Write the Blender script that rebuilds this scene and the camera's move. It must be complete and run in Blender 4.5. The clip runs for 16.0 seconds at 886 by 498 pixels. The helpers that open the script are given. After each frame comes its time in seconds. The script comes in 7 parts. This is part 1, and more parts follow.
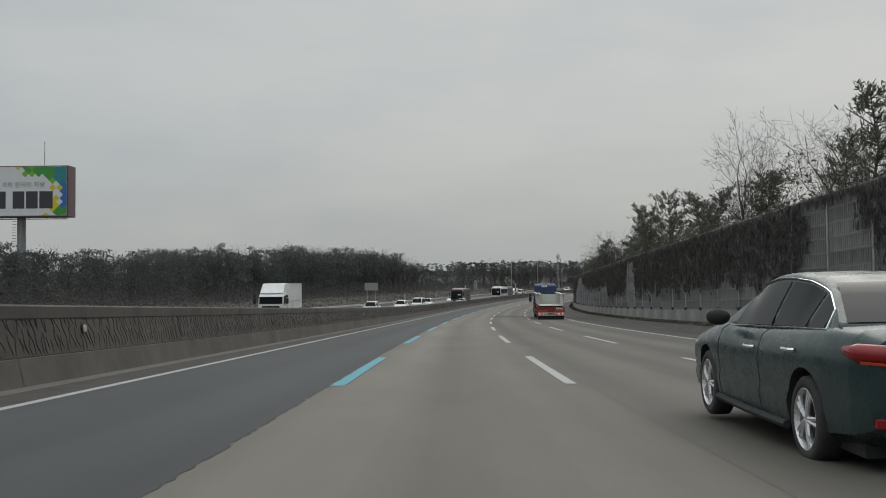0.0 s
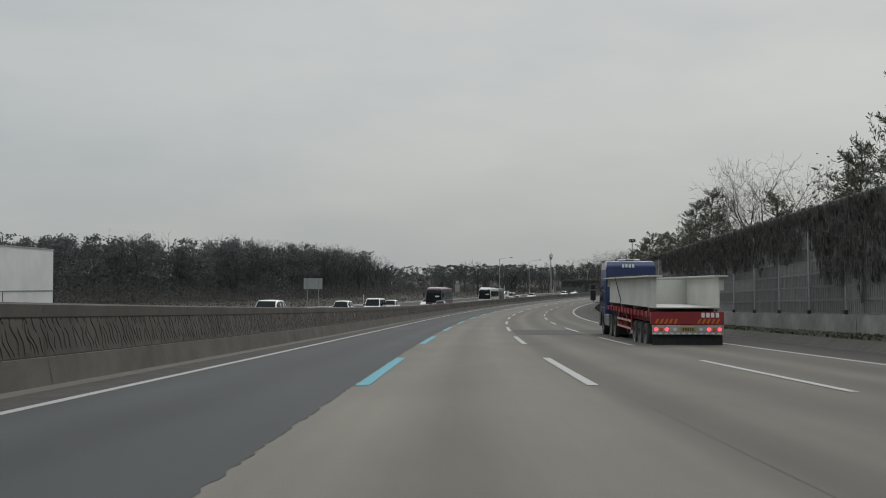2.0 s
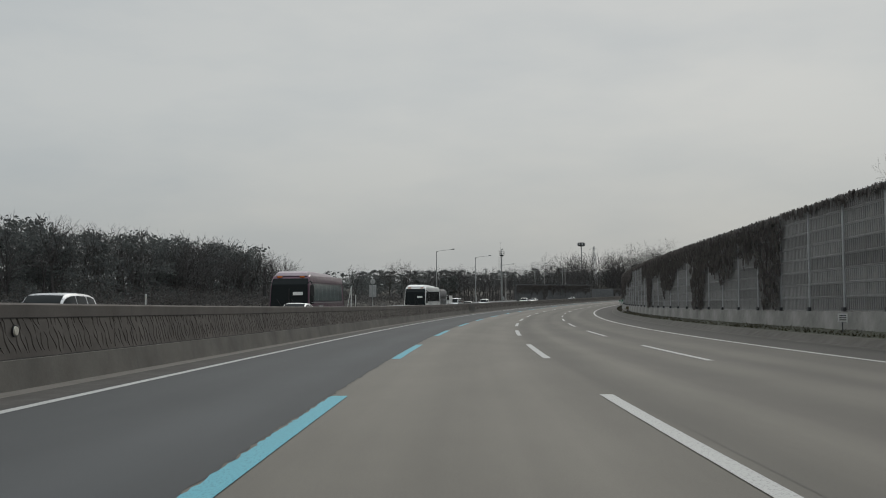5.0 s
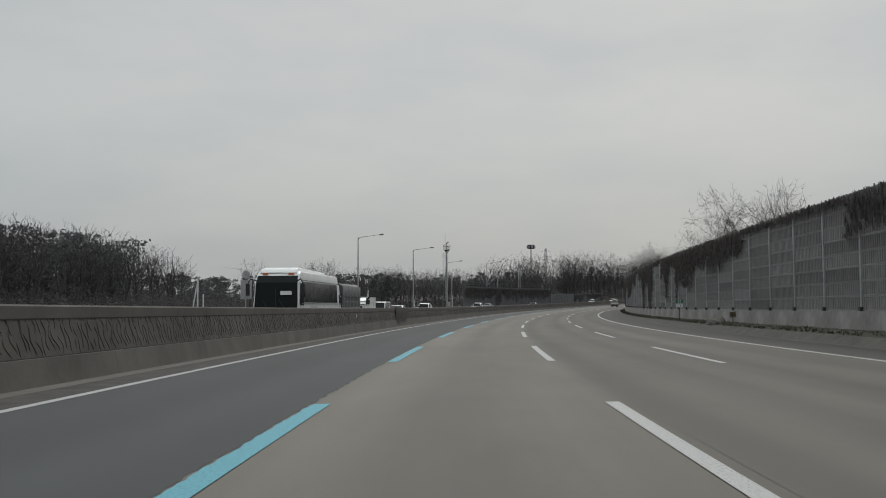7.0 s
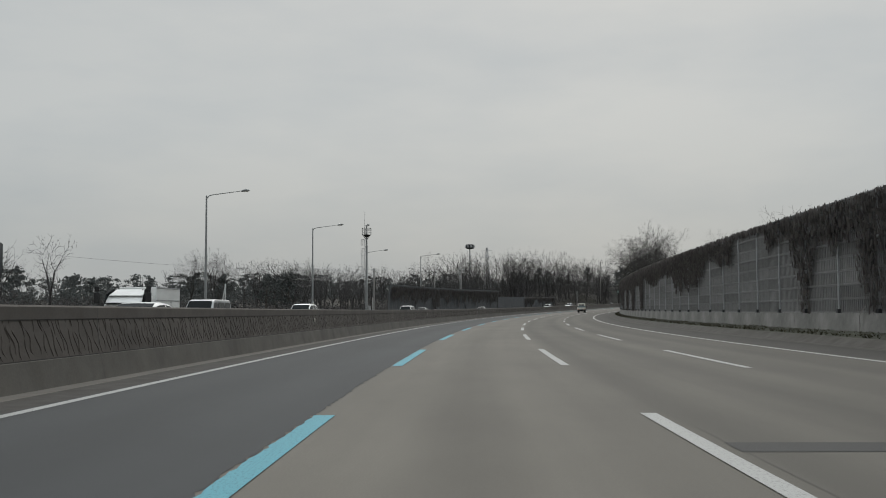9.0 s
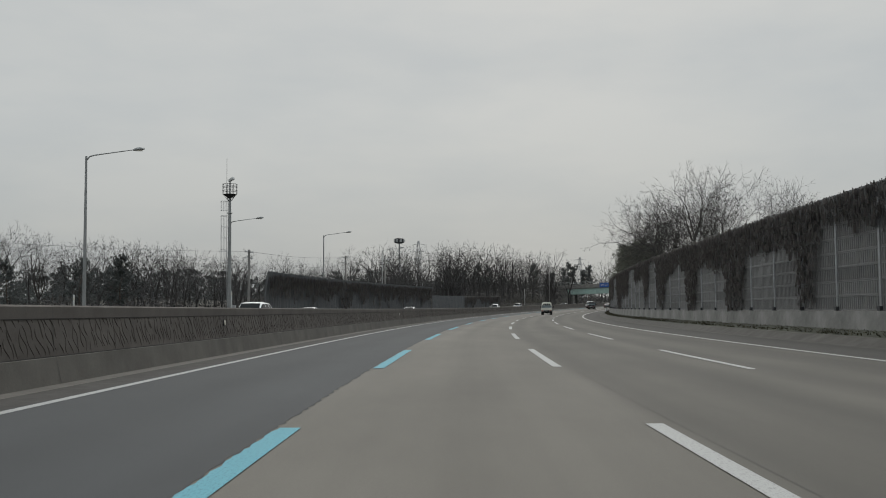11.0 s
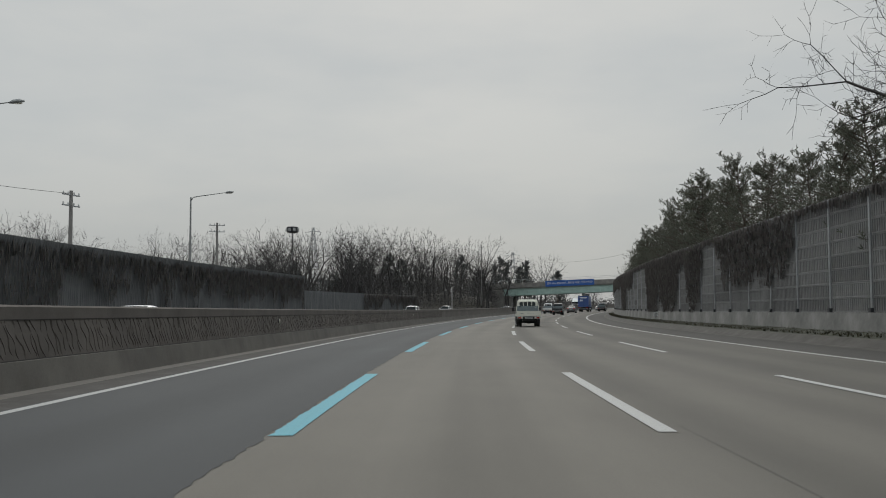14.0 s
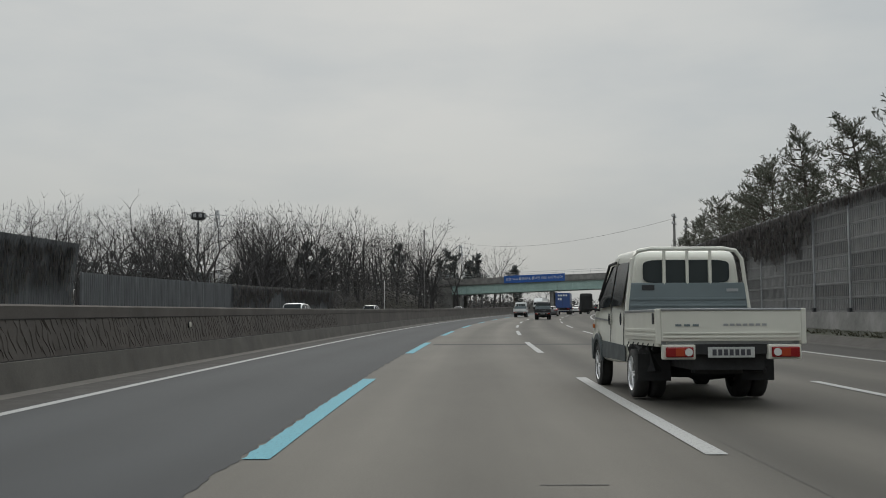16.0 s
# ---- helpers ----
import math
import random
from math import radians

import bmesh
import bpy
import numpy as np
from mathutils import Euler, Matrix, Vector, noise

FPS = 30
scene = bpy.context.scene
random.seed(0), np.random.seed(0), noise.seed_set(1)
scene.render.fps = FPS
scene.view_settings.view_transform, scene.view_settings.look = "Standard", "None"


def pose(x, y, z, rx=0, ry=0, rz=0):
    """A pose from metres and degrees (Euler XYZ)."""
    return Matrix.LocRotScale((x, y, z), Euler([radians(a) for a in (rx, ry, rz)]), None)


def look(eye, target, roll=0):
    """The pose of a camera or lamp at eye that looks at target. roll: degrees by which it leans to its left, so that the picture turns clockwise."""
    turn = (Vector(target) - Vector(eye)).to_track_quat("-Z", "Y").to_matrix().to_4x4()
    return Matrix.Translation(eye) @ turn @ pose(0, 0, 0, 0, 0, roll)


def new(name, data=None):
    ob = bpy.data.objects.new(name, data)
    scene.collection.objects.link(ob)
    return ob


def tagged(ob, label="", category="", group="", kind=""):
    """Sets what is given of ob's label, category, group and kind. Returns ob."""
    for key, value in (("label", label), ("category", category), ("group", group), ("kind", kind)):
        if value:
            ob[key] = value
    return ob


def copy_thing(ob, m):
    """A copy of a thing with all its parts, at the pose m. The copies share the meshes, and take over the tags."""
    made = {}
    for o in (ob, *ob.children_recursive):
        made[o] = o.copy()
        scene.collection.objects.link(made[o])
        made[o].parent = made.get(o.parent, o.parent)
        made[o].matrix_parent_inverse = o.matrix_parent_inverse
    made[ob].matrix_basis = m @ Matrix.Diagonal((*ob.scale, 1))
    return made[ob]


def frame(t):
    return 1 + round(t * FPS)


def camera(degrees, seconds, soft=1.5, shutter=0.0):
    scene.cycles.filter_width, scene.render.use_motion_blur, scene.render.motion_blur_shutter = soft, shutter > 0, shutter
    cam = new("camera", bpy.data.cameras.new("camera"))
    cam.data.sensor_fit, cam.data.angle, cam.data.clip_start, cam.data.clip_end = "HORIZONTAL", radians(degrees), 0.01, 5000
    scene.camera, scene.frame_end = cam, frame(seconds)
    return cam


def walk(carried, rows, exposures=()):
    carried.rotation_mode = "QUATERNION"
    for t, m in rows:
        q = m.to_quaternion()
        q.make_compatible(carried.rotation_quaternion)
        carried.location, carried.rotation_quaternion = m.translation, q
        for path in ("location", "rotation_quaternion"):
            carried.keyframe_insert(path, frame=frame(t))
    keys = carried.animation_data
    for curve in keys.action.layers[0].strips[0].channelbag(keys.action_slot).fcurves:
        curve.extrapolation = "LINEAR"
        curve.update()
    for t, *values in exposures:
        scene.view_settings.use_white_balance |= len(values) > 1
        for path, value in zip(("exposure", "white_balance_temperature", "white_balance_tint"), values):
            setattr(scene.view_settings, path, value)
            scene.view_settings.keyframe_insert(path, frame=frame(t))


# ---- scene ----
# camera carried in a car in the second lane, about 110 km/h
cam = camera(46.90, 16.0, soft=1.0, shutter=0.0)
PATH = [
    (0.0, look((-0.041, 4.108, 5.860), (-0.286, 104.068, 8.685), -0.36)),
    (0.5, look((0.006, 19.282, 5.355), (-0.030, 119.235, 8.392), -0.32)),
    (1.0, look((0.072, 34.232, 4.876), (0.450, 134.180, 8.064), -0.23)),
    (1.5, look((0.243, 49.303, 4.414), (1.394, 149.243, 7.707), -0.12)),
    (2.0, look((0.629, 63.951, 3.987), (2.564, 163.870, 7.522), 0.03)),
    (2.5, look((1.137, 79.361, 3.565), (4.203, 179.246, 7.271), 0.01)),
    (3.0, look((1.777, 94.910, 3.170), (6.056, 194.744, 7.038), 0.13)),
    (3.5, look((2.596, 109.613, 2.829), (7.995, 209.389, 6.771), -0.14)),
    (4.0, look((3.566, 124.672, 2.515), (10.079, 224.366, 6.826), -0.07)),
    (4.5, look((4.740, 140.020, 2.233), (12.339, 239.627, 6.792), -0.10)),
    (5, look((6.150, 155.349, 1.989), (14.845, 254.854, 6.786), -0.18)),
    (5.5, look((7.788, 170.654, 1.780), (17.676, 270.036, 6.806), -0.28)),
    (6, look((9.647, 185.932, 1.605), (20.909, 285.158, 6.848), -0.37)),
    (6.5, look((11.723, 201.182, 1.462), (24.619, 300.197, 6.911), -0.40)),
    (7.0, look((13.990, 215.960, 1.353), (28.425, 314.753, 6.972), -0.32)),
    (7.5, look((16.434, 230.780, 1.268), (32.550, 329.302, 7.065), -0.23)),
    (8.0, look((19.237, 246.012, 1.205), (36.939, 344.251, 7.196), -0.44)),
    (8.5, look((22.313, 261.167, 1.162), (41.451, 359.130, 7.241), -0.36)),
    (9.0, look((25.465, 276.158, 1.137), (46.223, 373.782, 7.352), -0.25)),
    (9.5, look((28.802, 290.759, 1.125), (51.617, 387.923, 7.345), -0.14)),
    (10.0, look((32.614, 305.791, 1.126), (57.272, 402.502, 7.374), -0.30)),
    (10.5, look((36.620, 320.681, 1.141), (62.619, 417.035, 7.470), -0.33)),
    (11, look((40.889, 335.497, 1.168), (68.122, 431.504, 7.574), -0.40)),
    (11.5, look((45.382, 350.246, 1.207), (73.794, 445.905, 7.688), -0.48)),
    (12, look((50.062, 364.934, 1.259), (79.660, 460.229, 7.811), -0.55)),
    (12.5, look((54.896, 379.572, 1.322), (85.769, 474.456, 7.943), -0.58)),
    (13.0, look((59.529, 393.301, 1.390), (91.360, 487.858, 8.153), -0.37)),
    (13.5, look((64.518, 407.573, 1.471), (97.901, 501.586, 8.329), -0.30)),
    (14.0, look((69.801, 421.859, 1.561), (104.955, 515.223, 8.451), -0.30)),
    (14.5, look((75.576, 436.509, 1.663), (112.165, 529.319, 8.558), -0.42)),
    (15.0, look((81.509, 450.785, 1.771), (119.342, 543.090, 8.727), -0.48)),
    (15.5, look((87.337, 464.675, 1.886), (126.522, 556.407, 8.942), -0.35)),
    (16.0, look((93.460, 478.683, 2.013), (133.853, 569.885, 9.128), -0.26)),
]
walk(cam, PATH)

# ---- road axis: middle of the second lane; station s in metres, offset d to the right ----
KNOTS = [-40.0, 40.0, 120.0, 200.0, 280.0, 360.0, 440.0, 520.0, 600.0, 680.0, 760.0, 840.0, 920.0]
CURVE = [0.277, 0.485, 0.689, 1.164, 0.981, 0.892, 0.963, 0.987, 0.985, 0.982, 0.979, 0.976, 0.973]  # turn to the right, radians per kilometre
STEP = 2.0
STATIONS = np.arange(-40, 960, STEP)
TURN = np.cumsum(np.interp(STATIONS, KNOTS, CURVE) / 1000) * STEP
TURN -= np.interp(0, STATIONS, TURN)
DIP = [0.69, 0.916, 1.671, 1.313, 0.574, 0.503, 0.329, 0.598, 0.36, 0.224, 0.143, 0.099, 0.079]  # change of grade, per ten kilometres
GRADE = np.cumsum(np.interp(STATIONS, KNOTS, DIP) / 10000) * STEP
GRADE -= np.interp(300, STATIONS, GRADE)
AXIS_Z = np.cumsum(GRADE) * STEP
AXIS_Z -= np.interp(300, STATIONS, AXIS_Z)
AXIS_X = np.cumsum(np.sin(TURN)) * STEP
AXIS_Y = np.cumsum(np.cos(TURN)) * STEP
AXIS_X -= np.interp(0, STATIONS, AXIS_X)
AXIS_Y -= np.interp(0, STATIONS, AXIS_Y)


def heading(s):
    return float(np.interp(s, STATIONS, TURN))


def level(s):
    return float(np.interp(min(max(s, -38.0), 956.0), STATIONS, AXIS_Z))


def place(s, d, z=0.0):
    """The point at station s, offset d, height z above the road; straight on past both ends."""
    c = min(max(s, -38.0), 956.0)
    h, over = heading(c), s - c
    x = float(np.interp(c, STATIONS, AXIS_X)) + d * math.cos(h) + over * math.sin(h)
    y = float(np.interp(c, STATIONS, AXIS_Y)) - d * math.sin(h) + over * math.cos(h)
    return Vector((x, y, z + level(s)))


def stand(s, d, z=0.0, turn=0.0):
    """A pose on the road: its y axis runs along the road, turned by degrees to the left."""
    return Matrix.Translation(place(s, d, z)) @ Matrix.Rotation(-heading(min(max(s, -38), 956)) + radians(turn), 4, "Z")

# ---- world, sun, exposure ----
scene.view_settings.exposure = 0.0
world = bpy.data.worlds.new("overcast_sky")
world.use_nodes = True
scene.world = world
_wt = world.node_tree
_wt.nodes.clear()
_out = _wt.nodes.new("ShaderNodeOutputWorld")
_bg = _wt.nodes.new("ShaderNodeBackground")
_sky = _wt.nodes.new("ShaderNodeTexSky")
_sky.sky_type = "NISHITA"
_sky.sun_disc = False
_sky.sun_elevation = radians(38)
_sky.sun_rotation = radians(20)
_sky.air_density, _sky.dust_density, _sky.ozone_density = 1.0, 4.0, 1.0
_tc = _wt.nodes.new("ShaderNodeTexCoord")
_map = _wt.nodes.new("ShaderNodeMapping")
_map.inputs["Scale"].default_value = (1.6, 1.6, 5.0)
_n = _wt.nodes.new("ShaderNodeTexNoise")
_n.inputs["Scale"].default_value = 2.2
_n.inputs["Detail"].default_value = 6.0
_n.inputs["Roughness"].default_value = 0.52
_cr = _wt.nodes.new("ShaderNodeValToRGB")
_cr.color_ramp.elements[0].position, _cr.color_ramp.elements[0].color = 0.28, (4.15, 4.55, 4.75, 1)
_cr.color_ramp.elements[1].position, _cr.color_ramp.elements[1].color = 0.62, (5.05, 5.28, 5.25, 1)
_mix = _wt.nodes.new("ShaderNodeMix")
_mix.data_type = "RGBA"
_mix.inputs["Factor"].default_value = 0.93
_wt.links.new(_tc.outputs["Generated"], _map.inputs["Vector"])
_wt.links.new(_map.outputs["Vector"], _n.inputs["Vector"])
_wt.links.new(_n.outputs["Fac"], _cr.inputs["Fac"])
_wt.links.new(_sky.outputs["Color"], _mix.inputs["A"])
_wt.links.new(_cr.outputs["Color"], _mix.inputs["B"])
# an overcast sky grows brighter towards the zenith
_sep = _wt.nodes.new("ShaderNodeSeparateXYZ")
_up = _wt.nodes.new("ShaderNodeMapRange")
_up.interpolation_type = "SMOOTHSTEP"
for _k, _v in (("From Min", 0.32), ("From Max", 0.92), ("To Min", 1.0), ("To Max", 2.7)):
    _up.inputs[_k].default_value = _v
_zen = _wt.nodes.new("ShaderNodeVectorMath")
_zen.operation = "SCALE"
_wt.links.new(_tc.outputs["Generated"], _sep.inputs[0])
_wt.links.new(_sep.outputs["Z"], _up.inputs["Value"])
_wt.links.new(_mix.outputs["Result"], _zen.inputs[0])
_wt.links.new(_up.outputs["Result"], _zen.inputs["Scale"])
# and dimmer behind the haze near the horizon
_low = _wt.nodes.new("ShaderNodeMapRange")
_low.interpolation_type = "SMOOTHSTEP"
for _k, _v in (("From Min", -0.02), ("From Max", 0.21), ("To Min", 0.83), ("To Max", 1.0)):
    _low.inputs[_k].default_value = _v
_dim = _wt.nodes.new("ShaderNodeVectorMath")
_dim.operation = "SCALE"
_wt.links.new(_sep.outputs["Z"], _low.inputs["Value"])
_wt.links.new(_zen.outputs[0], _dim.inputs[0])
_wt.links.new(_low.outputs["Result"], _dim.inputs["Scale"])
_wt.links.new(_dim.outputs[0], _bg.inputs["Color"])
_bg.inputs["Strength"].default_value = 0.1
_wt.links.new(_bg.outputs["Background"], _out.inputs["Surface"])
_sun = bpy.data.lights.new("sun", "SUN")
_sun.energy, _sun.angle, _sun.color = 0.6, radians(40), (1.0, 0.97, 0.92)
_so = new("sun", _sun)
_so.matrix_world = look((0, 0, 50), (-math.sin(radians(20)) * 40, -math.cos(radians(20)) * 40, 50 - 40 * math.tan(radians(38))))


# ---- materials ----
class Nodes:
    """A small builder for procedural materials."""

    def __init__(self, name, rough=0.7, metal=0.0, spec=0.5):
        self.mat = bpy.data.materials.new(name)
        self.mat.use_nodes = True
        self.t = self.mat.node_tree
        self.b = self.t.nodes["Principled BSDF"]
        self.b.inputs["Roughness"].default_value = rough
        self.b.inputs["Metallic"].default_value = metal
        self.b.inputs["Specular IOR Level"].default_value = spec
        self.tc = self.t.nodes.new("ShaderNodeTexCoord")

    def node(self, kind, **values):
        n = self.t.nodes.new(kind)
        for k, v in values.items():
            n.inputs[k.replace("_", " ")].default_value = v
        return n

    def link(self, a, b):
        self.t.links.new(a, b)

    def coords(self, space="Object", scale=(1, 1, 1)):
        m = self.node("ShaderNodeMapping")
        m.inputs["Scale"].default_value = scale
        self.link(self.tc.outputs[space], m.inputs["Vector"])
        return m.outputs["Vector"]

    def noise(self, scale, detail=4.0, rough=0.55, space="Object", stretch=(1, 1, 1), off=0.0):
        n = self.node("ShaderNodeTexNoise", Scale=scale, Detail=detail, Roughness=rough)
        v = self.coords(space, stretch)
        if off:
            a = self.node("ShaderNodeVectorMath")
            a.inputs[1].default_value = (off, off * 0.7, off * 1.3)
            self.link(v, a.inputs[0])
            v = a.outputs[0]
        self.link(v, n.inputs["Vector"])
        return n.outputs["Fac"]

    def ramp(self, fac, stops):
        r = self.node("ShaderNodeValToRGB")
        e = r.color_ramp.elements
        while len(e) < len(stops):
            e.new(0.5)
        for el, (p, c) in zip(e, stops):
            el.position = p
            el.color = (c, c, c, 1) if not hasattr(c, "__len__") else (*c, 1)
        self.link(fac, r.inputs["Fac"])
        return r.outputs["Color"]

    def mix(self, fac, a, b, mode="MIX"):
        m = self.node("ShaderNodeMix")
        m.data_type, m.blend_type = "RGBA", mode
        for sock, v in ((m.inputs["Factor"], fac), (m.inputs["A"], a), (m.inputs["B"], b)):
            if isinstance(v, bpy.types.NodeSocket):
                self.link(v, sock)
            elif hasattr(v, "__len__"):
                sock.default_value = (*v, 1)
            else:
                sock.default_value = v if sock.type == "VALUE" else (v, v, v, 1)
        return m.outputs["Result"]

    def colour(self, c):
        if isinstance(c, bpy.types.NodeSocket):
            self.link(c, self.b.inputs["Base Color"])
        else:
            self.b.inputs["Base Color"].default_value = (*c, 1)
        return self

    def rough(self, sock):
        self.link(sock, self.b.inputs["Roughness"])
        return self

    def bump(self, h, strength=0.3, dist=0.01):
        n = self.node("ShaderNodeBump", Strength=strength, Distance=dist)
        self.link(h, n.inputs["Height"])
        self.link(n.outputs["Normal"], self.b.inputs["Normal"])
        return self


def worn(name, c, dark=0.75, rough=0.6, metal=0.0, scale=3.0, fine=60.0, bump=0.15, spec=0.5):
    """A surface of one colour with grime at a large and a fine scale."""
    m = Nodes(name, rough, metal, spec)
    big = m.ramp(m.noise(scale, 5, 0.6), [(0.3, dark), (0.7, 1.0)])
    small = m.ramp(m.noise(fine, 3, 0.6), [(0.25, 0.85), (0.75, 1.08)])
    m.colour(m.mix(1.0, m.mix(1.0, c, big, "MULTIPLY"), small, "MULTIPLY"))
    m.rough(m.ramp(m.noise(scale * 2.3, 4, 0.6, off=3.0), [(0.3, max(rough - 0.1, 0.04)), (0.7, min(rough + 0.12, 1))]))
    if bump:
        m.bump(m.noise(fine, 4, 0.6), bump, 0.004)
    return m.mat


def leaf_mat(name, a, b):
    m = Nodes(name, 0.75, 0, 0.25)
    info = m.node("ShaderNodeNewGeometry")
    col = m.mix(info.outputs["Random Per Island"], a, b)
    m.colour(col)
    thin = m.node("ShaderNodeBsdfTranslucent")
    both = m.node("ShaderNodeMixShader", Fac=0.35)
    m.link(col, thin.inputs["Color"])
    m.link(m.b.outputs[0], both.inputs[1])
    m.link(thin.outputs[0], both.inputs[2])
    m.link(both.outputs[0], m.t.nodes["Material Output"].inputs["Surface"])
    return m.mat


def road_mat(name, base, tint, streak, bands):
    """Pavement: rubber and oil bands run along the road (uv: offset and station in metres); bands: offset, brightness."""
    m = Nodes(name, 0.82, 0.0, 0.35)
    grain = m.ramp(m.noise(9.0, 4, 0.7, "UV", (6, 6, 1)), [(0.25, 0.82), (0.75, 1.15)])
    blot = m.ramp(m.noise(0.35, 6, 0.62, "UV", (1.2, 0.35, 1)), [(0.3, 0.84), (0.72, 1.11)])
    along = m.ramp(m.noise(1.0, 2, 0.45, "UV", (0.75, 0.010, 1)), [(0.32, 1 - streak), (0.68, 1 + streak * 0.5)])
    fine = m.ramp(m.noise(1.0, 2, 0.5, "UV", (5.0, 0.05, 1), off=5.0), [(0.3, 1 - streak * 0.2), (0.7, 1 + streak * 0.1)])
    sep = m.node("ShaderNodeSeparateXYZ")
    m.link(m.tc.outputs["UV"], sep.inputs[0])
    # the bands wander a little along the road
    sway = m.node("ShaderNodeMath")
    sway.operation = "MULTIPLY_ADD"
    sway.inputs[1].default_value = 0.55
    m.link(m.noise(1.0, 2, 0.5, "UV", (0.12, 0.022, 1), off=9.0), sway.inputs[0])
    m.link(sep.outputs["X"], sway.inputs[2])
    lo, hi = bands[0][0], bands[-1][0]
    unit = m.node("ShaderNodeMapRange")
    unit.inputs["From Min"].default_value, unit.inputs["From Max"].default_value = lo + 0.27, hi + 0.27
    m.link(sway.outputs[0], unit.inputs["Value"])
    band = m.ramp(unit.outputs["Result"], [((d - lo) / (hi - lo), v) for d, v in bands])
    m.t.nodes[-1].color_ramp.interpolation = "EASE"
    col = m.mix(0.35, m.mix(1.0, base, blot, "MULTIPLY"), m.mix(1.0, tint, blot, "MULTIPLY"))
    # the pavement grows a tenth darker past the first stretch
    darken = m.node("ShaderNodeMapRange")
    for k, v in (("From Min", 110.0), ("From Max", 230.0), ("To Min", 1.0), ("To Max", 0.90)):
        darken.inputs[k].default_value = v
    m.link(sep.outputs["Y"], darken.inputs["Value"])
    for f in (grain, along, fine, band, darken.outputs["Result"]):
        col = m.mix(1.0, col, f, "MULTIPLY")
    m.colour(col)
    m.bump(m.noise(30.0, 4, 0.7, "UV", (6, 6, 1)), 0.25, 0.004)
    return m.mat


M = {}
LANE_BANDS = [(-2.1, 0.98), (-1.0, 1.08), (-0.1, 0.87), (0.9, 1.05), (1.6, 0.90), (2.3, 0.60), (3.15, 0.86), (4.2, 0.60), (5.0, 0.78), (5.9, 0.57), (6.8, 0.74), (7.7, 0.56), (8.7, 0.64)]
M["concrete_road"] = road_mat("road_concrete", (0.152, 0.139, 0.117), (0.131, 0.120, 0.103), 0.17, LANE_BANDS)
M["asphalt"] = road_mat("lane_asphalt", (0.052, 0.055, 0.059), (0.047, 0.048, 0.048), 0.12, [(-6.0, 0.86), (-4.7, 1.0), (-3.75, 0.84), (-2.8, 1.04), (-2.0, 0.9)])
M["shoulder"] = road_mat("shoulder_pavement", (0.050, 0.046, 0.041), (0.043, 0.040, 0.036), 0.14, [(9.2, 0.9), (10.3, 1.1), (11.3, 0.85)])
M["gutter"] = worn("gutter_concrete", (0.068, 0.062, 0.054), 0.7, 0.85, 0, 0.8, 20, 0.3)
M["barrier"] = worn("barrier_concrete", (0.108, 0.094, 0.083), 0.62, 0.85, 0, 0.5, 25, 0.35)
M["barrier_low"] = worn("barrier_foot", (0.114, 0.105, 0.092), 0.6, 0.85, 0, 0.6, 25, 0.35)
M["dirt"] = worn("sandy_grit", (0.145, 0.133, 0.118), 0.72, 0.95, 0, 2.0, 40, 0.6)
M["concrete"] = worn("weathered_concrete", (0.255, 0.247, 0.232), 0.55, 0.85, 0, 0.7, 25, 0.35)
M["grass"] = worn("dry_verge", (0.052, 0.055, 0.034), 0.5, 0.95, 0, 0.7, 8, 0.8)
M["ground"] = worn("winter_soil", (0.047, 0.042, 0.030), 0.6, 0.95, 0, 0.05, 3, 0.6)


# ---- building helpers ----
def part(name, bm, material, parent=None, label="", smooth=False):
    """Links a bmesh (or mesh) as one object under a thing."""
    if isinstance(bm, bmesh.types.BMesh):
        me = bpy.data.meshes.new(name)
        bm.to_mesh(me)
        bm.free()
    else:
        me = bm
    if smooth:
        me.polygons.foreach_set("use_smooth", [True] * len(me.polygons))
    if material is not None and not me.materials:
        me.materials.append(material)
    ob = new(name, me)
    ob.parent = parent
    if label:
        tagged(ob, label)
    return ob


def flat_mesh(name, verts, faces, uvs=None):
    me = bpy.data.meshes.new(name)
    me.from_pydata(verts, [], faces)
    if uvs is not None:
        layer = me.uv_layers.new(name="road")
        idx = np.empty(len(me.loops), dtype=np.int32)
        me.loops.foreach_get("vertex_index", idx)
        layer.data.foreach_set("uv", np.asarray(uvs, dtype=np.float32)[idx].ravel())
    me.update()
    return me


def sweep(name, profile, s0, s1, step=4.0, closed=False, wobble=None):
    """A cross-section of (offset, height) run along the road, with uv = (offset, station)."""
    n = max(int(round((s1 - s0) / step)), 1)
    verts, uvs, faces = [], [], []
    k = len(profile)
    for i in range(n + 1):
        s = s0 + (s1 - s0) * i / n
        for j, (d, z) in enumerate(profile):
            dd = d + (wobble(s, j) if wobble else 0.0)
            verts.append(place(s, dd, z))
            uvs.append((dd + z, s))
    last = k if closed else k - 1
    for i in range(n):
        for j in range(last):
            a, b = i * k + j, i * k + (j + 1) % k
            faces.append((a, b, b + k, a + k))
    if closed:
        faces.append(tuple(range(k - 1, -1, -1)))
        faces.append(tuple(n * k + j for j in range(k)))
    return flat_mesh(name, verts, faces, uvs)


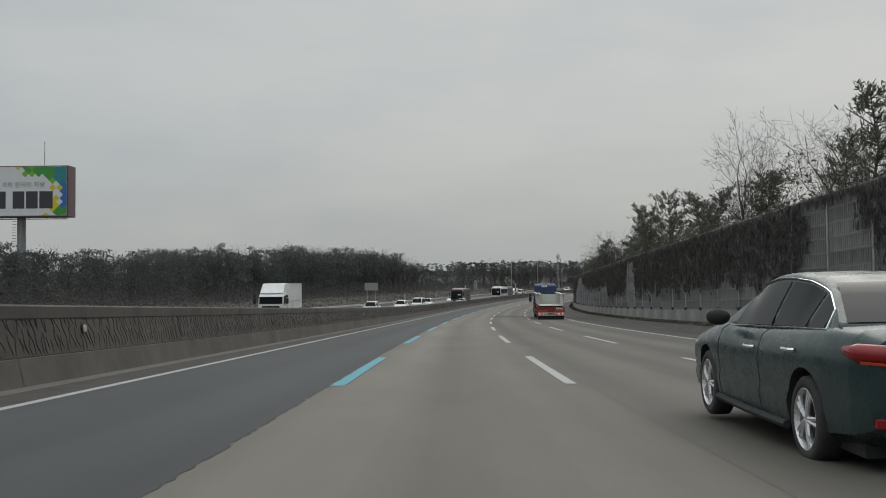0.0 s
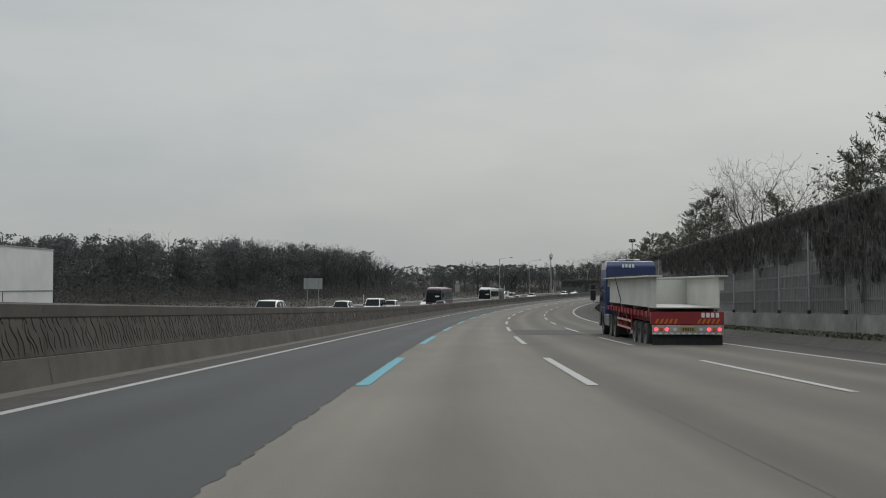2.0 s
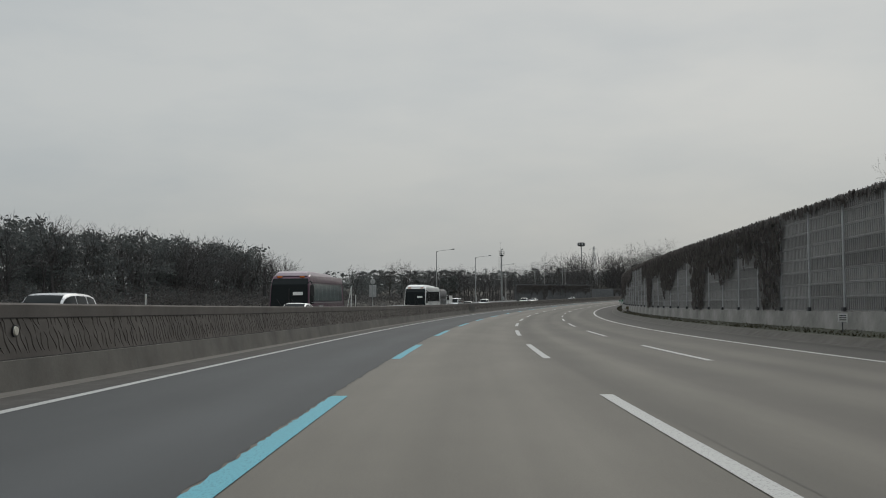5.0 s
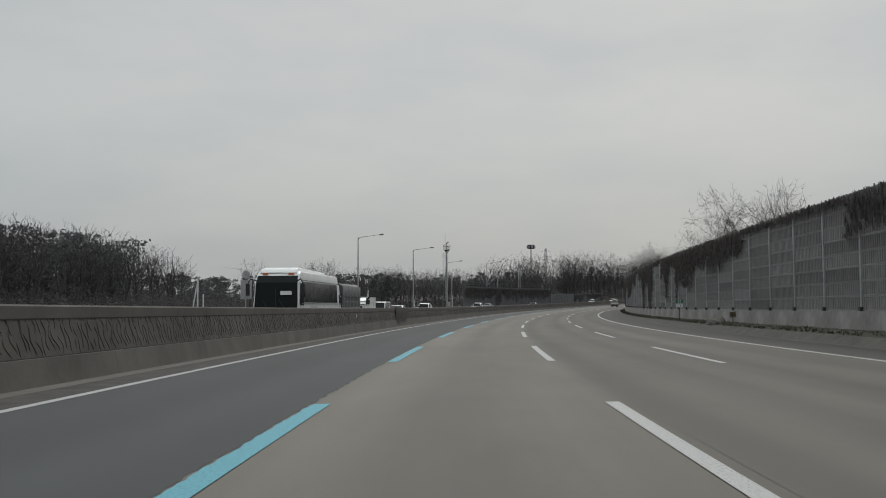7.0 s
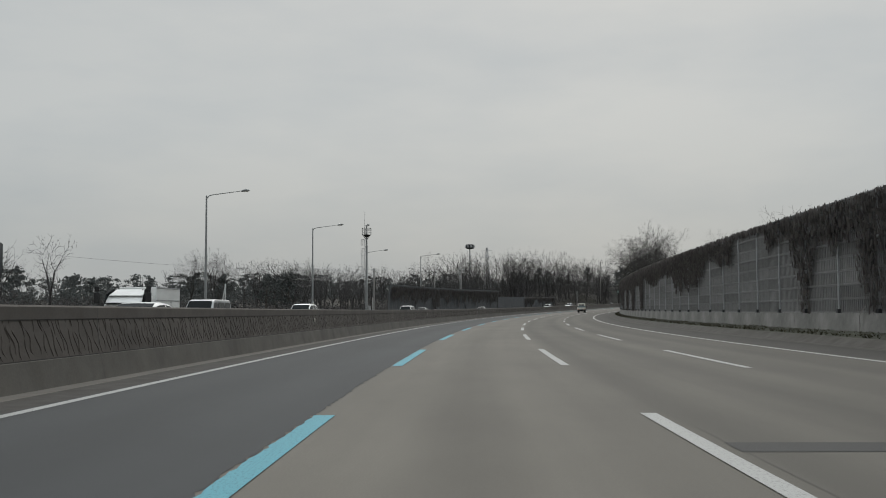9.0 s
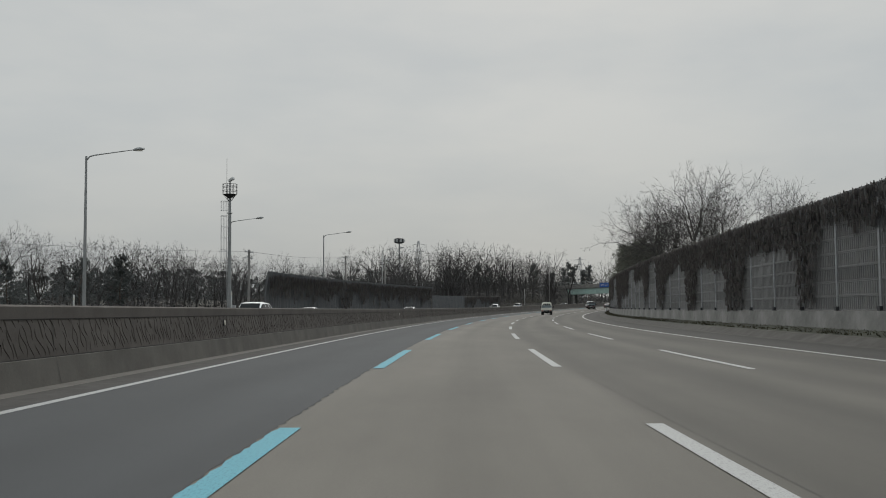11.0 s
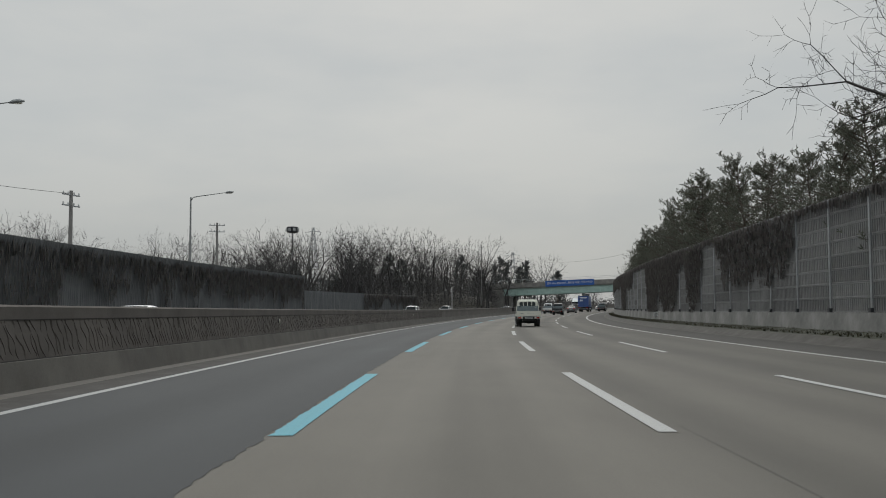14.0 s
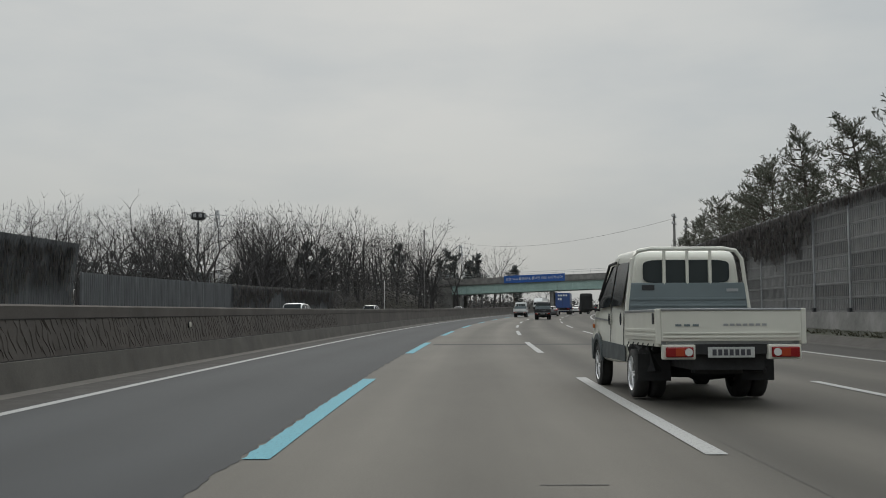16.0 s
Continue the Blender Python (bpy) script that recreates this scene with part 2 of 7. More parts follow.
def box(bm, x0, x1, y0, y1, z0, z1):
    vs = [bm.verts.new(p) for p in ((x0, y0, z0), (x1, y0, z0), (x1, y1, z0), (x0, y1, z0),
                                    (x0, y0, z1), (x1, y0, z1), (x1, y1, z1), (x0, y1, z1))]
    for f in ((3, 2, 1, 0), (4, 5, 6, 7), (0, 1, 5, 4), (1, 2, 6, 5), (2, 3, 7, 6), (3, 0, 4, 7)):
        bm.faces.new([vs[i] for i in f])
    return vs


def box_bm(x0, x1, y0, y1, z0, z1, bevel=0.0):
    bm = bmesh.new()
    box(bm, x0, x1, y0, y1, z0, z1)
    if bevel:
        bmesh.ops.bevel(bm, geom=bm.edges[:], offset=bevel, segments=2, affect="EDGES", profile=0.6)
    return bm


def tube(bm, pts, radii, sides=8, caps=True):
    """A tapered tube through points."""
    rings = []
    for i, p in enumerate(pts):
        p = Vector(p)
        a, b = Vector(pts[max(i - 1, 0)]), Vector(pts[min(i + 1, len(pts) - 1)])
        t = (b - a).normalized()
        u = t.cross(Vector((0, 0, 1)) if abs(t.z) < 0.9 else Vector((1, 0, 0))).normalized()
        v = t.cross(u)
        r = radii[i] if hasattr(radii, "__len__") else radii
        rings.append([bm.verts.new(p + (u * math.cos(2 * math.pi * k / sides) + v * math.sin(2 * math.pi * k / sides)) * r) for k in range(sides)])
    for a, b in zip(rings, rings[1:]):
        for k in range(sides):
            bm.faces.new((a[k], a[(k + 1) % sides], b[(k + 1) % sides], b[k]))
    if caps:
        bm.faces.new(rings[0][::-1])
        bm.faces.new(rings[-1])
    return bm


def thing(name, m, label, category, group="", kind=""):
    ob = new(name)
    ob.empty_display_size = 0.3
    ob.matrix_world = m
    return tagged(ob, label, category, group, kind)


def structure(name, me, material, label, category="", kind="structure"):
    ob = part(name, me, material)
    return tagged(ob, label, category or name.split("_")[0], "", kind)


# ---- ground and pavements ----
def hill(s, d):
    """Height of the land over the road's level."""
    if d < -30:
        u = min(max((-d - 62) / 75.0, 0), 1)
        u = u * u * (3 - 2 * u)
        along = 1.0 / (1.0 + math.exp((s - 395) / 22.0))
        far = min(max((s - 540) / 60.0, 0), 1) * min(max((-d - 40) / 50, 0), 1)
        back = min(max((-d - 200) / 900.0, 0), 1)
        v = min(max((-d - 27) / 16.0, 0), 1)
        bank = 6.4 * math.exp(-((s - 730) / 26.0) ** 2) * v * v * (3 - 2 * v) * (1 - back)
        return max(u * (6.8 * along + 4.0 * far), bank) + 6 * back - 0.25
    if d > 13.2:
        u = min((d - 13.2) / 4.0, 1)
        rise = 1.4 * u + 0.10 * min(max(d - 17, 0), 60)
        return 0.3 + rise
    return -0.12


GROUND_D = [-3200, -1800, -1100, -700, -450, -300, -220, -160, -135, -118, -100, -88, -76, -68, -60, -45, -32, -27, -7.3, 0, 11, 13.2, 15, 18, 24, 34, 60, 120, 250, 500]
GROUND_S = [-2500, -1200, -500, -200, -100] + list(range(-40, 960, 20)) + [1000, 1100, 1300, 1700, 2400, 3600]
gv = []
for s in GROUND_S:
    for d in GROUND_D:
        gv.append(place(s, d, hill(s, d)))
gk = len(GROUND_D)
gf = [(i * gk + j, i * gk + j + 1, (i + 1) * gk + j + 1, (i + 1) * gk + j) for i in range(len(GROUND_S) - 1) for j in range(gk - 1)]
ground = structure("ground", flat_mesh("ground", gv, gf), M["ground"], "brown winter soil and dead grass beside the motorway", "ground")

S_A, S_B = -120.0, 956.0
rng = random.Random(4)
EDGE = [rng.uniform(-0.032, 0.032) for _ in range(4000)]


def ragged(s, j):
    return EDGE[int((s + 200) * 6) % 4000] if j == 1 else 0.0


structure("road_lane_asphalt", sweep("road_lane_asphalt", [(-6.22, 0.0), (-1.93, 0.0)], S_A, S_B, 0.17, wobble=ragged), M["asphalt"],
          "grey asphalt bus lane with a ragged edge against the concrete", "road")
structure("road_concrete", sweep("road_concrete", [(-2.15, -0.004), (9.25, -0.004)], S_A, S_B), M["concrete_road"],
          "worn pale concrete carriageway with dark wheel tracks", "road")
structure("road_shoulder", sweep("road_shoulder", [(9.25, -0.004), (11.35, -0.010)], S_A, S_B), M["shoulder"], "brownish grey hard shoulder", "road")
structure("gutter_right", sweep("gutter_right", [(11.35, -0.012), (11.6, 0.02), (12.0, 0.24), (12.1, 0.26)], S_A, S_B), M["gutter"],
          "sloping concrete gutter beside the hard shoulder", "kerb")
structure("verge", sweep("verge", [(12.1, 0.26), (12.4, 0.36), (12.8, 0.42), (13.25, 0.42)], S_A, S_B, 2.0), M["grass"],
          "narrow strip of dry grass and soil along the wall", "verge")
structure("road_margin", sweep("road_margin", [(-6.85, -0.002), (-6.16, -0.002)], S_A, S_B), M["dirt"], "gritty strip at the foot of the median barrier", "road")
structure("road_oncoming", sweep("road_oncoming", [(-24.6, -0.01), (-7.2, -0.01)], S_A, S_B), M["concrete_road"], "concrete carriageway for the oncoming traffic", "road")
M["grime"] = worn("brown_road_grime", (0.047, 0.042, 0.037), 0.7, 0.9, 0, 1.2, 30, 0.4)
structure("road_edge_grime", sweep("road_edge_grime", [(-6.26, 0.002), (-5.54, 0.002)], S_A, S_B, 2.0, wobble=lambda s, j: 0.05 * noise.noise(Vector((s * 0.4, 2.0, 0))) if j else 0.0), M["grime"],
          "brown dirt lying between the edge line and the barrier", "road")


# ---- markings ----
def paint(name, c):
    m = Nodes(name, 0.7)
    wear = m.ramp(m.noise(14.0, 5, 0.75, "UV", (4, 1, 1)), [(0.34, 0.55), (0.5, 1.0)])
    m.colour(m.mix(1.0, c, wear, "MULTIPLY"))
    m.bump(m.noise(30.0, 3, 0.6, "UV", (5, 5, 1)), 0.2, 0.003)
    return m.mat


M["white_paint"] = paint("white_line_paint", (0.342, 0.342, 0.331))
M["blue_paint"] = paint("blue_line_paint", (0.074, 0.285, 0.350))
M["patch"] = road_mat("patch_asphalt", (0.052, 0.050, 0.048), (0.049, 0.049, 0.049), 0.12, [(0.0, 0.95), (9.0, 1.0)])
M["seal"] = worn("joint_seal", (0.078, 0.073, 0.067), 0.7, 0.8, 0, 3, 30, 0.2)
lines = structure("lane_markings", sweep("lane_markings", [(-5.48, 0.004), (-5.32, 0.004)], S_A, S_B), M["white_paint"],
                  "white painted edge line beside the bus lane", "marking")
part("edge_line", sweep("edge_line", [(8.88, 0.004), (9.05, 0.004)], S_A, S_B), M["white_paint"], lines, "white edge line beside the hard shoulder")
rag = random.Random(8)
for k in range(-2, 44):
    o = 20 * k
    wob = [rag.uniform(-0.018, 0.018) for _ in range(60)]
    edge = lambda s, j: wob[int(abs(s) * 8) % 60] if j == 0 else 0.0
    part("blue_dash", sweep("blue_dash", [(-1.91, 0.004), (-1.69, 0.004)], o - 0.2, o + 9.3, 0.13, wobble=edge), M["blue_paint"], lines, "light blue bus lane dash" if k == -2 else "")
    part("white_dash", sweep("white_dash", [(1.71, 0.004), (1.89, 0.004)], o, o + 9.5, 1.0), M["white_paint"], lines)
    part("white_dash", sweep("white_dash", [(5.31, 0.004), (5.47, 0.004)], o - 1.2, o + 8.4, 1.0), M["white_paint"], lines)
    for d in (-12.1, -15.7, -19.3):
        part("white_dash", sweep("white_dash", [(d, 0.004), (d + 0.16, 0.004)], o + 3, o + 12, 3.0), M["white_paint"], lines)
for s0, s1, d0, d1 in ((112.2, 122.4, 1.95, 5.25), (113.0, 122.4, 5.55, 8.8), (286.3, 286.9, 2.0, 8.8), (526.6, 527.6, -1.5, 8.8)):
    structure("road_patch", sweep("road_patch", [(d0, 0.0005), (d1, 0.0005)], s0, s1, 2.0), M["patch"], "dark asphalt repair in the concrete carriageway", "road patch")
for s, d0, d1 in ((77.9, 2.2, 3.7), (152.0, 2.1, 8.8), (272.4, 2.0, 5.3), (393.7, -1.34, -0.97), (393.75, 0.27, 0.42), (209.5, -1.05, -0.86), (422.6, -1.07, -0.86), (422.65, 0.45, 0.72), (422.6, 1.18, 1.38), (498.6, 0.3, 0.75)):
    structure("road_joint", sweep("road_joint", [(d0, -0.0015), (d1, -0.0015)], s, s + 0.035, 1.0), M["seal"], "thin dark sealed joint across a concrete lane", "joint")
structure("road_seam", sweep("road_seam", [(2.03, -0.0015), (2.037, -0.0015)], S_A, S_B), M["seal"], "dark sealed seam between two concrete lanes", "joint")
for s, d in ((453.7, -0.4), (453.0, -0.2), (66.5, 3.6), (497.0, -0.2)):
    structure("road_crack", sweep("road_crack", [(d, -0.001), (d + 0.014, -0.001)], s, s + 0.7, 0.1,
              wobble=lambda q, j: 0.16 * noise.noise(Vector((q * 2.3, 1.7, 0)))), M["seal"], "short dark crack in the concrete lane", "crack")

# ---- median barrier: foot, relief band and cap ----
barrier = structure("median_barrier", sweep("median_barrier",
                    [(-6.85, 1.050), (-6.83, 1.06), (-6.83, 1.25), (-6.86, 1.28), (-7.12, 1.28), (-7.15, 1.25), (-7.17, 0.43), (-7.32, 0.0)], S_A, S_B, 4.0),
                    M["barrier"], "tall brown concrete median barrier with a band of wavy relief", "barrier")
part("foot", sweep("foot", [(-6.66, -0.02), (-6.68, 0.06), (-6.76, 0.425), (-6.79, 0.435)], S_A, S_B, 4.0), M["barrier_low"], barrier, "smooth stained concrete foot")


def relief(s0, s1, seed):
    """A band of oblique, wandering cuts: each cut is a run of columns that follow its own wavy line, broken into strokes."""
    rnd = random.Random(seed)
    rows = 9
    columns = []
    q = s0
    while q < s1:
        lean, amp, ph = rnd.uniform(0.26, 0.50), rnd.uniform(0.02, 0.06), rnd.uniform(0, 6.28)
        wide = rnd.uniform(0.014, 0.030)
        a = rnd.uniform(0.02, 0.2)
        strokes = []
        while a < 1.0:
            b = a + rnd.uniform(0.25, 0.75)
            strokes.append((a, b))
            a = b + rnd.uniform(0.06, 0.22)
        for off, deep in ((-1.0, 0.0), (-0.25, 1.0), (0.35, 1.0), (1.0, -0.25)):
            columns.append((q + off * wide, lean, amp, ph, deep * rnd.uniform(0.75, 1.0), strokes))
        q += rnd.uniform(0.13, 0.23)
    verts, k = [], rows + 1
    last_s = None
    for c, lean, amp, ph, deep, strokes in columns:
        row_s = []
        for j in range(k):
            v = j / rows
            s = min(max(c + 0.18 - lean * v + amp * math.sin(v * 9 + ph), s0), s1)
            s = max(s, last_s[j] + 0.004) if last_s else s0
            p, b = place(s, -6.79), place(s, -6.84)
            out = (p - b).normalized()
            cut = deep if any(lo < v < hi for lo, hi in strokes) else 0.0
            p = p.lerp(b, v) - out * (0.013 * cut + 0.014 * noise.noise(Vector((s * 2.6, v * 2, 0))))
            p.z += 0.445 + 0.605 * v
            verts.append(p)
            row_s.append(s)
            if j == rows:
                last_s = row_s
    for j in range(k):
        p, b = place(s1, -6.79), place(s1, -6.84)
        p = p.lerp(b, j / rows)
        p.z += 0.445 + 0.605 * j / rows
        verts.append(p)
    n = len(verts) // k
    faces = [(i * k + j, (i + 1) * k + j, (i + 1) * k + j + 1, i * k + j + 1) for i in range(n - 1) for j in range(rows)]
    return flat_mesh("relief_band", verts, faces)


for a in range(4, 540, 67):
    part("relief_band", relief(a, a + 67, a), M["barrier"], barrier, "band of wavy bark-like relief" if a == 4 else "")
# flat dark strips: shade and dirt of a recessed joint, both in the colour
M["crevice"] = worn("shaded_dirty_crevice", (0.030, 0.027, 0.024), 0.7, 0.9, 0, 2.0, 20, 0.1)
part("lower_joint", sweep("lower_joint", [(-6.782, 0.428), (-6.786, 0.450)], S_A, S_B, 4.0), M["crevice"], barrier, "dark joint below the relief")
part("upper_joint", sweep("upper_joint", [(-6.829, 1.046), (-6.827, 1.062)], S_A, S_B, 4.0), M["crevice"], barrier, "dark joint above the relief")
part("relief_band", sweep("relief_band", [(-6.79, 0.435), (-6.84, 1.055)], S_A, 4, 4.0), M["barrier"], barrier)
part("relief_band", sweep("relief_band", [(-6.79, 0.435), (-6.84, 1.055)], 540, S_B, 4.0), M["barrier"], barrier)
for s in range(-96, 900, 12):
    part("joint", sweep("joint", [(-6.655, 0.0), (-6.675, 0.06), (-6.755, 0.425), (-6.78, 0.43), (-6.825, 1.07), (-6.825, 1.25)], s + 7.9, s + 7.925, 1.0), M["seal"], barrier)

M["reflector"] = worn("reflector_plastic", (0.62, 0.58, 0.50), 0.7, 0.4, 0, 20, 80, 0.1)
M["galv"] = worn("galvanised_steel", (0.42, 0.43, 0.44), 0.75, 0.45, 0.85, 2.0, 40, 0.1)
M["dark_steel"] = worn("dark_steel", (0.06, 0.062, 0.066), 0.7, 0.5, 0.6, 2.0, 40, 0.1)


def round_reflector():
    bm = bmesh.new()
    bmesh.ops.create_cone(bm, cap_ends=True, segments=16, radius1=0.075, radius2=0.065, depth=0.03, matrix=Matrix.Rotation(math.pi / 2, 4, "Y"))
    ob = part("barrier_reflector", bm, M["reflector"])
    b2 = bmesh.new()
    bmesh.ops.create_cone(b2, cap_ends=True, segments=16, radius1=0.09, radius2=0.09, depth=0.02, matrix=Matrix.Translation((-0.018, 0, 0)) @ Matrix.Rotation(math.pi / 2, 4, "Y"))
    part("rim", b2, M["dark_steel"], ob)
    return tagged(ob, "round pale reflector on the face of the median barrier", "reflector", "reflectors on the median barrier")


first = round_reflector()
spots = [22.8, 72.4, 120.2, 170.6, 220.5, 269.2, 318.5, 367.5, 417.4, 466.1, 516.1]
first.matrix_world = stand(spots[0], -6.785, 0.86)
for s in spots[1:]:
    copy_thing(first, stand(s, -6.785, 0.86))

# removable gate in the barrier
M["gate"] = worn("gate_steel", (0.055, 0.052, 0.048), 0.6, 0.6, 0.3, 2.0, 30, 0.2)
gate = structure("barrier_gate", sweep("barrier_gate", [(-6.70, 0.02), (-6.74, 0.43), (-6.77, 1.05), (-6.79, 1.285), (-6.9, 1.29)], 285.5, 291.4, 1.0), M["gate"],
                 "dark emergency gate section in the median barrier", "gate")
for i in range(12):
    part("rib", sweep("rib", [(-6.69, 0.10), (-6.715, 0.43), (-6.745, 1.05)], 285.7 + i * 0.49, 285.78 + i * 0.49, 1.0), M["gate"], gate)


# ---- noise walls ----
def panel_mat(name, base, rust):
    m = Nodes(name, 0.6, 0.0, 0.4)
    info = m.node("ShaderNodeObjectInfo")
    one = m.ramp(info.outputs["Random"], [(0.0, 0.72), (1.0, 1.18)])
    big = m.ramp(m.noise(1.2, 5, 0.65, stretch=(1, 1, 0.35)), [(0.3, 0.62), (0.7, 1.08)])
    fine = m.ramp(m.noise(22, 4, 0.6), [(0.3, 0.85), (0.7, 1.08)])
    col = m.mix(1.0, m.mix(1.0, m.mix(1.0, base, one, "MULTIPLY"), big, "MULTIPLY"), fine, "MULTIPLY")
    col = m.mix(m.ramp(m.noise(3.5, 6, 0.7, off=4.0), [(0.60, 0.0), (0.78, 0.7)]), col, rust)
    m.colour(col)
    m.bump(m.noise(30, 3, 0.6), 0.1, 0.003)
    return m.mat


M["panel"] = panel_mat("noise_panel", (0.222, 0.220, 0.216), (0.112, 0.101, 0.090))
M["panel_left"] = panel_mat("noise_panel_dark", (0.112, 0.118, 0.124), (0.070, 0.068, 0.065))
M["block"] = worn("wall_base_concrete", (0.266, 0.259, 0.244), 0.5, 0.85, 0, 0.9, 20, 0.35)


def panel_mesh(length, height, ribs, name="noise_panel"):
    """A louvred panel: a recessed sheet, upright ribs in front, a rail above and below. x: out of the wall, y: along."""
    verts, faces = [], []

    def add(x0, x1, y0, y1, z0, z1):
        b = len(verts)
        verts.extend([(x0, y0, z0), (x0, y1, z0), (x0, y1, z1), (x0, y0, z1), (x1, y0, z0), (x1, y1, z0), (x1, y1, z1), (x1, y0, z1)])
        faces.extend([tuple(b + i for i in f) for f in ((0, 1, 2, 3), (7, 6, 5, 4), (4, 5, 1, 0), (5, 6, 2, 1), (6, 7, 3, 2), (7, 4, 0, 3))])

    add(-0.02, 0.08, 0, length, 0, height)
    add(-0.055, -0.021, 0, length, 0.0, 0.05)
    add(-0.055, -0.021, 0, length, height - 0.035, height - 0.004)
    gap = length / ribs
    for i in range(ribs):
        b, y0, y1 = len(verts), (i + 0.2) * gap, (i + 0.72) * gap
        for x, y in ((-0.021, y0), (-0.050, y0 + 0.008), (-0.050, y1 - 0.008), (-0.021, y1)):
            verts.extend([(x, y, 0.052), (x, y, height - 0.037)])
        faces.extend([(b, b + 1, b + 3, b + 2), (b + 2, b + 3, b + 5, b + 4), (b + 4, b + 5, b + 7, b + 6)])
    me = flat_mesh(name, verts, faces)
    me.materials.append(M["panel"])
    return me


BAY, D_WALL = 4.0, 13.06
rows = 8
R_H = (5.12 - 1.06) / rows
panel_a = panel_mesh(BAY - 0.16, R_H - 0.006, 20)
post_bm = box_bm(-0.09, 0.09, -0.075, 0.075, 0.9, 5.16, 0.012)
post_me = bpy.data.meshes.new("post")
post_bm.to_mesh(post_me)
post_me.materials.append(M["galv"])
foot_bm = box_bm(-0.16, 0.0, -0.11, 0.11, 0.97, 1.20, 0.01)
foot_me = bpy.data.meshes.new("post_foot")
foot_bm.to_mesh(foot_me)
foot_me.materials.append(M["dark_steel"])
block_bm = bmesh.new()
_v = [(-0.28, 0.30), (-0.24, 0.62), (-0.19, 1.05), (0.20, 1.05), (0.22, 0.2), (-0.28, 0.2)]
_a = [block_bm.verts.new((x, 0.02, z)) for x, z in _v]
_b = [block_bm.verts.new((x, BAY - 0.02, z)) for x, z in _v]
for i in range(6):
    block_bm.faces.new((_a[i], _a[(i + 1) % 6], _b[(i + 1) % 6], _b[i]))
block_bm.faces.new(_a[::-1])
block_bm.faces.new(_b)
bmesh.ops.recalc_face_normals(block_bm, faces=block_bm.faces)
block_me = bpy.data.meshes.new("base_block")
block_bm.to_mesh(block_me)
block_me.materials.append(M["block"])

SECTION = 12
bay_s = [-40 + BAY * i for i in range(186)]
tilt = random.Random(3)
for g0 in range(0, len(bay_s), SECTION):
    bays = bay_s[g0:g0 + SECTION]
    n = g0 // SECTION + 1
    wall = tagged(part(f"noise_wall_{n}", sweep("wall_cap", [(D_WALL - 0.07, 5.125), (D_WALL - 0.07, 5.16), (D_WALL + 0.10, 5.16), (D_WALL + 0.10, 5.125)], bays[0], bays[-1] + BAY, 4.0, closed=True),
                       M["galv"]), "tall grey noise wall of ribbed panels on a concrete base", "noise wall", "", "structure")
    for s in bays:
        p = stand(s, D_WALL)
        q = place(s + BAY, D_WALL)
        d = q - p.translation
        m = Matrix.Translation(p.translation) @ Matrix.Rotation(math.atan2(-d.x, d.y), 4, "Z") @ Matrix.Rotation(math.asin(d.z / d.length), 4, "X")
        for name, me in (("post", post_me), ("post_foot", foot_me), ("base_block", block_me)):
            ob = new(name, me)
            ob.parent = wall
            ob.matrix_world = m
        for r in range(rows):
            ob = new("panel", panel_a)
            ob.parent = wall
            ob.matrix_world = m @ Matrix.Translation((tilt.uniform(-0.006, 0.006), 0.08, 1.06 + r * R_H))

# left wall: tall ribbed stretch with a curved top, then a lower one
def curved_wall(name, s0, s1, d, top, lean, material, label):
    pts = []
    for i in range(9):
        u = i / 8
        pts.append((d + lean * u ** 3, 0.1 + (top - 0.1) * u))
    back = [(x - 0.12, z) for x, z in reversed(pts)]
    ob = structure(name, sweep(name, pts + back, s0, s1, 3.0, closed=True), material, label, "noise wall")
    for k in range(int((s1 - s0) / 3.0) + 1):
        s = s0 + 3.0 * k
        part("post", sweep("post", [(x + 0.05, z) for x, z in pts] + [(x - 0.05, z) for x, z in reversed(pts)], s - 0.08, s + 0.08, 1.0, closed=True), material, ob)
    n = int((s1 - s0) / 0.3)
    verts, faces = [], []
    for k in range(n):
        s = s0 + 0.3 * k + 0.09
        b = len(verts)
        for x, z in pts:
            for ss, o in ((s, 0.001), (s + 0.03, 0.035), (s + 0.11, 0.035), (s + 0.14, 0.001)):
                verts.append(place(ss, x + o, z))
        for i in range(8):
            for j in range(3):
                a = b + i * 4 + j
                faces.append((a, a + 1, a + 5, a + 4))
    part("ribs", flat_mesh("ribs", verts, faces), material, ob, "upright folded ribs")
    return ob


curved_wall("noise_wall_left_1", 449.5, 554.5, -26.2, 5.5, 0.45, M["panel_left"], "dark ribbed noise wall with a curved top, overgrown")
curved_wall("noise_wall_left_2", 556.0, 590.0, -26.2, 3.75, 0.0, M["panel_left"], "lower grey noise wall of folded sheet metal")
curved_wall("noise_wall_left_3", 590.0, 630.0, -26.2, 3.75, 0.0, M["panel_left"], "low dark overgrown noise wall")

# ---- creeper hanging over the walls ----
M["creeper"] = leaf_mat("dry_creeper", (0.100, 0.093, 0.089), (0.185, 0.172, 0.162))
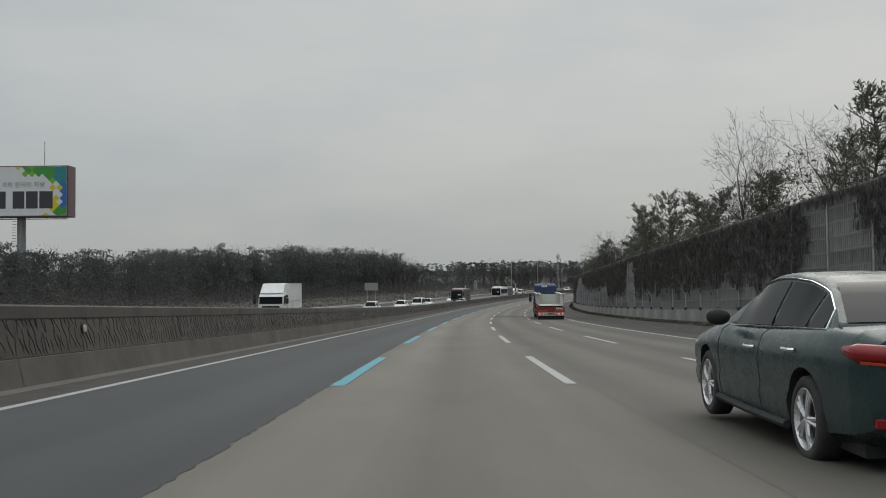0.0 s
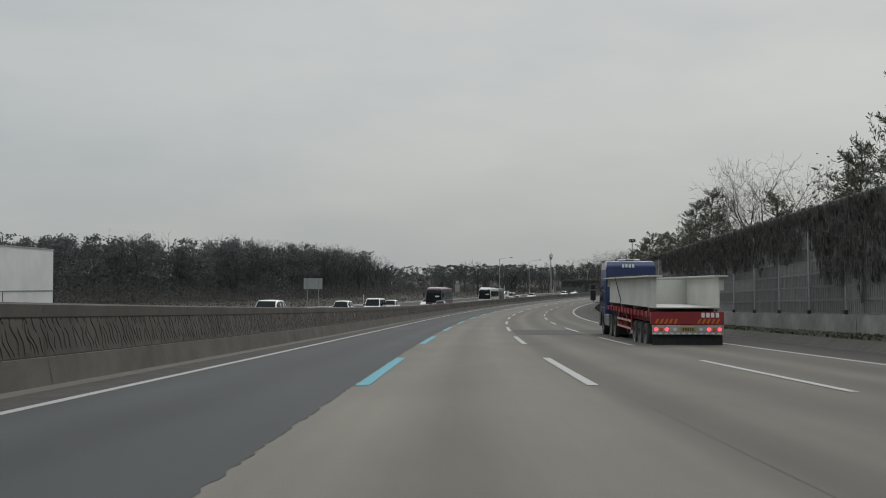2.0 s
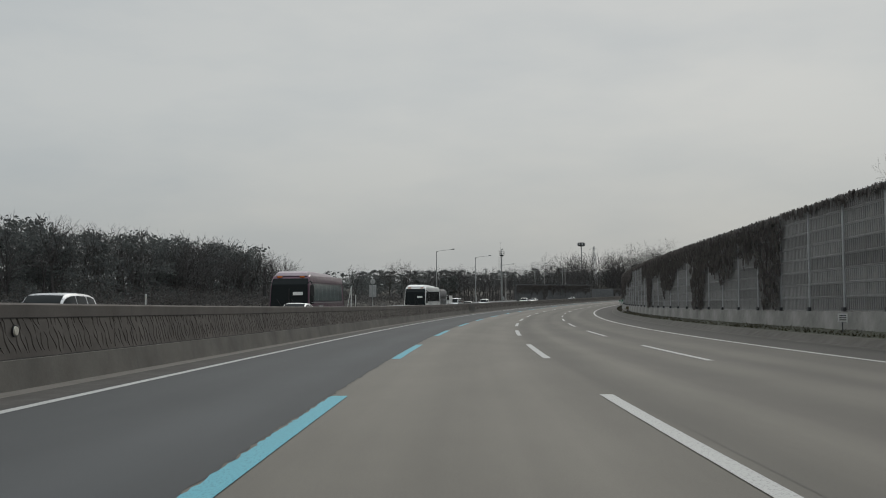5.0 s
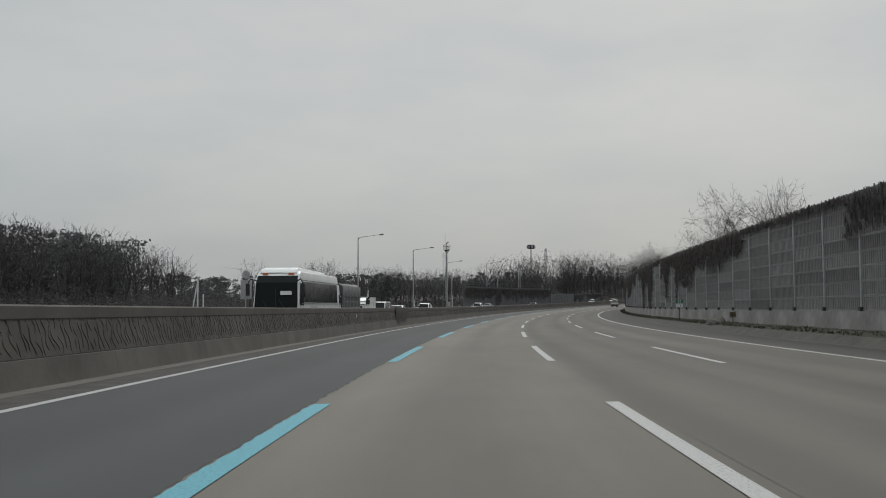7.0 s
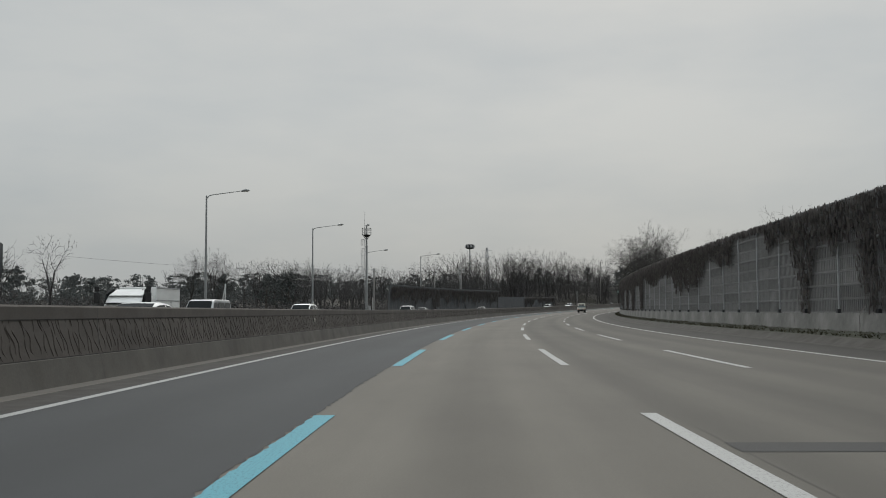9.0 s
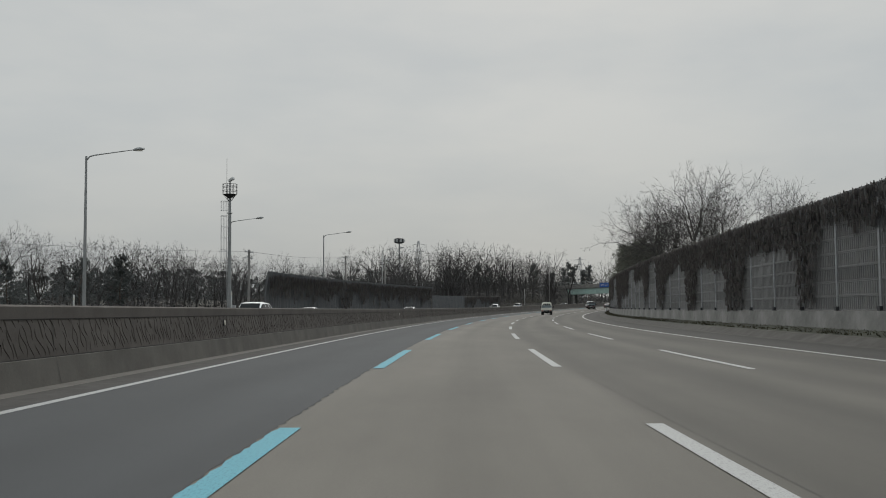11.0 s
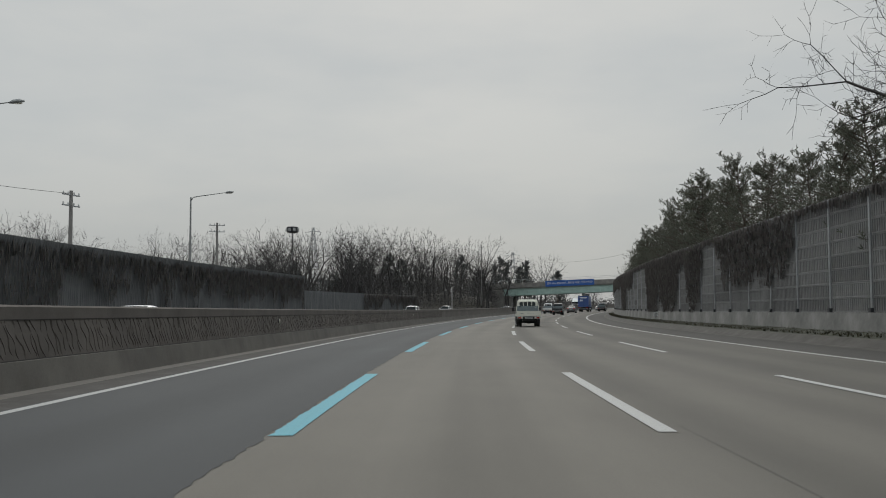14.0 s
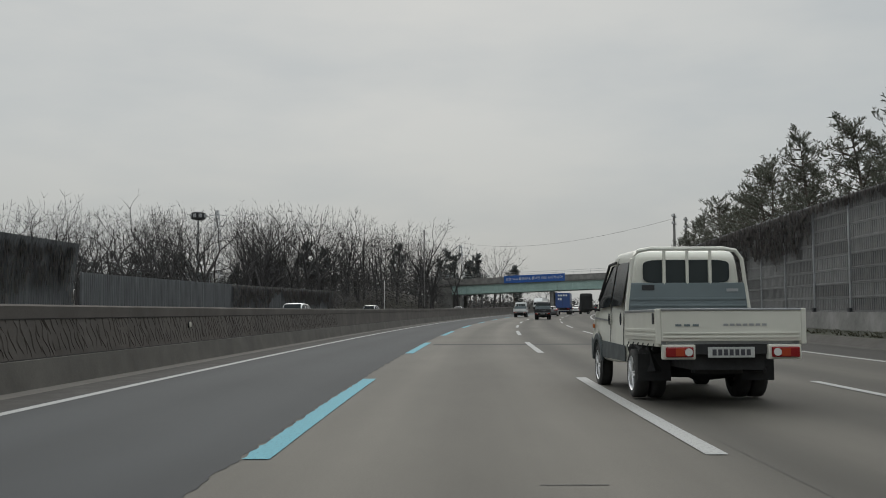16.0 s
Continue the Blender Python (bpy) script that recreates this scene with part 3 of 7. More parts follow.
# stretches of the wall on the right that are bare, and those where the creeper hangs low (share of the height)
BARE_WALL = [(37.5, 42), (84, 88), (138, 153), (181, 199), (253, 269), (302, 310), (326, 333), (419, 423), (435, 442), (462, 472), (487, 491), (519, 532)]
LOW_CREEPER = [(-40, 37, 0.55), (42, 84, 0.6), (88, 104, 0.6), (104, 130, 0.40), (160, 164, 0.85), (164, 168, 0.55), (173, 179, 0.9), (199, 204, 0.85), (208, 216, 0.5), (216, 222, 0.85), (228, 238, 0.55), (244, 249, 0.95),
               (284, 291, 0.5), (291, 293.5, 0.9), (297, 300, 0.9), (310, 314, 0.95), (318, 322, 0.85), (341, 355, 0.5), (377, 382, 0.8), (388, 394, 0.95), (400, 406, 0.85), (413, 419, 0.75), (423, 428, 0.65), (442, 452, 0.55),
               (452, 462, 0.78), (472, 486, 0.55), (491, 497, 0.85), (500, 510, 0.85), (510, 519, 0.95), (532, 542, 0.36), (542, 551, 0.85)]


def reach_right(s):
    q = s + 0.8 * noise.noise(Vector((s * 0.5, 4.0, 0.0)))
    f = 0.27 + 0.20 * noise.noise(Vector((s * 0.11, 2.0, 0.0)))
    for a, b, low in LOW_CREEPER:
        if a <= q < b:
            e = min((q - a) / 1.6, (b - q) / 1.6, 1.0)
            f = max(f, 0.2) * (1 - e) + low * e
    if any(a <= q < b for a, b in BARE_WALL):
        f = 0.03
    return f + (0.06 + 0.30 * f) * (noise.noise(Vector((s * 0.9, 2.0, 3.0))) + 0.7 * noise.noise(Vector((s * 2.7, 2.0, 5.0))))


def reach_left(seed, dense):
    return lambda s: dense + 0.7 * noise.noise(Vector((s * 0.12, seed, 0.0))) + 0.45 * noise.noise(Vector((s * 0.45, seed, 7.0))) + 0.3 * noise.noise(Vector((s * 1.4, seed, 3.0)))


def creeper(name, s0, s1, d, side, top, seed, reach, base, label, thick=4.2, strand=1.0):
    """Dead stems and dry leaves that hang from the top of a wall in ragged curtains."""
    rnd = random.Random(seed)
    verts, faces = [], []

    def leaf(s, z, along, w, h, lift):
        b = len(verts)
        for da, dz, oo in ((0, 0, lift), (w, 0, lift * 0.5), (w + along, -h, lift * 0.3), (along, -h, lift)):
            verts.append(place(s + da, d + side * (0.06 + oo), max(z + dz, base)))
        faces.append((b, b + 1, b + 2, b + 3))

    def stem(q, z, low, w):
        while z > low:
            b = len(verts)
            q2, z2 = q + rnd.uniform(-0.11, 0.11), z - rnd.uniform(0.15, 0.4)
            for da, zz in ((q, z), (q + w, z), (q2 + w, z2), (q2, z2)):
                verts.append(place(da, d + side * (0.09 if zz > 1.1 else 0.30), max(zz, low)))
            faces.append((b, b + 1, b + 2, b + 3))
            q, z = q2, z2

    s = s0
    while s < s1:
        r = min(max(reach(s), 0.0), 1.0)
        depth = r * (top - base)
        for _ in range(2 + int(depth * thick)):
            z = top + 0.03 - rnd.random() ** 1.2 * max(depth * 1.1, 0.12)
            leaf(s + rnd.uniform(-0.25, 0.25), z, rnd.uniform(-0.12, 0.12), rnd.uniform(0.035, 0.14), rnd.uniform(0.08, 0.34) * strand, rnd.uniform(0.0, 0.15))
        if rnd.random() < 0.35 * r + 0.05:
            b = len(verts)
            for da, dz in ((0, -0.15), (rnd.uniform(0.04, 0.12), -0.15), (rnd.uniform(-0.1, 0.16), rnd.uniform(-0.05, 0.07))):
                verts.append(place(s + da, d + side * rnd.uniform(-0.15, 0.15), top + dz))
            faces.append((b, b + 1, b + 2))
        # thin hanging runners below the curtain, and a few stems down to the ground
        if rnd.random() < 0.30 * r:
            stem(s, top - depth * 0.7, max(base, top - depth * rnd.uniform(1.0, 1.45)), rnd.uniform(0.015, 0.03))
        if rnd.random() < 0.035 * max(r - 0.35, 0.0):
            stem(s, top, base - 0.5, rnd.uniform(0.04, 0.09))
        s += 0.075
    return structure(name, flat_mesh(name, verts, faces), M["creeper"], label, "creeper", "stuff")


creeper("creeper_right", -30, 620, 13.0, -1, 5.16, 2.0, reach_right, 1.0, "dark dry creeper hanging over the noise wall")
creeper("creeper_left", 450, 554, -25.9, 1, 5.3, 5.0, reach_left(5.0, 0.44), 0.6, "dark dry creeper covering the curved noise wall", 1.0, 2.4)
creeper("creeper_low", 588, 630, -26.1, 1, 3.75, 9.0, reach_left(9.0, 0.5), 0.6, "dark dry creeper covering the low noise wall", 1.2, 2.0)

# dry grass tufts on the verge
M["straw"] = worn("dry_grass", (0.070, 0.064, 0.038), 0.6, 0.9, 0, 2.0, 20, 0.0)
gr = random.Random(12)
gvs, gfs = [], []
for _ in range(16000):
    s, d = gr.uniform(0, 600), gr.uniform(12.12, 12.95)
    z = 0.30 + (d - 12.1) * 0.13
    for k in range(3):
        b = len(gvs)
        h, a = gr.uniform(0.02, 0.09) * (1 + 1.4 * max(noise.noise(Vector((s * 0.13, 1.0, 0))), 0)), gr.uniform(0, 6.28)
        gvs.extend([place(s + 0.03 * math.cos(a), d + 0.03 * math.sin(a), z - 0.03), place(s - 0.03 * math.cos(a), d - 0.03 * math.sin(a), z - 0.03),
                    place(s + gr.uniform(-0.12, 0.12), d + gr.uniform(-0.1, 0.06), z + h)])
        gfs.append((b, b + 1, b + 2))
structure("verge_grass", flat_mesh("verge_grass", gvs, gfs), M["straw"], "short dry grass along the foot of the noise wall", "grass", "stuff")


# ---- trees ----
M["bark"] = worn("grey_bark", (0.052, 0.047, 0.043), 0.6, 0.9, 0, 4.0, 40, 0.4)
M["twig"] = worn("winter_twigs", (0.046, 0.042, 0.040), 0.75, 0.9, 0, 0.6, 10, 0.0)
# twigs of far trees: a little haze mixed into the colour, paler than near
M["twig_hazed"] = worn("winter_twigs_hazed", (0.056, 0.052, 0.052), 0.8, 0.9, 0, 0.6, 10, 0.0)
M["pine_bark"] = worn("pine_bark", (0.105, 0.085, 0.070), 0.6, 0.9, 0, 4.0, 30, 0.4)


M["needles"] = leaf_mat("pine_needles", (0.088, 0.098, 0.076), (0.120, 0.118, 0.094))
# needles of far pines: blue-grey haze put into the green
M["needles_hazed"] = leaf_mat("pine_needles_hazed", (0.082, 0.092, 0.092), (0.110, 0.114, 0.110))


def limb(verts, faces, a, b, ra, rb, sides=3):
    t = (b - a)
    if t.length < 1e-4:
        return
    t.normalize()
    u = t.cross(Vector((0.3, 0.2, 1)) if abs(t.z) < 0.9 else Vector((1, 0, 0))).normalized()
    v = t.cross(u)
    k = len(verts)
    for p, r in ((a, ra), (b, rb)):
        for i in range(sides):
            c = 2 * math.pi * i / sides
            verts.append(p + (u * math.cos(c) + v * math.sin(c)) * r)
    for i in range(sides):
        j = (i + 1) % sides
        faces.append((k + i, k + j, k + sides + j, k + sides + i))


def ribbon(verts, faces, a, b, r, rnd):
    """A flat twig for trees that stand far off."""
    w = (b - a).cross(Vector((rnd.uniform(-1, 1), rnd.uniform(-1, 1), rnd.uniform(-1, 1)))).normalized() * r
    k = len(verts)
    verts.extend([a - w, a + w, b + w * 0.45, b - w * 0.45])
    faces.append((k, k + 1, k + 2, k + 3))


def bare_tree(seed, height, spread, material=None, levels=6, far=False, keep=True, least=0.0006):
    """A leafless tree: stems that fork again and again into a rounded crown; wood as one mesh, fine twigs as another."""
    rnd = random.Random(seed)
    tv, tf, wv, wf = [], [], [], []
    up = Vector((0, 0, 1))
    size = (0.36, 0.22, 0.17, 0.125, 0.085, 0.05, 0.03) if far else (0.24, 0.25, 0.20, 0.15, 0.10, 0.062, 0.036)
    full = 2 if far else 5

    def jitter(a):
        return Vector((rnd.uniform(-a, a), rnd.uniform(-a, a), rnd.uniform(-a, a)))

    def shoot(p, d, length, r, k):
        n = (3, 4, 4, 3, 3, 2, 1)[k] if not far else (2, 3, 2, 2, 2, 1, 1)[k]
        for i in range(n):
            d = (d + jitter(0.05 if k == 0 else 0.16 if k < 4 else 0.24) + up * (0.05 if k < 3 else 0.015)).normalized()
            q = p + d * (length / n)
            r2 = max(r * (0.93 if k < 2 else 0.88), least)
            if k > full:
                ribbon(wv, wf, p, q, r * 1.15, rnd)
            else:
                limb(*((tv, tf) if k <= 3 else (wv, wf)), p, q, r, r2, 6 if k == 0 else 4 if k <= 2 else 3)
            p, r = q, r2
            if 0 < k < levels and i < n - 1 and rnd.random() < (0.75 if far else 0.62 if k < 3 else 0.97):
                fork(p, d, r * 0.5, k, rnd.uniform(0.8, 1.5), 0.85)
        if k < levels:
            m = rnd.choice((2, 3, 3, 4)) if k == 0 else rnd.choice((2, 2, 2, 3))
            turn = rnd.uniform(0, 6.28)
            for j in range(m):
                c = turn + j * 6.28 / m
                side = d.cross(Vector((math.cos(c), math.sin(c), 0.25))).normalized()
                a = (rnd.uniform(0.25, 0.65) if k == 0 else rnd.uniform(0.32, 0.85)) * spread
                shoot(p, (d + side * a).normalized(), size[k + 1] * rnd.uniform(0.7, 1.25), max(r * (0.74 if j == 0 else 0.58), least), k + 1)

    def fork(p, d, r, k, a, f):
        c = rnd.uniform(0, 6.28)
        side = d.cross(Vector((math.cos(c), math.sin(c), 0.25))).normalized()
        shoot(p, (d * 0.75 + side * a * spread).normalized(), size[k + 1] * rnd.uniform(0.6, 1.1) * f, max(r, least), k + 1)

    shoot(Vector((0, 0, -0.03)), Vector((rnd.uniform(-0.08, 0.08), rnd.uniform(-0.08, 0.08), 1)).normalized(), size[0] * rnd.uniform(0.6, 1.3), 0.0145 if far else 0.018, 0)
    f = height / max(v.z for v in wv + tv)
    if not keep:
        k = len(tv)
        return np.array([v * f for v in tv + wv]), tf + [tuple(i + k for i in q) for q in wf]
    ob = tagged(part("bare_tree", flat_mesh("trunk", [v * f for v in tv], tf), material or M["bark"]), "leafless grey winter tree with fine twigs", "tree", "bare trees by the motorway")
    part("crown", flat_mesh("crown", [v * f for v in wv], wf), material or M["twig"], ob, "bare twigs")
    return ob


def pine_tree(seed, height, width, whorls=9, arms=5, tufts=6, blades=9, size=0.42, material=None, base=0.22, far=False):
    """A pine: bark trunk with drooping arms, and a crown of many needle tufts."""
    rnd = random.Random(seed)
    tv, tf, nv, nf = [], [], [], []
    p = Vector((0, 0, -0.3))
    line = [p]
    for i in range(8):
        p = p + Vector((rnd.uniform(-0.2, 0.2), rnd.uniform(-0.2, 0.2), (height * 0.95 + 0.3) / 8))
        line.append(p)
    for i in range(8):
        limb(tv, tf, line[i], line[i + 1], 0.017 * height * (1 - i / 9), 0.017 * height * (1 - (i + 1) / 9), 6)

    def tuft(c, r, ax):
        """A shoot that turns upwards, with needle sprays round it."""
        ax = (ax + Vector((rnd.uniform(-0.5, 0.5), rnd.uniform(-0.5, 0.5), rnd.uniform(0.5, 1.3)))).normalized()
        e0 = c + ax * r * rnd.uniform(0.8, 1.7)
        ribbon(nv, nf, c, e0, 0.012, rnd)
        for i in range(blades):
            o = c.lerp(e0, 0.25 + 0.75 * i / blades)
            d = (ax * 0.7 + Vector((rnd.uniform(-1, 1), rnd.uniform(-1, 1), rnd.uniform(-0.5, 0.9)))).normalized()
            w = d.cross(Vector((rnd.uniform(-1, 1), rnd.uniform(-1, 1), rnd.uniform(-1, 1)))).normalized() * r * rnd.uniform(0.055, 0.10) * (2.6 if far else 1.0)
            k = len(nv)
            e = o + d * r * rnd.uniform(0.5, 0.95)
            m = o.lerp(e, 0.55)
            nv.extend([o, m + w, e, m - w])
            nf.append((k, k + 1, k + 2, k + 3))

    for i in range(whorls):
        u = base + (1 - base) * (i + rnd.uniform(0, 0.6)) / whorls
        at = line[min(int(u * 8), 7)].lerp(line[min(int(u * 8) + 1, 8)], (u * 8) % 1)
        reach = width * 0.5 * (1 - u) ** 0.5 * rnd.uniform(0.45, 1.4) + 0.12
        for a in range(arms):
            c = rnd.uniform(0, 6.283)
            d = Vector((math.cos(c), math.sin(c), rnd.uniform(0.0, 0.7)))
            e = at + d * reach * rnd.uniform(0.55, 1.15)
            limb(tv, tf, at, e, 0.004 * height, 0.012, 3)
            for t in range(tufts):
                f = rnd.uniform(0.35, 1.08)
                tuft(at.lerp(e, f) + Vector((rnd.uniform(-1, 1), rnd.uniform(-1, 1), rnd.uniform(-0.6, 0.6))) * 0.26 * reach, size * rnd.uniform(0.7, 1.25), d * 0.8)
    for i in range(4):
        tuft(line[-1] - Vector((0, 0, i * size * 0.8)), size, Vector((rnd.uniform(-0.4, 0.4), rnd.uniform(-0.4, 0.4), 1)))
    ob = tagged(part("pine_tree", flat_mesh("trunk", tv, tf), M["pine_bark"]), "dark green pine with ragged needle tufts", "tree", "pines by the motorway")
    part("crown", flat_mesh("crown", nv, nf), material or M["needles"], ob, "dense dark needles")
    return ob


bares = [bare_tree(11 + i, 10.0, sp) for i, sp in enumerate((0.95, 1.1, 0.85, 1.0))]
bares_far = [bare_tree(41 + i, 10.0, sp, M["twig_hazed"], 5, True, True, 0.0010) for i, sp in enumerate((1.0, 1.15, 0.9, 1.05, 0.95))]
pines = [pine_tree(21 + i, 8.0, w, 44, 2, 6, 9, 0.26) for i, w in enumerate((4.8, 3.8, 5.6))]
pines_far = [pine_tree(31 + i, 10.0, w, 26, 2, 5, 7, 0.55, M["needles_hazed"], 0.22, True) for i, w in enumerate((5.5, 4.5, 6.2))]
used = set()


def plant(kind, s, d, height, rnd, label=""):
    src = rnd.choice(kind)
    native = 8.0 if kind is pines else 10.0
    f = height / native
    m = stand(s, d, hill(s, d), rnd.uniform(0, 360)) @ Matrix.Diagonal((f * rnd.uniform(0.85, 1.15), f * rnd.uniform(0.85, 1.15), f, 1))
    if src not in used:
        used.add(src)
        src.matrix_world = m
        ob = src
    else:
        ob = copy_thing(src, m)
        ob.matrix_world = m
    if label:
        tagged(ob, label)
    return ob


tr = random.Random(77)
# behind the wall on the right: kind, station, offset, height of the top over the road
BARE_NEAR = [(60, 16, 12.0), (50, 17, 10.4), (121, 16.0, 9.9), (114, 15.8, 7.8), (186, 16.5, 8.0), (194, 16, 7.0), (273, 16, 8.0), (281, 16, 9.2), (290, 16, 8.6), (298, 16, 7.8), (312, 16, 6.9), (330, 16, 6.6), (347, 16, 6.7)]
BARE_FAR = [(393, 16, 8.0), (402, 17, 9.0), (417, 16, 10.5), (421, 18, 12.6), (427, 17, 14.2), (435, 16.2, 12.2), (443, 16.5, 12.8), (450, 17.5, 11.6), (466, 17, 14.6), (610, 17, 7)]
PINE_NEAR = [(43, 15.5, 9.8), (55, 15.2, 8.0), (66, 15.5, 8.4), (72, 15.5, 8.8), (81, 15.6, 9.8), (89, 15.4, 9.2), (99, 15.8, 10.6), (47, 16.4, 8.5), (62, 16.6, 8.8), (77, 16.5, 8.6), (85, 16.6, 8.4), (94, 16.8, 9.0)]
PINE_MIDDLE = [(105, 15.4, 8.0), (128, 15.3, 7.2), (135, 15.5, 9.4), (142, 15.7, 9.2), (150, 15.5, 7.4), (158, 15.6, 7.9), (164, 15.4, 8.3), (171, 15.5, 8.0), (180, 15.6, 7.4), (103, 16.6, 9.0), (109, 16.2, 7.6), (118, 15.8, 7.4), (146, 16.6, 8.2), (154, 16.4, 7.6)]
for kind, spots_ in ((bares, BARE_NEAR), (bares, BARE_FAR), (pines, PINE_NEAR), (pines, PINE_MIDDLE)):
    for s, d, top in spots_:
        plant(kind, s, d, top - hill(s, d), tr)
# a long grove of pines, two rows deep
for row_d, gap, less in ((15.5, 5.6, 0.0), (16.8, 6.4, 0.3)):
    s = 446.0 + gap * less
    while s < 650:
        top = float(np.interp(s, [446, 456, 476, 500, 510, 530, 550, 570, 590, 640], [7.8, 9.2, 9.2, 10.4, 10.9, 10.2, 9.0, 8.5, 6.2, 7.2])) - less + tr.uniform(-1.1, 0.4)
        plant(pines, s, row_d + tr.uniform(-0.3, 0.5), top - hill(s, row_d), tr)
        s += gap * tr.uniform(0.8, 1.2) * (1 if s < 575 else 2.2)

# scattered trees, and the row behind the left wall
plant(bares_far, 385.5, -51, 10.2, tr)
plant(bares, 482, -78, 14.2, tr)
plant(bares, 486.5, -74, 15.2, tr)
for s, d, h in ((461, -48, 8.2), (454, -50, 7.6), (468, -52, 8.0), (448, -55, 7.0), (475, -56, 7.5)):
    plant(pines_far, s, d, h, tr)
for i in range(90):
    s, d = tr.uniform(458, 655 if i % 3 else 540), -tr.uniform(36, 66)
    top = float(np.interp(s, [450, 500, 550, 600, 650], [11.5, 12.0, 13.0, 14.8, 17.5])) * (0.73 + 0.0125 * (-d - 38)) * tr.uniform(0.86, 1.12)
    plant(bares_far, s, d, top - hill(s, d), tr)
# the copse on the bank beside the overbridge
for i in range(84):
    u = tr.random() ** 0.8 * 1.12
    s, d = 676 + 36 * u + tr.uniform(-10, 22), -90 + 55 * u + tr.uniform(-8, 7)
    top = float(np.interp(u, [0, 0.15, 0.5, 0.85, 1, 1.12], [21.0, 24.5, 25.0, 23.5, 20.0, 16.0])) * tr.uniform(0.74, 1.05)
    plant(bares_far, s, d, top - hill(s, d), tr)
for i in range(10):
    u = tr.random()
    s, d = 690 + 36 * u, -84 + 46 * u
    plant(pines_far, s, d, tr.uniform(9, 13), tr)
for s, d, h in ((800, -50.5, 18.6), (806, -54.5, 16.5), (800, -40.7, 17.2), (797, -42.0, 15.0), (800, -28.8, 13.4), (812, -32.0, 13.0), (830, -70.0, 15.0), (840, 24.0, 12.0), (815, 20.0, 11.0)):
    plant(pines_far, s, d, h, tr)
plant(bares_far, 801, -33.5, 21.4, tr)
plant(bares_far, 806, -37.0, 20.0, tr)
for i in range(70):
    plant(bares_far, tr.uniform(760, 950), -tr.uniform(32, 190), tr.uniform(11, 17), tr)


# ---- far woods ----
def far_pine(seed, leaves=480, low=0.12, leaf=1.0):
    """Points of a pine of height 1: a thin trunk and a ragged crown of many small sprays in clumps."""
    rnd = np.random.default_rng(seed)
    verts = [np.array([[-0.009, 0, 0], [0.009, 0, 0], [0.006, 0, 0.9], [-0.006, 0, 0.9]]), np.array([[0, -0.009, 0], [0, 0.009, 0], [0, 0.006, 0.9], [0, -0.006, 0.9]])]
    lumps = rnd.uniform((-0.17, -0.17, low), (0.17, 0.17, 0.94), (18, 3))
    lumps[:, :2] *= np.sqrt(np.clip(1.06 - lumps[:, 2:], 0.05, 1)) * 1.35
    c = lumps[rnd.integers(0, 18, leaves)] + rnd.normal(0, 1, (leaves, 3)) * (0.052, 0.052, 0.026)
    d = rnd.normal(0, 1, (leaves, 3)) + (0, 0, 0.6)
    d /= np.linalg.norm(d, axis=1, keepdims=True)
    w = np.cross(d, rnd.normal(0, 1, (leaves, 3)))
    w /= np.linalg.norm(w, axis=1, keepdims=True)
    r = rnd.uniform(0.013, 0.031, (leaves, 1)) * leaf
    q = np.stack([c - d * r, c + w * r * 0.5, c + d * r, c - w * r * 0.5], axis=1)
    return np.concatenate([np.concatenate(verts), q.reshape(-1, 3)])


def far_wood(name, source, spots, material, label, seed):
    """Many far trees as one mass; each spot is station, offset, height."""
    rnd = random.Random(seed)
    verts, faces, base = [], [], 0
    for s, d, h in spots:
        v, f = rnd.choice(source)
        m = np.array(stand(s, d, hill(s, d) - 0.2, rnd.uniform(0, 360)))
        wide = h * rnd.uniform(0.85, 1.2)
        verts.append((v * (wide, wide, h)) @ m[:3, :3].T + m[:3, 3])
        faces.append(f + base)
        base += len(v)
    me = bpy.data.meshes.new(name)
    me.from_pydata(np.concatenate(verts), [], np.concatenate(faces))
    me.update()
    return structure(name, me, material, label, "wood", "stuff")


far_pines = [far_pine(300 + i) for i in range(6)]
far_pines = [(v, np.arange(len(v)).reshape(-1, 4)) for v in far_pines]
distant_pines = [(v, np.arange(len(v)).reshape(-1, 4)) for v in (far_pine(320 + i, 280, 0.04, 1.7) for i in range(5))]
far_bares = []
for i in range(5):
    v, f = bare_tree(71 + i, 1.0, 0.8, None, 4, True, False, 0.0015)
    far_bares.append((v, np.array([q for q in f if len(q) == 4])))
fw = random.Random(19)


def crest(s, d):
    """Height over the road of the wood's canopy on the slope."""
    return float(np.interp(s + 2.2 * (d + 80), [60, 150, 175, 195, 227, 263, 305, 349, 392, 412, 430], [10.5, 11.8, 12.0, 12.8, 13.8, 15.6, 16.6, 16.8, 16.3, 13.2, 9.5])) * (-d / 80.0) ** 0.75


slope_pines, slope_bares = [], []
while len(slope_pines) < 440:
    s, d = fw.uniform(60, 440), -fw.triangular(72, 125, 80)
    if s + 2.2 * (d + 80) < 395 and (s < 330 or fw.random() < 0.7):
        slope_pines.append((s, d, max(crest(s, d) * fw.uniform(0.72, 0.97) - hill(s, d), 4.0)))
while len(slope_bares) < 230:
    s, d = fw.uniform(60, 446) if len(slope_bares) % 3 else fw.uniform(330, 446), -fw.triangular(70, 118, 78)
    if s + 2.2 * (d + 80) < 416:
        slope_bares.append((s, d, max(crest(s, d) * fw.uniform(0.74, 1.03) - hill(s, d), 4.0)))
far_wood("pine_wood", far_pines, slope_pines, M["needles_hazed"], "dense dark pine wood on the slope beyond the road", 5)
far_wood("bare_wood", far_bares, slope_bares, M["twig_hazed"], "grey leafless trees among the pines on the slope", 6)
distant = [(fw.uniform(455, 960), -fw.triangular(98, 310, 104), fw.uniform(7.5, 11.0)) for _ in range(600)]
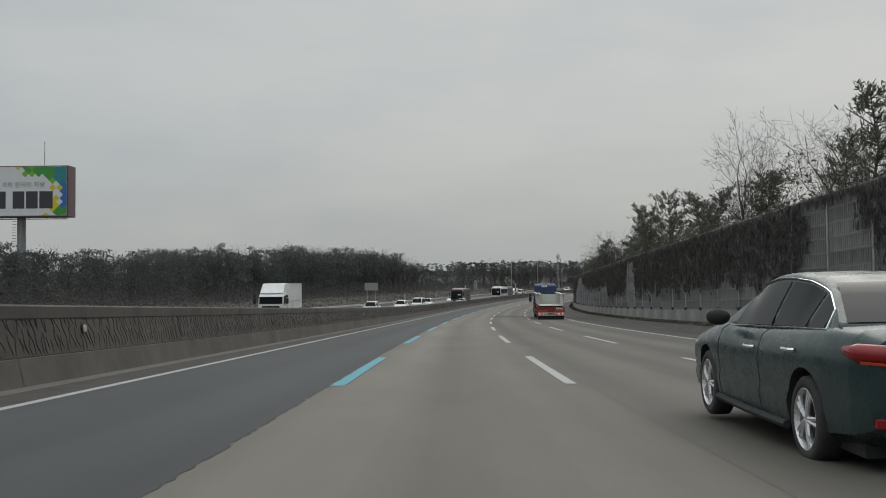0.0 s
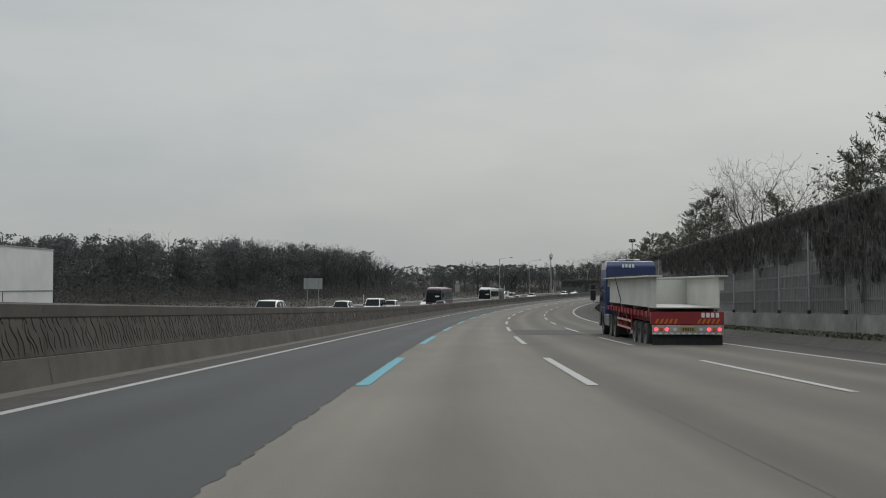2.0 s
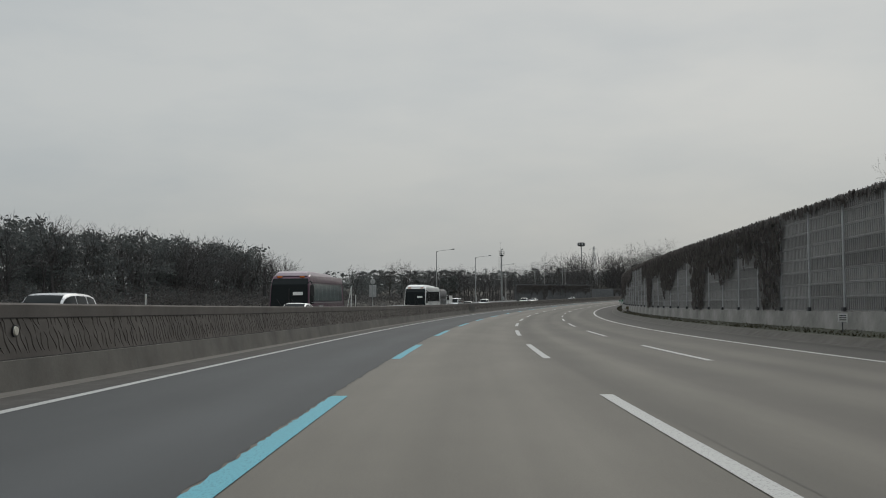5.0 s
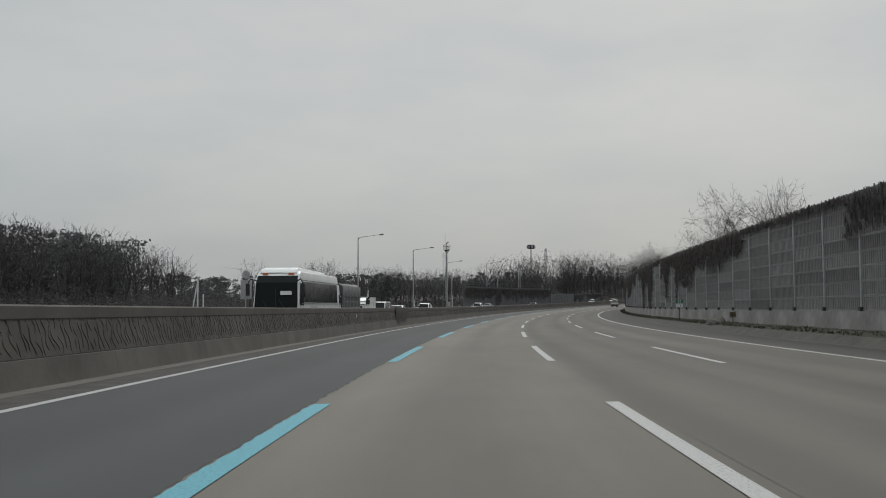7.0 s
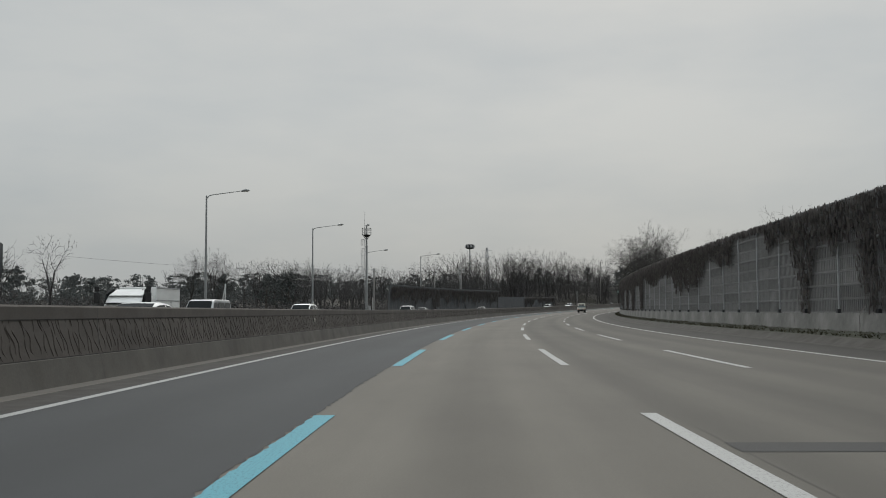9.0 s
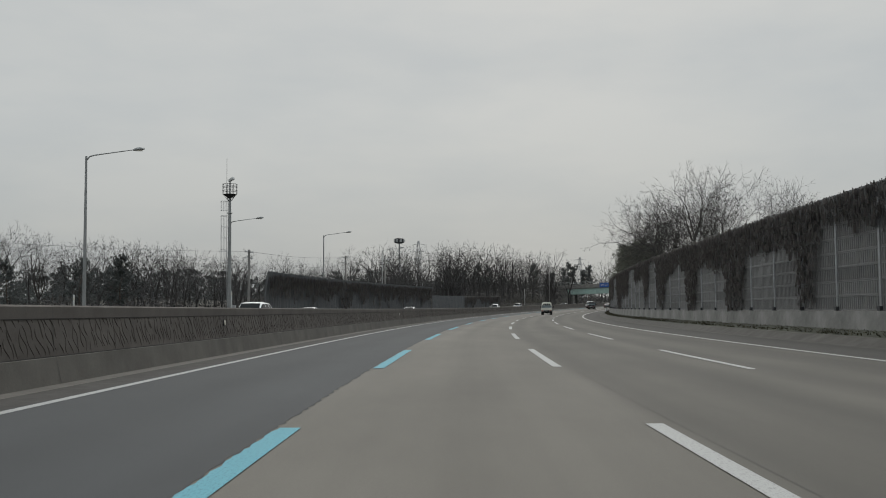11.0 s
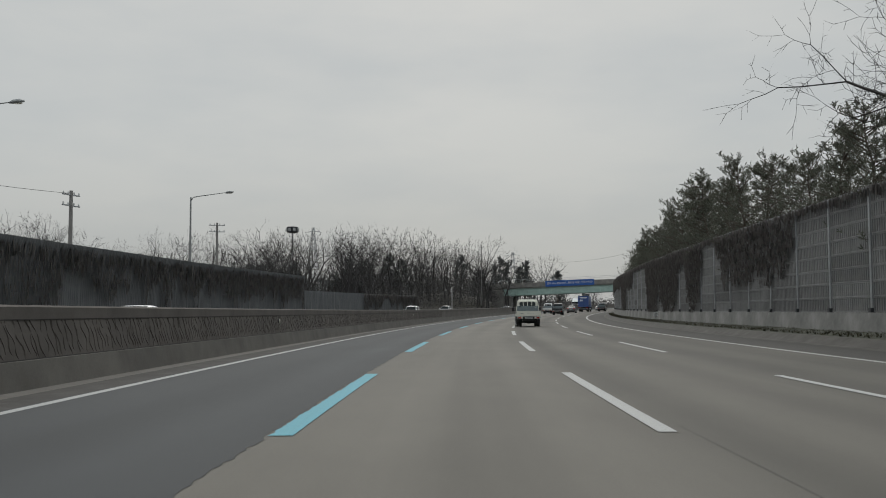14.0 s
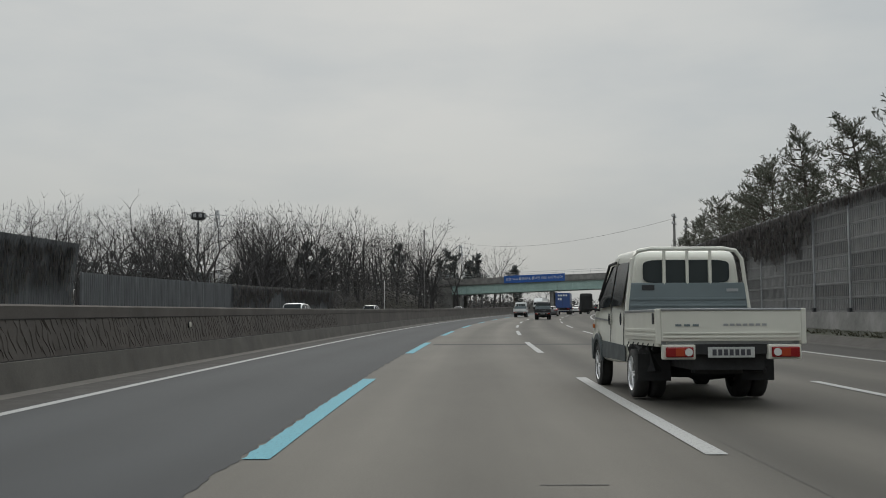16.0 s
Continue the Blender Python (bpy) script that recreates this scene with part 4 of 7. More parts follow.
far_wood("distant_pine_wood", distant_pines, distant, M["needles_hazed"], "hazy dark pine wood in the distance", 7)
far_wood("distant_bare_wood", far_bares, [(fw.uniform(450, 960), -fw.uniform(95, 300), fw.uniform(8.5, 12.5)) for _ in range(70)], M["twig_hazed"], "grey leafless trees in the distant wood", 8)

# undergrowth: one mass of twigs and dry leaves
M["scrub"] = leaf_mat("scrub", (0.062, 0.062, 0.064), (0.090, 0.083, 0.078))


def scrub(name, areas, seed, label, material="scrub", low=0.6):
    rnd = random.Random(seed)
    verts, faces = [], []
    for s0, s1, d0, d1, h, n, leaf in areas:
        for _ in range(n):
            s, d = rnd.uniform(s0, s1), rnd.uniform(d0, d1)
            hh = h * (0.45 + 0.55 * abs(noise.noise(Vector((s * 0.08, d * 0.08, seed)))) * 2) * rnd.random() ** low
            c = place(s, d, hill(s, d) + hh)
            r = rnd.uniform(0.6, 1.6) * leaf
            a = Vector((rnd.uniform(-1, 1), rnd.uniform(-1, 1), rnd.uniform(-0.2, 1))).normalized() * r
            b = Vector((rnd.uniform(-1, 1), rnd.uniform(-1, 1), rnd.uniform(-1, 1))).normalized() * r * 0.45
            k = len(verts)
            verts.extend([c - a * 0.5, c + b, c + a, c - b])
            faces.append((k, k + 1, k + 2, k + 3))
    return structure(name, flat_mesh(name, verts, faces), M[material], label, "undergrowth", "stuff")


scrub("undergrowth", [(60, 436, -88, -66, 5.5, 40000, 0.22), (60, 432, -110, -84, 8.0, 24000, 0.26), (430, 640, -70, -40, 3.2, 14000, 0.3), (655, 700, -92, -33, 6.0, 16000, 0.20), (690, 745, -80, -29, 9.0, 44000, 0.20), (40, 440, -56, -32, 1.0, 8000, 0.2), (-20, 640, 14.0, 19.0, 3.6, 18000, 0.15),
                      (720, 940, -80, -32, 4.5, 12000, 0.4), (720, 940, 14, 40, 5.0, 5000, 0.4), (450, 950, -150, -94, 3.0, 16000, 0.35), (60, 440, -68, -54, 3.6, 30000, 0.18)], 6,
      "dark winter undergrowth and brush at the wood's edge")
scrub("pine_thicket", [(22, 185, 14.2, 17.5, 7.0, 30000, 0.13), (440, 580, 14.2, 17.5, 7.4, 30000, 0.13)], 15, "thicket of young pines behind the noise wall", "needles", 1.4)


# ---- street furniture ----
M["pole_grey"] = worn("painted_pole", (0.30, 0.31, 0.31), 0.75, 0.5, 0.3, 1.5, 30, 0.1)
M["sign_back"] = worn("sign_back_aluminium", (0.42, 0.43, 0.43), 0.75, 0.5, 0.4, 3.0, 40, 0.1)
M["wood_pole"] = worn("concrete_utility_pole", (0.26, 0.25, 0.24), 0.7, 0.85, 0, 2.0, 30, 0.3)
M["black"] = worn("black_rubber", (0.022, 0.022, 0.023), 0.7, 0.75, 0, 4.0, 40, 0.1)
M["white_post"] = worn("white_post_paint", (0.60, 0.61, 0.60), 0.75, 0.6, 0, 4, 40, 0.1)
M["wire"] = worn("cable", (0.05, 0.05, 0.05), 0.8, 0.7, 0, 4, 40, 0.0)


def lamp_arm(parent, z, length, rise):
    part("arm", tube(bmesh.new(), [(0.05, 0, z - 0.25), (0.25, 0, z - 0.02), (0.6, 0, z + 0.06), (length - 0.5, 0, z + rise - 0.04)], [0.055, 0.05, 0.045, 0.03], 8), M["pole_grey"], parent)
    head = bmesh.new()
    tube(head, [(length - 0.55, 0, z + rise - 0.05), (length - 0.3, 0, z + rise), (length, 0, z + rise + 0.03), (length + 0.25, 0, z + rise + 0.02)], [0.05, 0.13, 0.12, 0.05], 8)
    bmesh.ops.scale(head, vec=(1, 1, 0.999), verts=head.verts)
    h = part("lamp_head", head, M["pole_grey"], parent, "flat grey lamp head")
    lens = bmesh.new()
    box(lens, length - 0.25, length + 0.12, -0.08, 0.08, z + rise - 0.135, z + rise - 0.10)
    part("lens", lens, M["reflector"], h)


def street_lamp(m):
    ob = thing("street_lamp", m, "tall grey street lamp with a long single arm", "street lamp", "street lamps along the oncoming carriageway")
    part("pole", tube(bmesh.new(), [(0, 0, -0.4), (0, 0, 0.9), (0, 0, 6), (0, 0, 11.9)], [0.13, 0.13, 0.105, 0.07], 10), M["pole_grey"], ob)
    part("base_plate", box_bm(-0.22, 0.22, -0.22, 0.22, -0.05, 0.04, 0.01), M["galv"], ob)
    part("hatch", box_bm(0.10, 0.145, -0.06, 0.06, 0.6, 0.95, 0.005), M["dark_steel"], ob)
    lamp_arm(ob, 11.9, 3.8, 0.42)
    return ob


lamp = street_lamp(stand(368.5, -27.2, -0.1))
for s, d in ((406.5, -26.9), (481.6, -27.6), (521.8, -28.2)):
    copy_thing(lamp, stand(s, d, -0.1))


def cctv_mast(m):
    ob = thing("camera_mast", m, "tall grey steel camera mast with ladder, round platform and whip antenna", "mast")
    part("pole", tube(bmesh.new(), [(0, 0, -0.4), (0, 0, 6.2), (0, 0, 6.22), (0, 0, 11.9), (0, 0, 11.92), (0, 0, 13.8)], [0.23, 0.205, 0.19, 0.165, 0.15, 0.14], 14), M["pole_grey"], ob)
    for z in (6.2, 11.9):
        part("flange", tube(bmesh.new(), [(0, 0, z - 0.06), (0, 0, z - 0.05), (0, 0, z + 0.05), (0, 0, z + 0.06)], [0.2, 0.27, 0.27, 0.2], 14), M["pole_grey"], ob)
    plat = bmesh.new()
    tube(plat, [(0, 0, 13.55), (0, 0, 13.9), (0, 0, 13.95)], [0.2, 0.7, 0.78], 16)
    p = part("platform", plat, M["dark_steel"], ob, "round steel platform with a railing")
    for z in (14.35, 14.75, 15.05):
        ring = bmesh.new()
        pts = [(0.8 * math.cos(a * math.pi / 10), 0.8 * math.sin(a * math.pi / 10), z) for a in range(21)]
        part("rail", tube(ring, pts, 0.022, 6), M["dark_steel"], p)
    for a in range(8):
        c = a * math.pi / 4
        part("stanchion", tube(bmesh.new(), [(0.8 * math.cos(c), 0.8 * math.sin(c), 13.9), (0.8 * math.cos(c), 0.8 * math.sin(c), 15.05)], 0.022, 6), M["dark_steel"], p)
    for a in range(6):
        c = a * math.pi / 3
        part("strut", tube(bmesh.new(), [(0.15 * math.cos(c), 0.15 * math.sin(c), 13.2), (0.7 * math.cos(c), 0.7 * math.sin(c), 13.9)], 0.025, 5), M["dark_steel"], p)
    cam_body = part("camera_stand", tube(bmesh.new(), [(0, 0, 13.8), (0, 0, 15.3)], [0.10, 0.08], 8), M["pole_grey"], ob)
    bm = box_bm(-0.14, 0.14, -0.45, 0.3, -0.14, 0.14, 0.03)
    bmesh.ops.transform(bm, matrix=Matrix.Translation((0.1, 0, 15.55)) @ Matrix.Rotation(radians(60), 4, "Z") @ Matrix.Rotation(radians(-18), 4, "X"), verts=bm.verts)
    part("camera_housing", bm, M["white_post"], cam_body, "pale camera housing")
    part("antenna", tube(bmesh.new(), [(-0.35, 0, 13.9), (-0.35, 0, 17.9)], [0.03, 0.012], 6), M["dark_steel"], ob)
    lad = part("ladder", tube(bmesh.new(), [(-0.32, -0.02, 2.2), (-0.32, -0.02, 13.6)], 0.022, 5), M["galv"], ob, "ladder with hoops")
    for i in range(38):
        z = 2.4 + i * 0.3
        part("rung", tube(bmesh.new(), [(-0.18, 0, z), (-0.34, 0, z)], 0.014, 4), M["galv"], lad)
    for z in (6.7, 7.9, 9.2, 10.4, 11.6, 12.2, 13.2):
        pts = [(-0.62 + 0.36 * math.cos(a * math.pi / 8), 0.36 * math.sin(a * math.pi / 8), z) for a in range(17)]
        part("hoop", tube(bmesh.new(), pts, 0.018, 5), M["galv"], lad)
    for a in (60, 120, 180, 240, 300):
        x, y = -0.62 + 0.36 * math.cos(radians(a)), 0.36 * math.sin(radians(a))
        part("cage_bar", tube(bmesh.new(), [(x, y, 6.7), (x, y, 11.6)], 0.014, 4), M["galv"], lad)
        part("cage_bar", tube(bmesh.new(), [(x, y, 12.2), (x, y, 13.2)], 0.014, 4), M["galv"], lad)
    part("control_box", box_bm(0.24, 0.7, -0.2, 0.2, 0.9, 1.9, 0.02), M["sign_back"], ob)
    lamp_arm(ob, 10.95, 3.5, 0.38)
    return ob


cctv_mast(stand(447.0, -29.4, -0.1))


def board_sign(m, wide, low, high, label, posts=(-0.8, 0.8)):
    """A road sign seen from behind: aluminium sheet, stiffeners, posts."""
    ob = thing("road_sign", m, label, "road sign")
    part("panel", box_bm(-wide / 2, wide / 2, -0.03, 0.0, low, high, 0.008), M["sign_back"], ob)
    for z in (low + 0.25, (low + high) / 2, high - 0.25):
        part("stiffener", box_bm(-wide / 2 + 0.05, wide / 2 - 0.05, -0.075, -0.031, z - 0.03, z + 0.03), M["galv"], ob)
    for x in posts:
        part("post", tube(bmesh.new(), [(x, -0.13, -0.4), (x, -0.13, high)], 0.055, 10), M["pole_grey"], ob)
    return ob


board_sign(stand(206, -27.7, -0.1, 8), 2.65, 3.22, 4.75, "back of a large road sign on two posts beyond the median")
rs = board_sign(stand(317, -26.8, -0.1), 1.15, 2.3, 4.22, "back of a round road sign above a tall board", (0.0,))
rb = bmesh.new()
bmesh.ops.create_cone(rb, cap_ends=True, segments=28, radius1=0.42, radius2=0.42, depth=0.025, matrix=Matrix.Translation((0, 0.0, 4.78)) @ Matrix.Rotation(math.pi / 2, 4, "X"))
part("round_plate", rb, M["sign_back"], rs)
part("post_top", tube(bmesh.new(), [(0, -0.06, 4.1), (0, -0.06, 5.0)], 0.045, 8), M["pole_grey"], rs)
for s, d, h in ((229, -25.6, 2.3), (262, -25.4, 1.9), (300.5, -25.3, 2.6), (344, -25.5, 2.3), (402, -25.6, 2.4), (436, -25.6, 3.2), (660, -25.8, 6.0)):
    ob = thing("marker_post", stand(s, d, -0.1), "slim white marker post at the far road edge", "post", "white marker posts")
    part("shaft", tube(bmesh.new(), [(0, 0, -0.2), (0, 0, h - 0.05), (0, 0, h)], [0.06, 0.06, 0.04], 8), M["white_post"], ob)
    part("band", tube(bmesh.new(), [(0, 0, h - 0.35), (0, 0, h - 0.2)], 0.066, 8), M["reflector"], ob)
for s in (302.5, 372.0):
    ob = thing("stay_post", stand(s, -26.5, -0.1), "pale leaning stay post beside a pole", "post")
    part("upright", tube(bmesh.new(), [(0, 0, -0.3), (0, 0, 3.9)], 0.07, 8), M["white_post"], ob)
    part("stay", tube(bmesh.new(), [(-0.75, 0, -0.3), (-0.03, 0, 3.6)], 0.06, 8), M["white_post"], ob)


def utility_pole(m, h, label="grey concrete utility pole with crossarms and insulators"):
    ob = thing("utility_pole", m, label, "utility pole")
    part("pole", tube(bmesh.new(), [(0, 0, -0.5), (0, 0, h)], [0.19, 0.12], 12), M["wood_pole"], ob)
    for z in (h - 0.35, h - 1.1):
        arm = part("crossarm", box_bm(-0.9, 0.9, -0.05, 0.05, z, z + 0.09, 0.01), M["galv"], ob)
        for x in (-0.8, -0.3, 0.3, 0.8):
            part("insulator", tube(bmesh.new(), [(x, 0, z + 0.09), (x, 0, z + 0.16), (x, 0, z + 0.26)], [0.03, 0.06, 0.035], 8), M["white_post"], arm)
    return ob


utility_pole(stand(499, -28.8, -0.1, 75), 9.8)
utility_pole(stand(462, -32.0, -0.1, 75), 8.8)
utility_pole(stand(545, -33.7, -0.1, 20), 11.6)
utility_pole(stand(715, -31.5, 2.0, 70), 16.6)
utility_pole(stand(600, 17.3, 2.0, 70), 9.0)
utility_pole(stand(600, 18.5, 2.0, 70), 8.6)


def cable(a, b, sag, label):
    pts = []
    for i in range(21):
        u = i / 20
        p = a.lerp(b, u)
        p.z -= sag * 4 * u * (1 - u)
        pts.append(p)
    structure("cable", _cable_mesh(pts), M["wire"], label, "cable")


def _cable_mesh(pts):
    bm = tube(bmesh.new(), pts, 0.015, 5)
    me = bpy.data.meshes.new("cable")
    bm.to_mesh(me)
    bm.free()
    return me


cable(place(715, -31.5, 18.2), place(600, 17.3, 10.5), 3.1, "black overhead cable across the motorway")
cable(place(499, -28.8, 9.5), place(462, -32.0, 8.5), 0.4, "black overhead cable between two poles")
cable(place(462, -32.0, 8.5), place(395, -60, 8.5), 0.9, "black overhead cable towards the fields")


def pylon(m, h):
    ob = thing("pylon", m, "distant steel lattice pylon with three pairs of arms", "pylon")
    legs = [(-1, -1), (1, -1), (1, 1), (-1, 1)]
    wid = lambda z: 1.5 * (1 - z / h) ** 0.9 + 0.3
    for x, y in legs:
        part("leg", tube(bmesh.new(), [(x * wid(h * i / 6), y * wid(h * i / 6), h * i / 6) for i in range(7)], 0.10, 4), M["galv"], ob)
    for i in range(9):
        z0, z1 = h * i / 9.0, h * (i + 1) / 9.0
        for k in range(4):
            a, b = legs[k], legs[(k + 1) % 4]
            part("brace", tube(bmesh.new(), [(a[0] * wid(z0), a[1] * wid(z0), z0), (b[0] * wid(z1), b[1] * wid(z1), z1)], 0.06, 4), M["galv"], ob)
    for f in (0.72, 0.83, 0.94):
        part("arm", tube(bmesh.new(), [(-3.0, 0, h * f), (0, 0, h * f + 0.5), (3.0, 0, h * f)], 0.10, 4), M["galv"], ob)
    return ob


pylon(stand(745, -98, 0), 28.0)
pylon(stand(840, -59.5, 0), 23.0)

# light tower, far off
tower = thing("light_tower", stand(790, -132, 0), "distant tall light tower with a ring of lamps", "light tower")
part("mast", tube(bmesh.new(), [(0, 0, 0), (0, 0, 31)], [0.55, 0.3], 10), M["pole_grey"], tower)
part("lamp_ring", tube(bmesh.new(), [(0, 0, 30.3), (0, 0, 30.6), (0, 0, 32.6), (0, 0, 32.9)], [1.2, 2.3, 2.3, 1.6], 12), M["dark_steel"], tower)
for a in range(8):
    c = a * math.pi / 4
    bm = box_bm(-0.5, 0.5, -0.2, 0.2, -0.6, 0.6, 0.05)
    bmesh.ops.transform(bm, matrix=Matrix.Rotation(c, 4, "Z") @ Matrix.Translation((0, 2.4, 31.6)), verts=bm.verts)
    part("floodlight", bm, M["sign_back"], tower)

# small signs on the verge
M["sign_green"] = worn("sign_green", (0.03, 0.16, 0.10), 0.8, 0.5, 0, 4, 40, 0.05)
M["sign_white"] = worn("sign_white", (0.66, 0.67, 0.66), 0.85, 0.5, 0, 4, 40, 0.05)
M["sign_brown"] = worn("sign_brown", (0.16, 0.12, 0.06), 0.7, 0.6, 0, 4, 40, 0.05)


def words(name, text, size, m, material, parent, depth=0.002):
    """Lettering as a mesh under its sign, upright in the x-z plane and read from -y."""
    cu = bpy.data.curves.new(name, "FONT")
    cu.body, cu.size, cu.align_x, cu.align_y, cu.extrude = text, size, "CENTER", "CENTER", depth
    tmp = bpy.data.objects.new(name, cu)
    me = bpy.data.meshes.new_from_object(tmp)
    bpy.data.objects.remove(tmp)
    me.transform(m @ Matrix.Rotation(math.pi / 2, 4, "X"))
    me.materials.clear()
    return part(name, me, material, parent)


def km_sign(m):
    ob = thing("kilometre_sign", m, "small green and white kilometre sign on a thin post", "road sign")
    part("post", tube(bmesh.new(), [(0, 0.03, -0.4), (0, 0.03, 1.3)], 0.025, 8), M["dark_steel"], ob)
    top = part("upper_plate", box_bm(-0.24, 0.24, -0.01, 0.01, 1.12, 1.36, 0.004), M["sign_green"], ob)
    words("digits", "82", 0.24, Matrix.Translation((0, -0.014, 1.24)), M["sign_white"], top)
    low = part("lower_plate", box_bm(-0.24, 0.24, -0.01, 0.01, 0.84, 1.10, 0.004), M["sign_white"], ob)
    words("digit", "9", 0.24, Matrix.Translation((0.06, -0.014, 0.97)), M["sign_green"], low)
    return ob


km_sign(stand(287.0, 12.35, 0.36))


def verge_sign(m, material, label):
    ob = thing("verge_sign", m, label, "road sign")
    part("post", tube(bmesh.new(), [(0, 0.02, -0.3), (0, 0.02, 0.6)], 0.02, 6), M["dark_steel"], ob)
    p = part("plate", box_bm(-0.16, 0.16, -0.01, 0.01, 0.34, 0.62, 0.004), material, ob)
    for i in range(3):
        part("bar", box_bm(-0.11, 0.11, -0.016, -0.011, 0.40 + i * 0.07, 0.43 + i * 0.07), M["dark_steel"], p)
    return ob


verge_sign(stand(269.3, 12.4, 0.36), M["sign_brown"], "small brown marker plate on the grass verge")
verge_sign(stand(190.5, 12.4, 0.36), M["sign_white"], "small pale marker plate on the grass verge")
verge_sign(stand(508.0, 12.4, 0.36), M["sign_white"], "small pale marker plate on the grass verge")

# heap of rubble and a drain mouth on the verge
heap = bmesh.new()
bmesh.ops.create_icosphere(heap, subdivisions=3, radius=0.9)
for v in heap.verts:
    v.co.z = max(v.co.z, -0.2) * 0.42 + 0.12 * noise.noise(v.co * 2.3)
    v.co.x *= 0.55
    v.co.y *= 1.3
    v.co += v.co.normalized() * 0.1 * noise.noise(v.co * 4.0)
hp = tagged(part("soil_mound", heap, M["dirt"]), "low mound of soil on the grass verge", "mound")
hp.matrix_world = stand(274.0, 12.45, 0.35)

# ---- billboard ----
M["bb_frame"] = worn("billboard_frame", (0.16, 0.11, 0.11), 0.8, 0.6, 0.2, 2, 30, 0.1)
M["bb_white"] = worn("billboard_sheet", (0.74, 0.75, 0.76), 0.92, 0.5, 0, 1, 30, 0.03)
M["ink"] = worn("printed_ink", (0.05, 0.05, 0.06), 0.9, 0.5, 0, 3, 30, 0.0)
BB = {"yellow": worn("printed_yellow", (0.72, 0.58, 0.03), 0.9, 0.5, 0, 3, 30, 0), "green": worn("printed_green", (0.06, 0.32, 0.06), 0.9, 0.5, 0, 3, 30, 0),
      "leaf": worn("printed_leaf_green", (0.20, 0.45, 0.04), 0.9, 0.5, 0, 3, 30, 0), "blue": worn("printed_blue", (0.03, 0.16, 0.48), 0.9, 0.5, 0, 3, 30, 0),
      "teal": worn("printed_teal", (0.03, 0.25, 0.28), 0.9, 0.5, 0, 3, 30, 0)}
bb = thing("billboard", stand(175, -84.6, hill(175, -84.6), 4), "large roadside billboard with a green-edged white poster on one column", "billboard")
zb = 16.75 - hill(175, -84.6)
part("column", tube(bmesh.new(), [(0.1, 1.5, -1), (0.1, 1.5, zb - 0.4)], [0.85, 0.75], 20), M["pole_grey"], bb)
case = part("case", box_bm(-9.2, 9.2, 0.0, 3.2, zb - 0.3, zb + 8.8, 0.12), M["bb_frame"], bb, "brown steel case")
part("sheet", box_bm(-9.0, 8.85, -0.05, -0.01, zb - 0.05, zb + 8.6), M["bb_white"], bb, "printed poster with a mosaic edge")
part("catwalk", box_bm(-9.2, 9.2, -0.9, -0.02, zb - 0.75, zb - 0.65), M["dark_steel"], bb)
for i in range(12):
    x = -9.0 + i * 1.63
    part("bracket", tube(bmesh.new(), [(x, -0.9, zb - 0.7), (x, -0.02, zb - 0.32)], 0.04, 4), M["dark_steel"], bb)
for i in range(10):
    part("rung", tube(bmesh.new(), [(-1.5, 1.3, zb - 1 - 0.5 * i), (-0.8, 1.3, zb - 1 - 0.5 * i)], 0.04, 4), M["dark_steel"], bb)
part("antenna", tube(bmesh.new(), [(4.2, 1.6, zb + 8.7), (4.2, 1.6, zb + 13.2)], 0.05, 5), M["dark_steel"], bb)
mos = random.Random(5)
fringe = ((0.0, 10.4), (1.2, 7.6), (2.4, 3.4), (3.8, 2.7), (6.2, 2.7), (8.6, 4.0))
for i in range(18):
    for j in range(15):
        if (i + j) % 2:
            continue
        x, z = 8.84 - i * 0.62, zb + 8.58 - j * 0.62
        depth = i * 0.62
        edge = float(np.interp(j * 0.62, [q[0] for q in fringe], [q[1] for q in fringe]))
        if depth < edge and (depth < edge - 2.0 or mos.random() < 0.62):
            c = "blue" if i < 3 and 4 < j < 12 else "teal" if i < 4 and j < 6 else mos.choice(("green", "leaf", "green"))
            if depth > edge - 1.8:
                c = mos.choice(("yellow", "leaf", "yellow"))
            k = 0.62
            bm = bmesh.new()
            cor = [(min(x + a * k, 8.84), min(max(z + b * k, zb), zb + 8.58)) for a, b in ((-1, 0), (0, -1), (1, 0), (0, 1))]
            cor = [q for n, q in enumerate(cor) if q not in cor[:n]]
            if len(cor) > 2:
                bm.faces.new([bm.verts.new((px, -0.056, pz)) for px, pz in cor])
                part("mosaic_tile", bm, BB[c], bb)
words("line_of_text", "속의 한국의 자랑", 1.12, Matrix.Translation((1.1, -0.058, zb + 5.35)), M["ink"], bb)
for x0, x1 in ((-3.9, -2.07), (-0.8, 1.3), (1.6, 3.7), (4.0, 6.4)):
    part("letter_block", box_bm(x0, x1, -0.068, -0.058, zb + 1.2, zb + 4.25), M["ink"], bb)

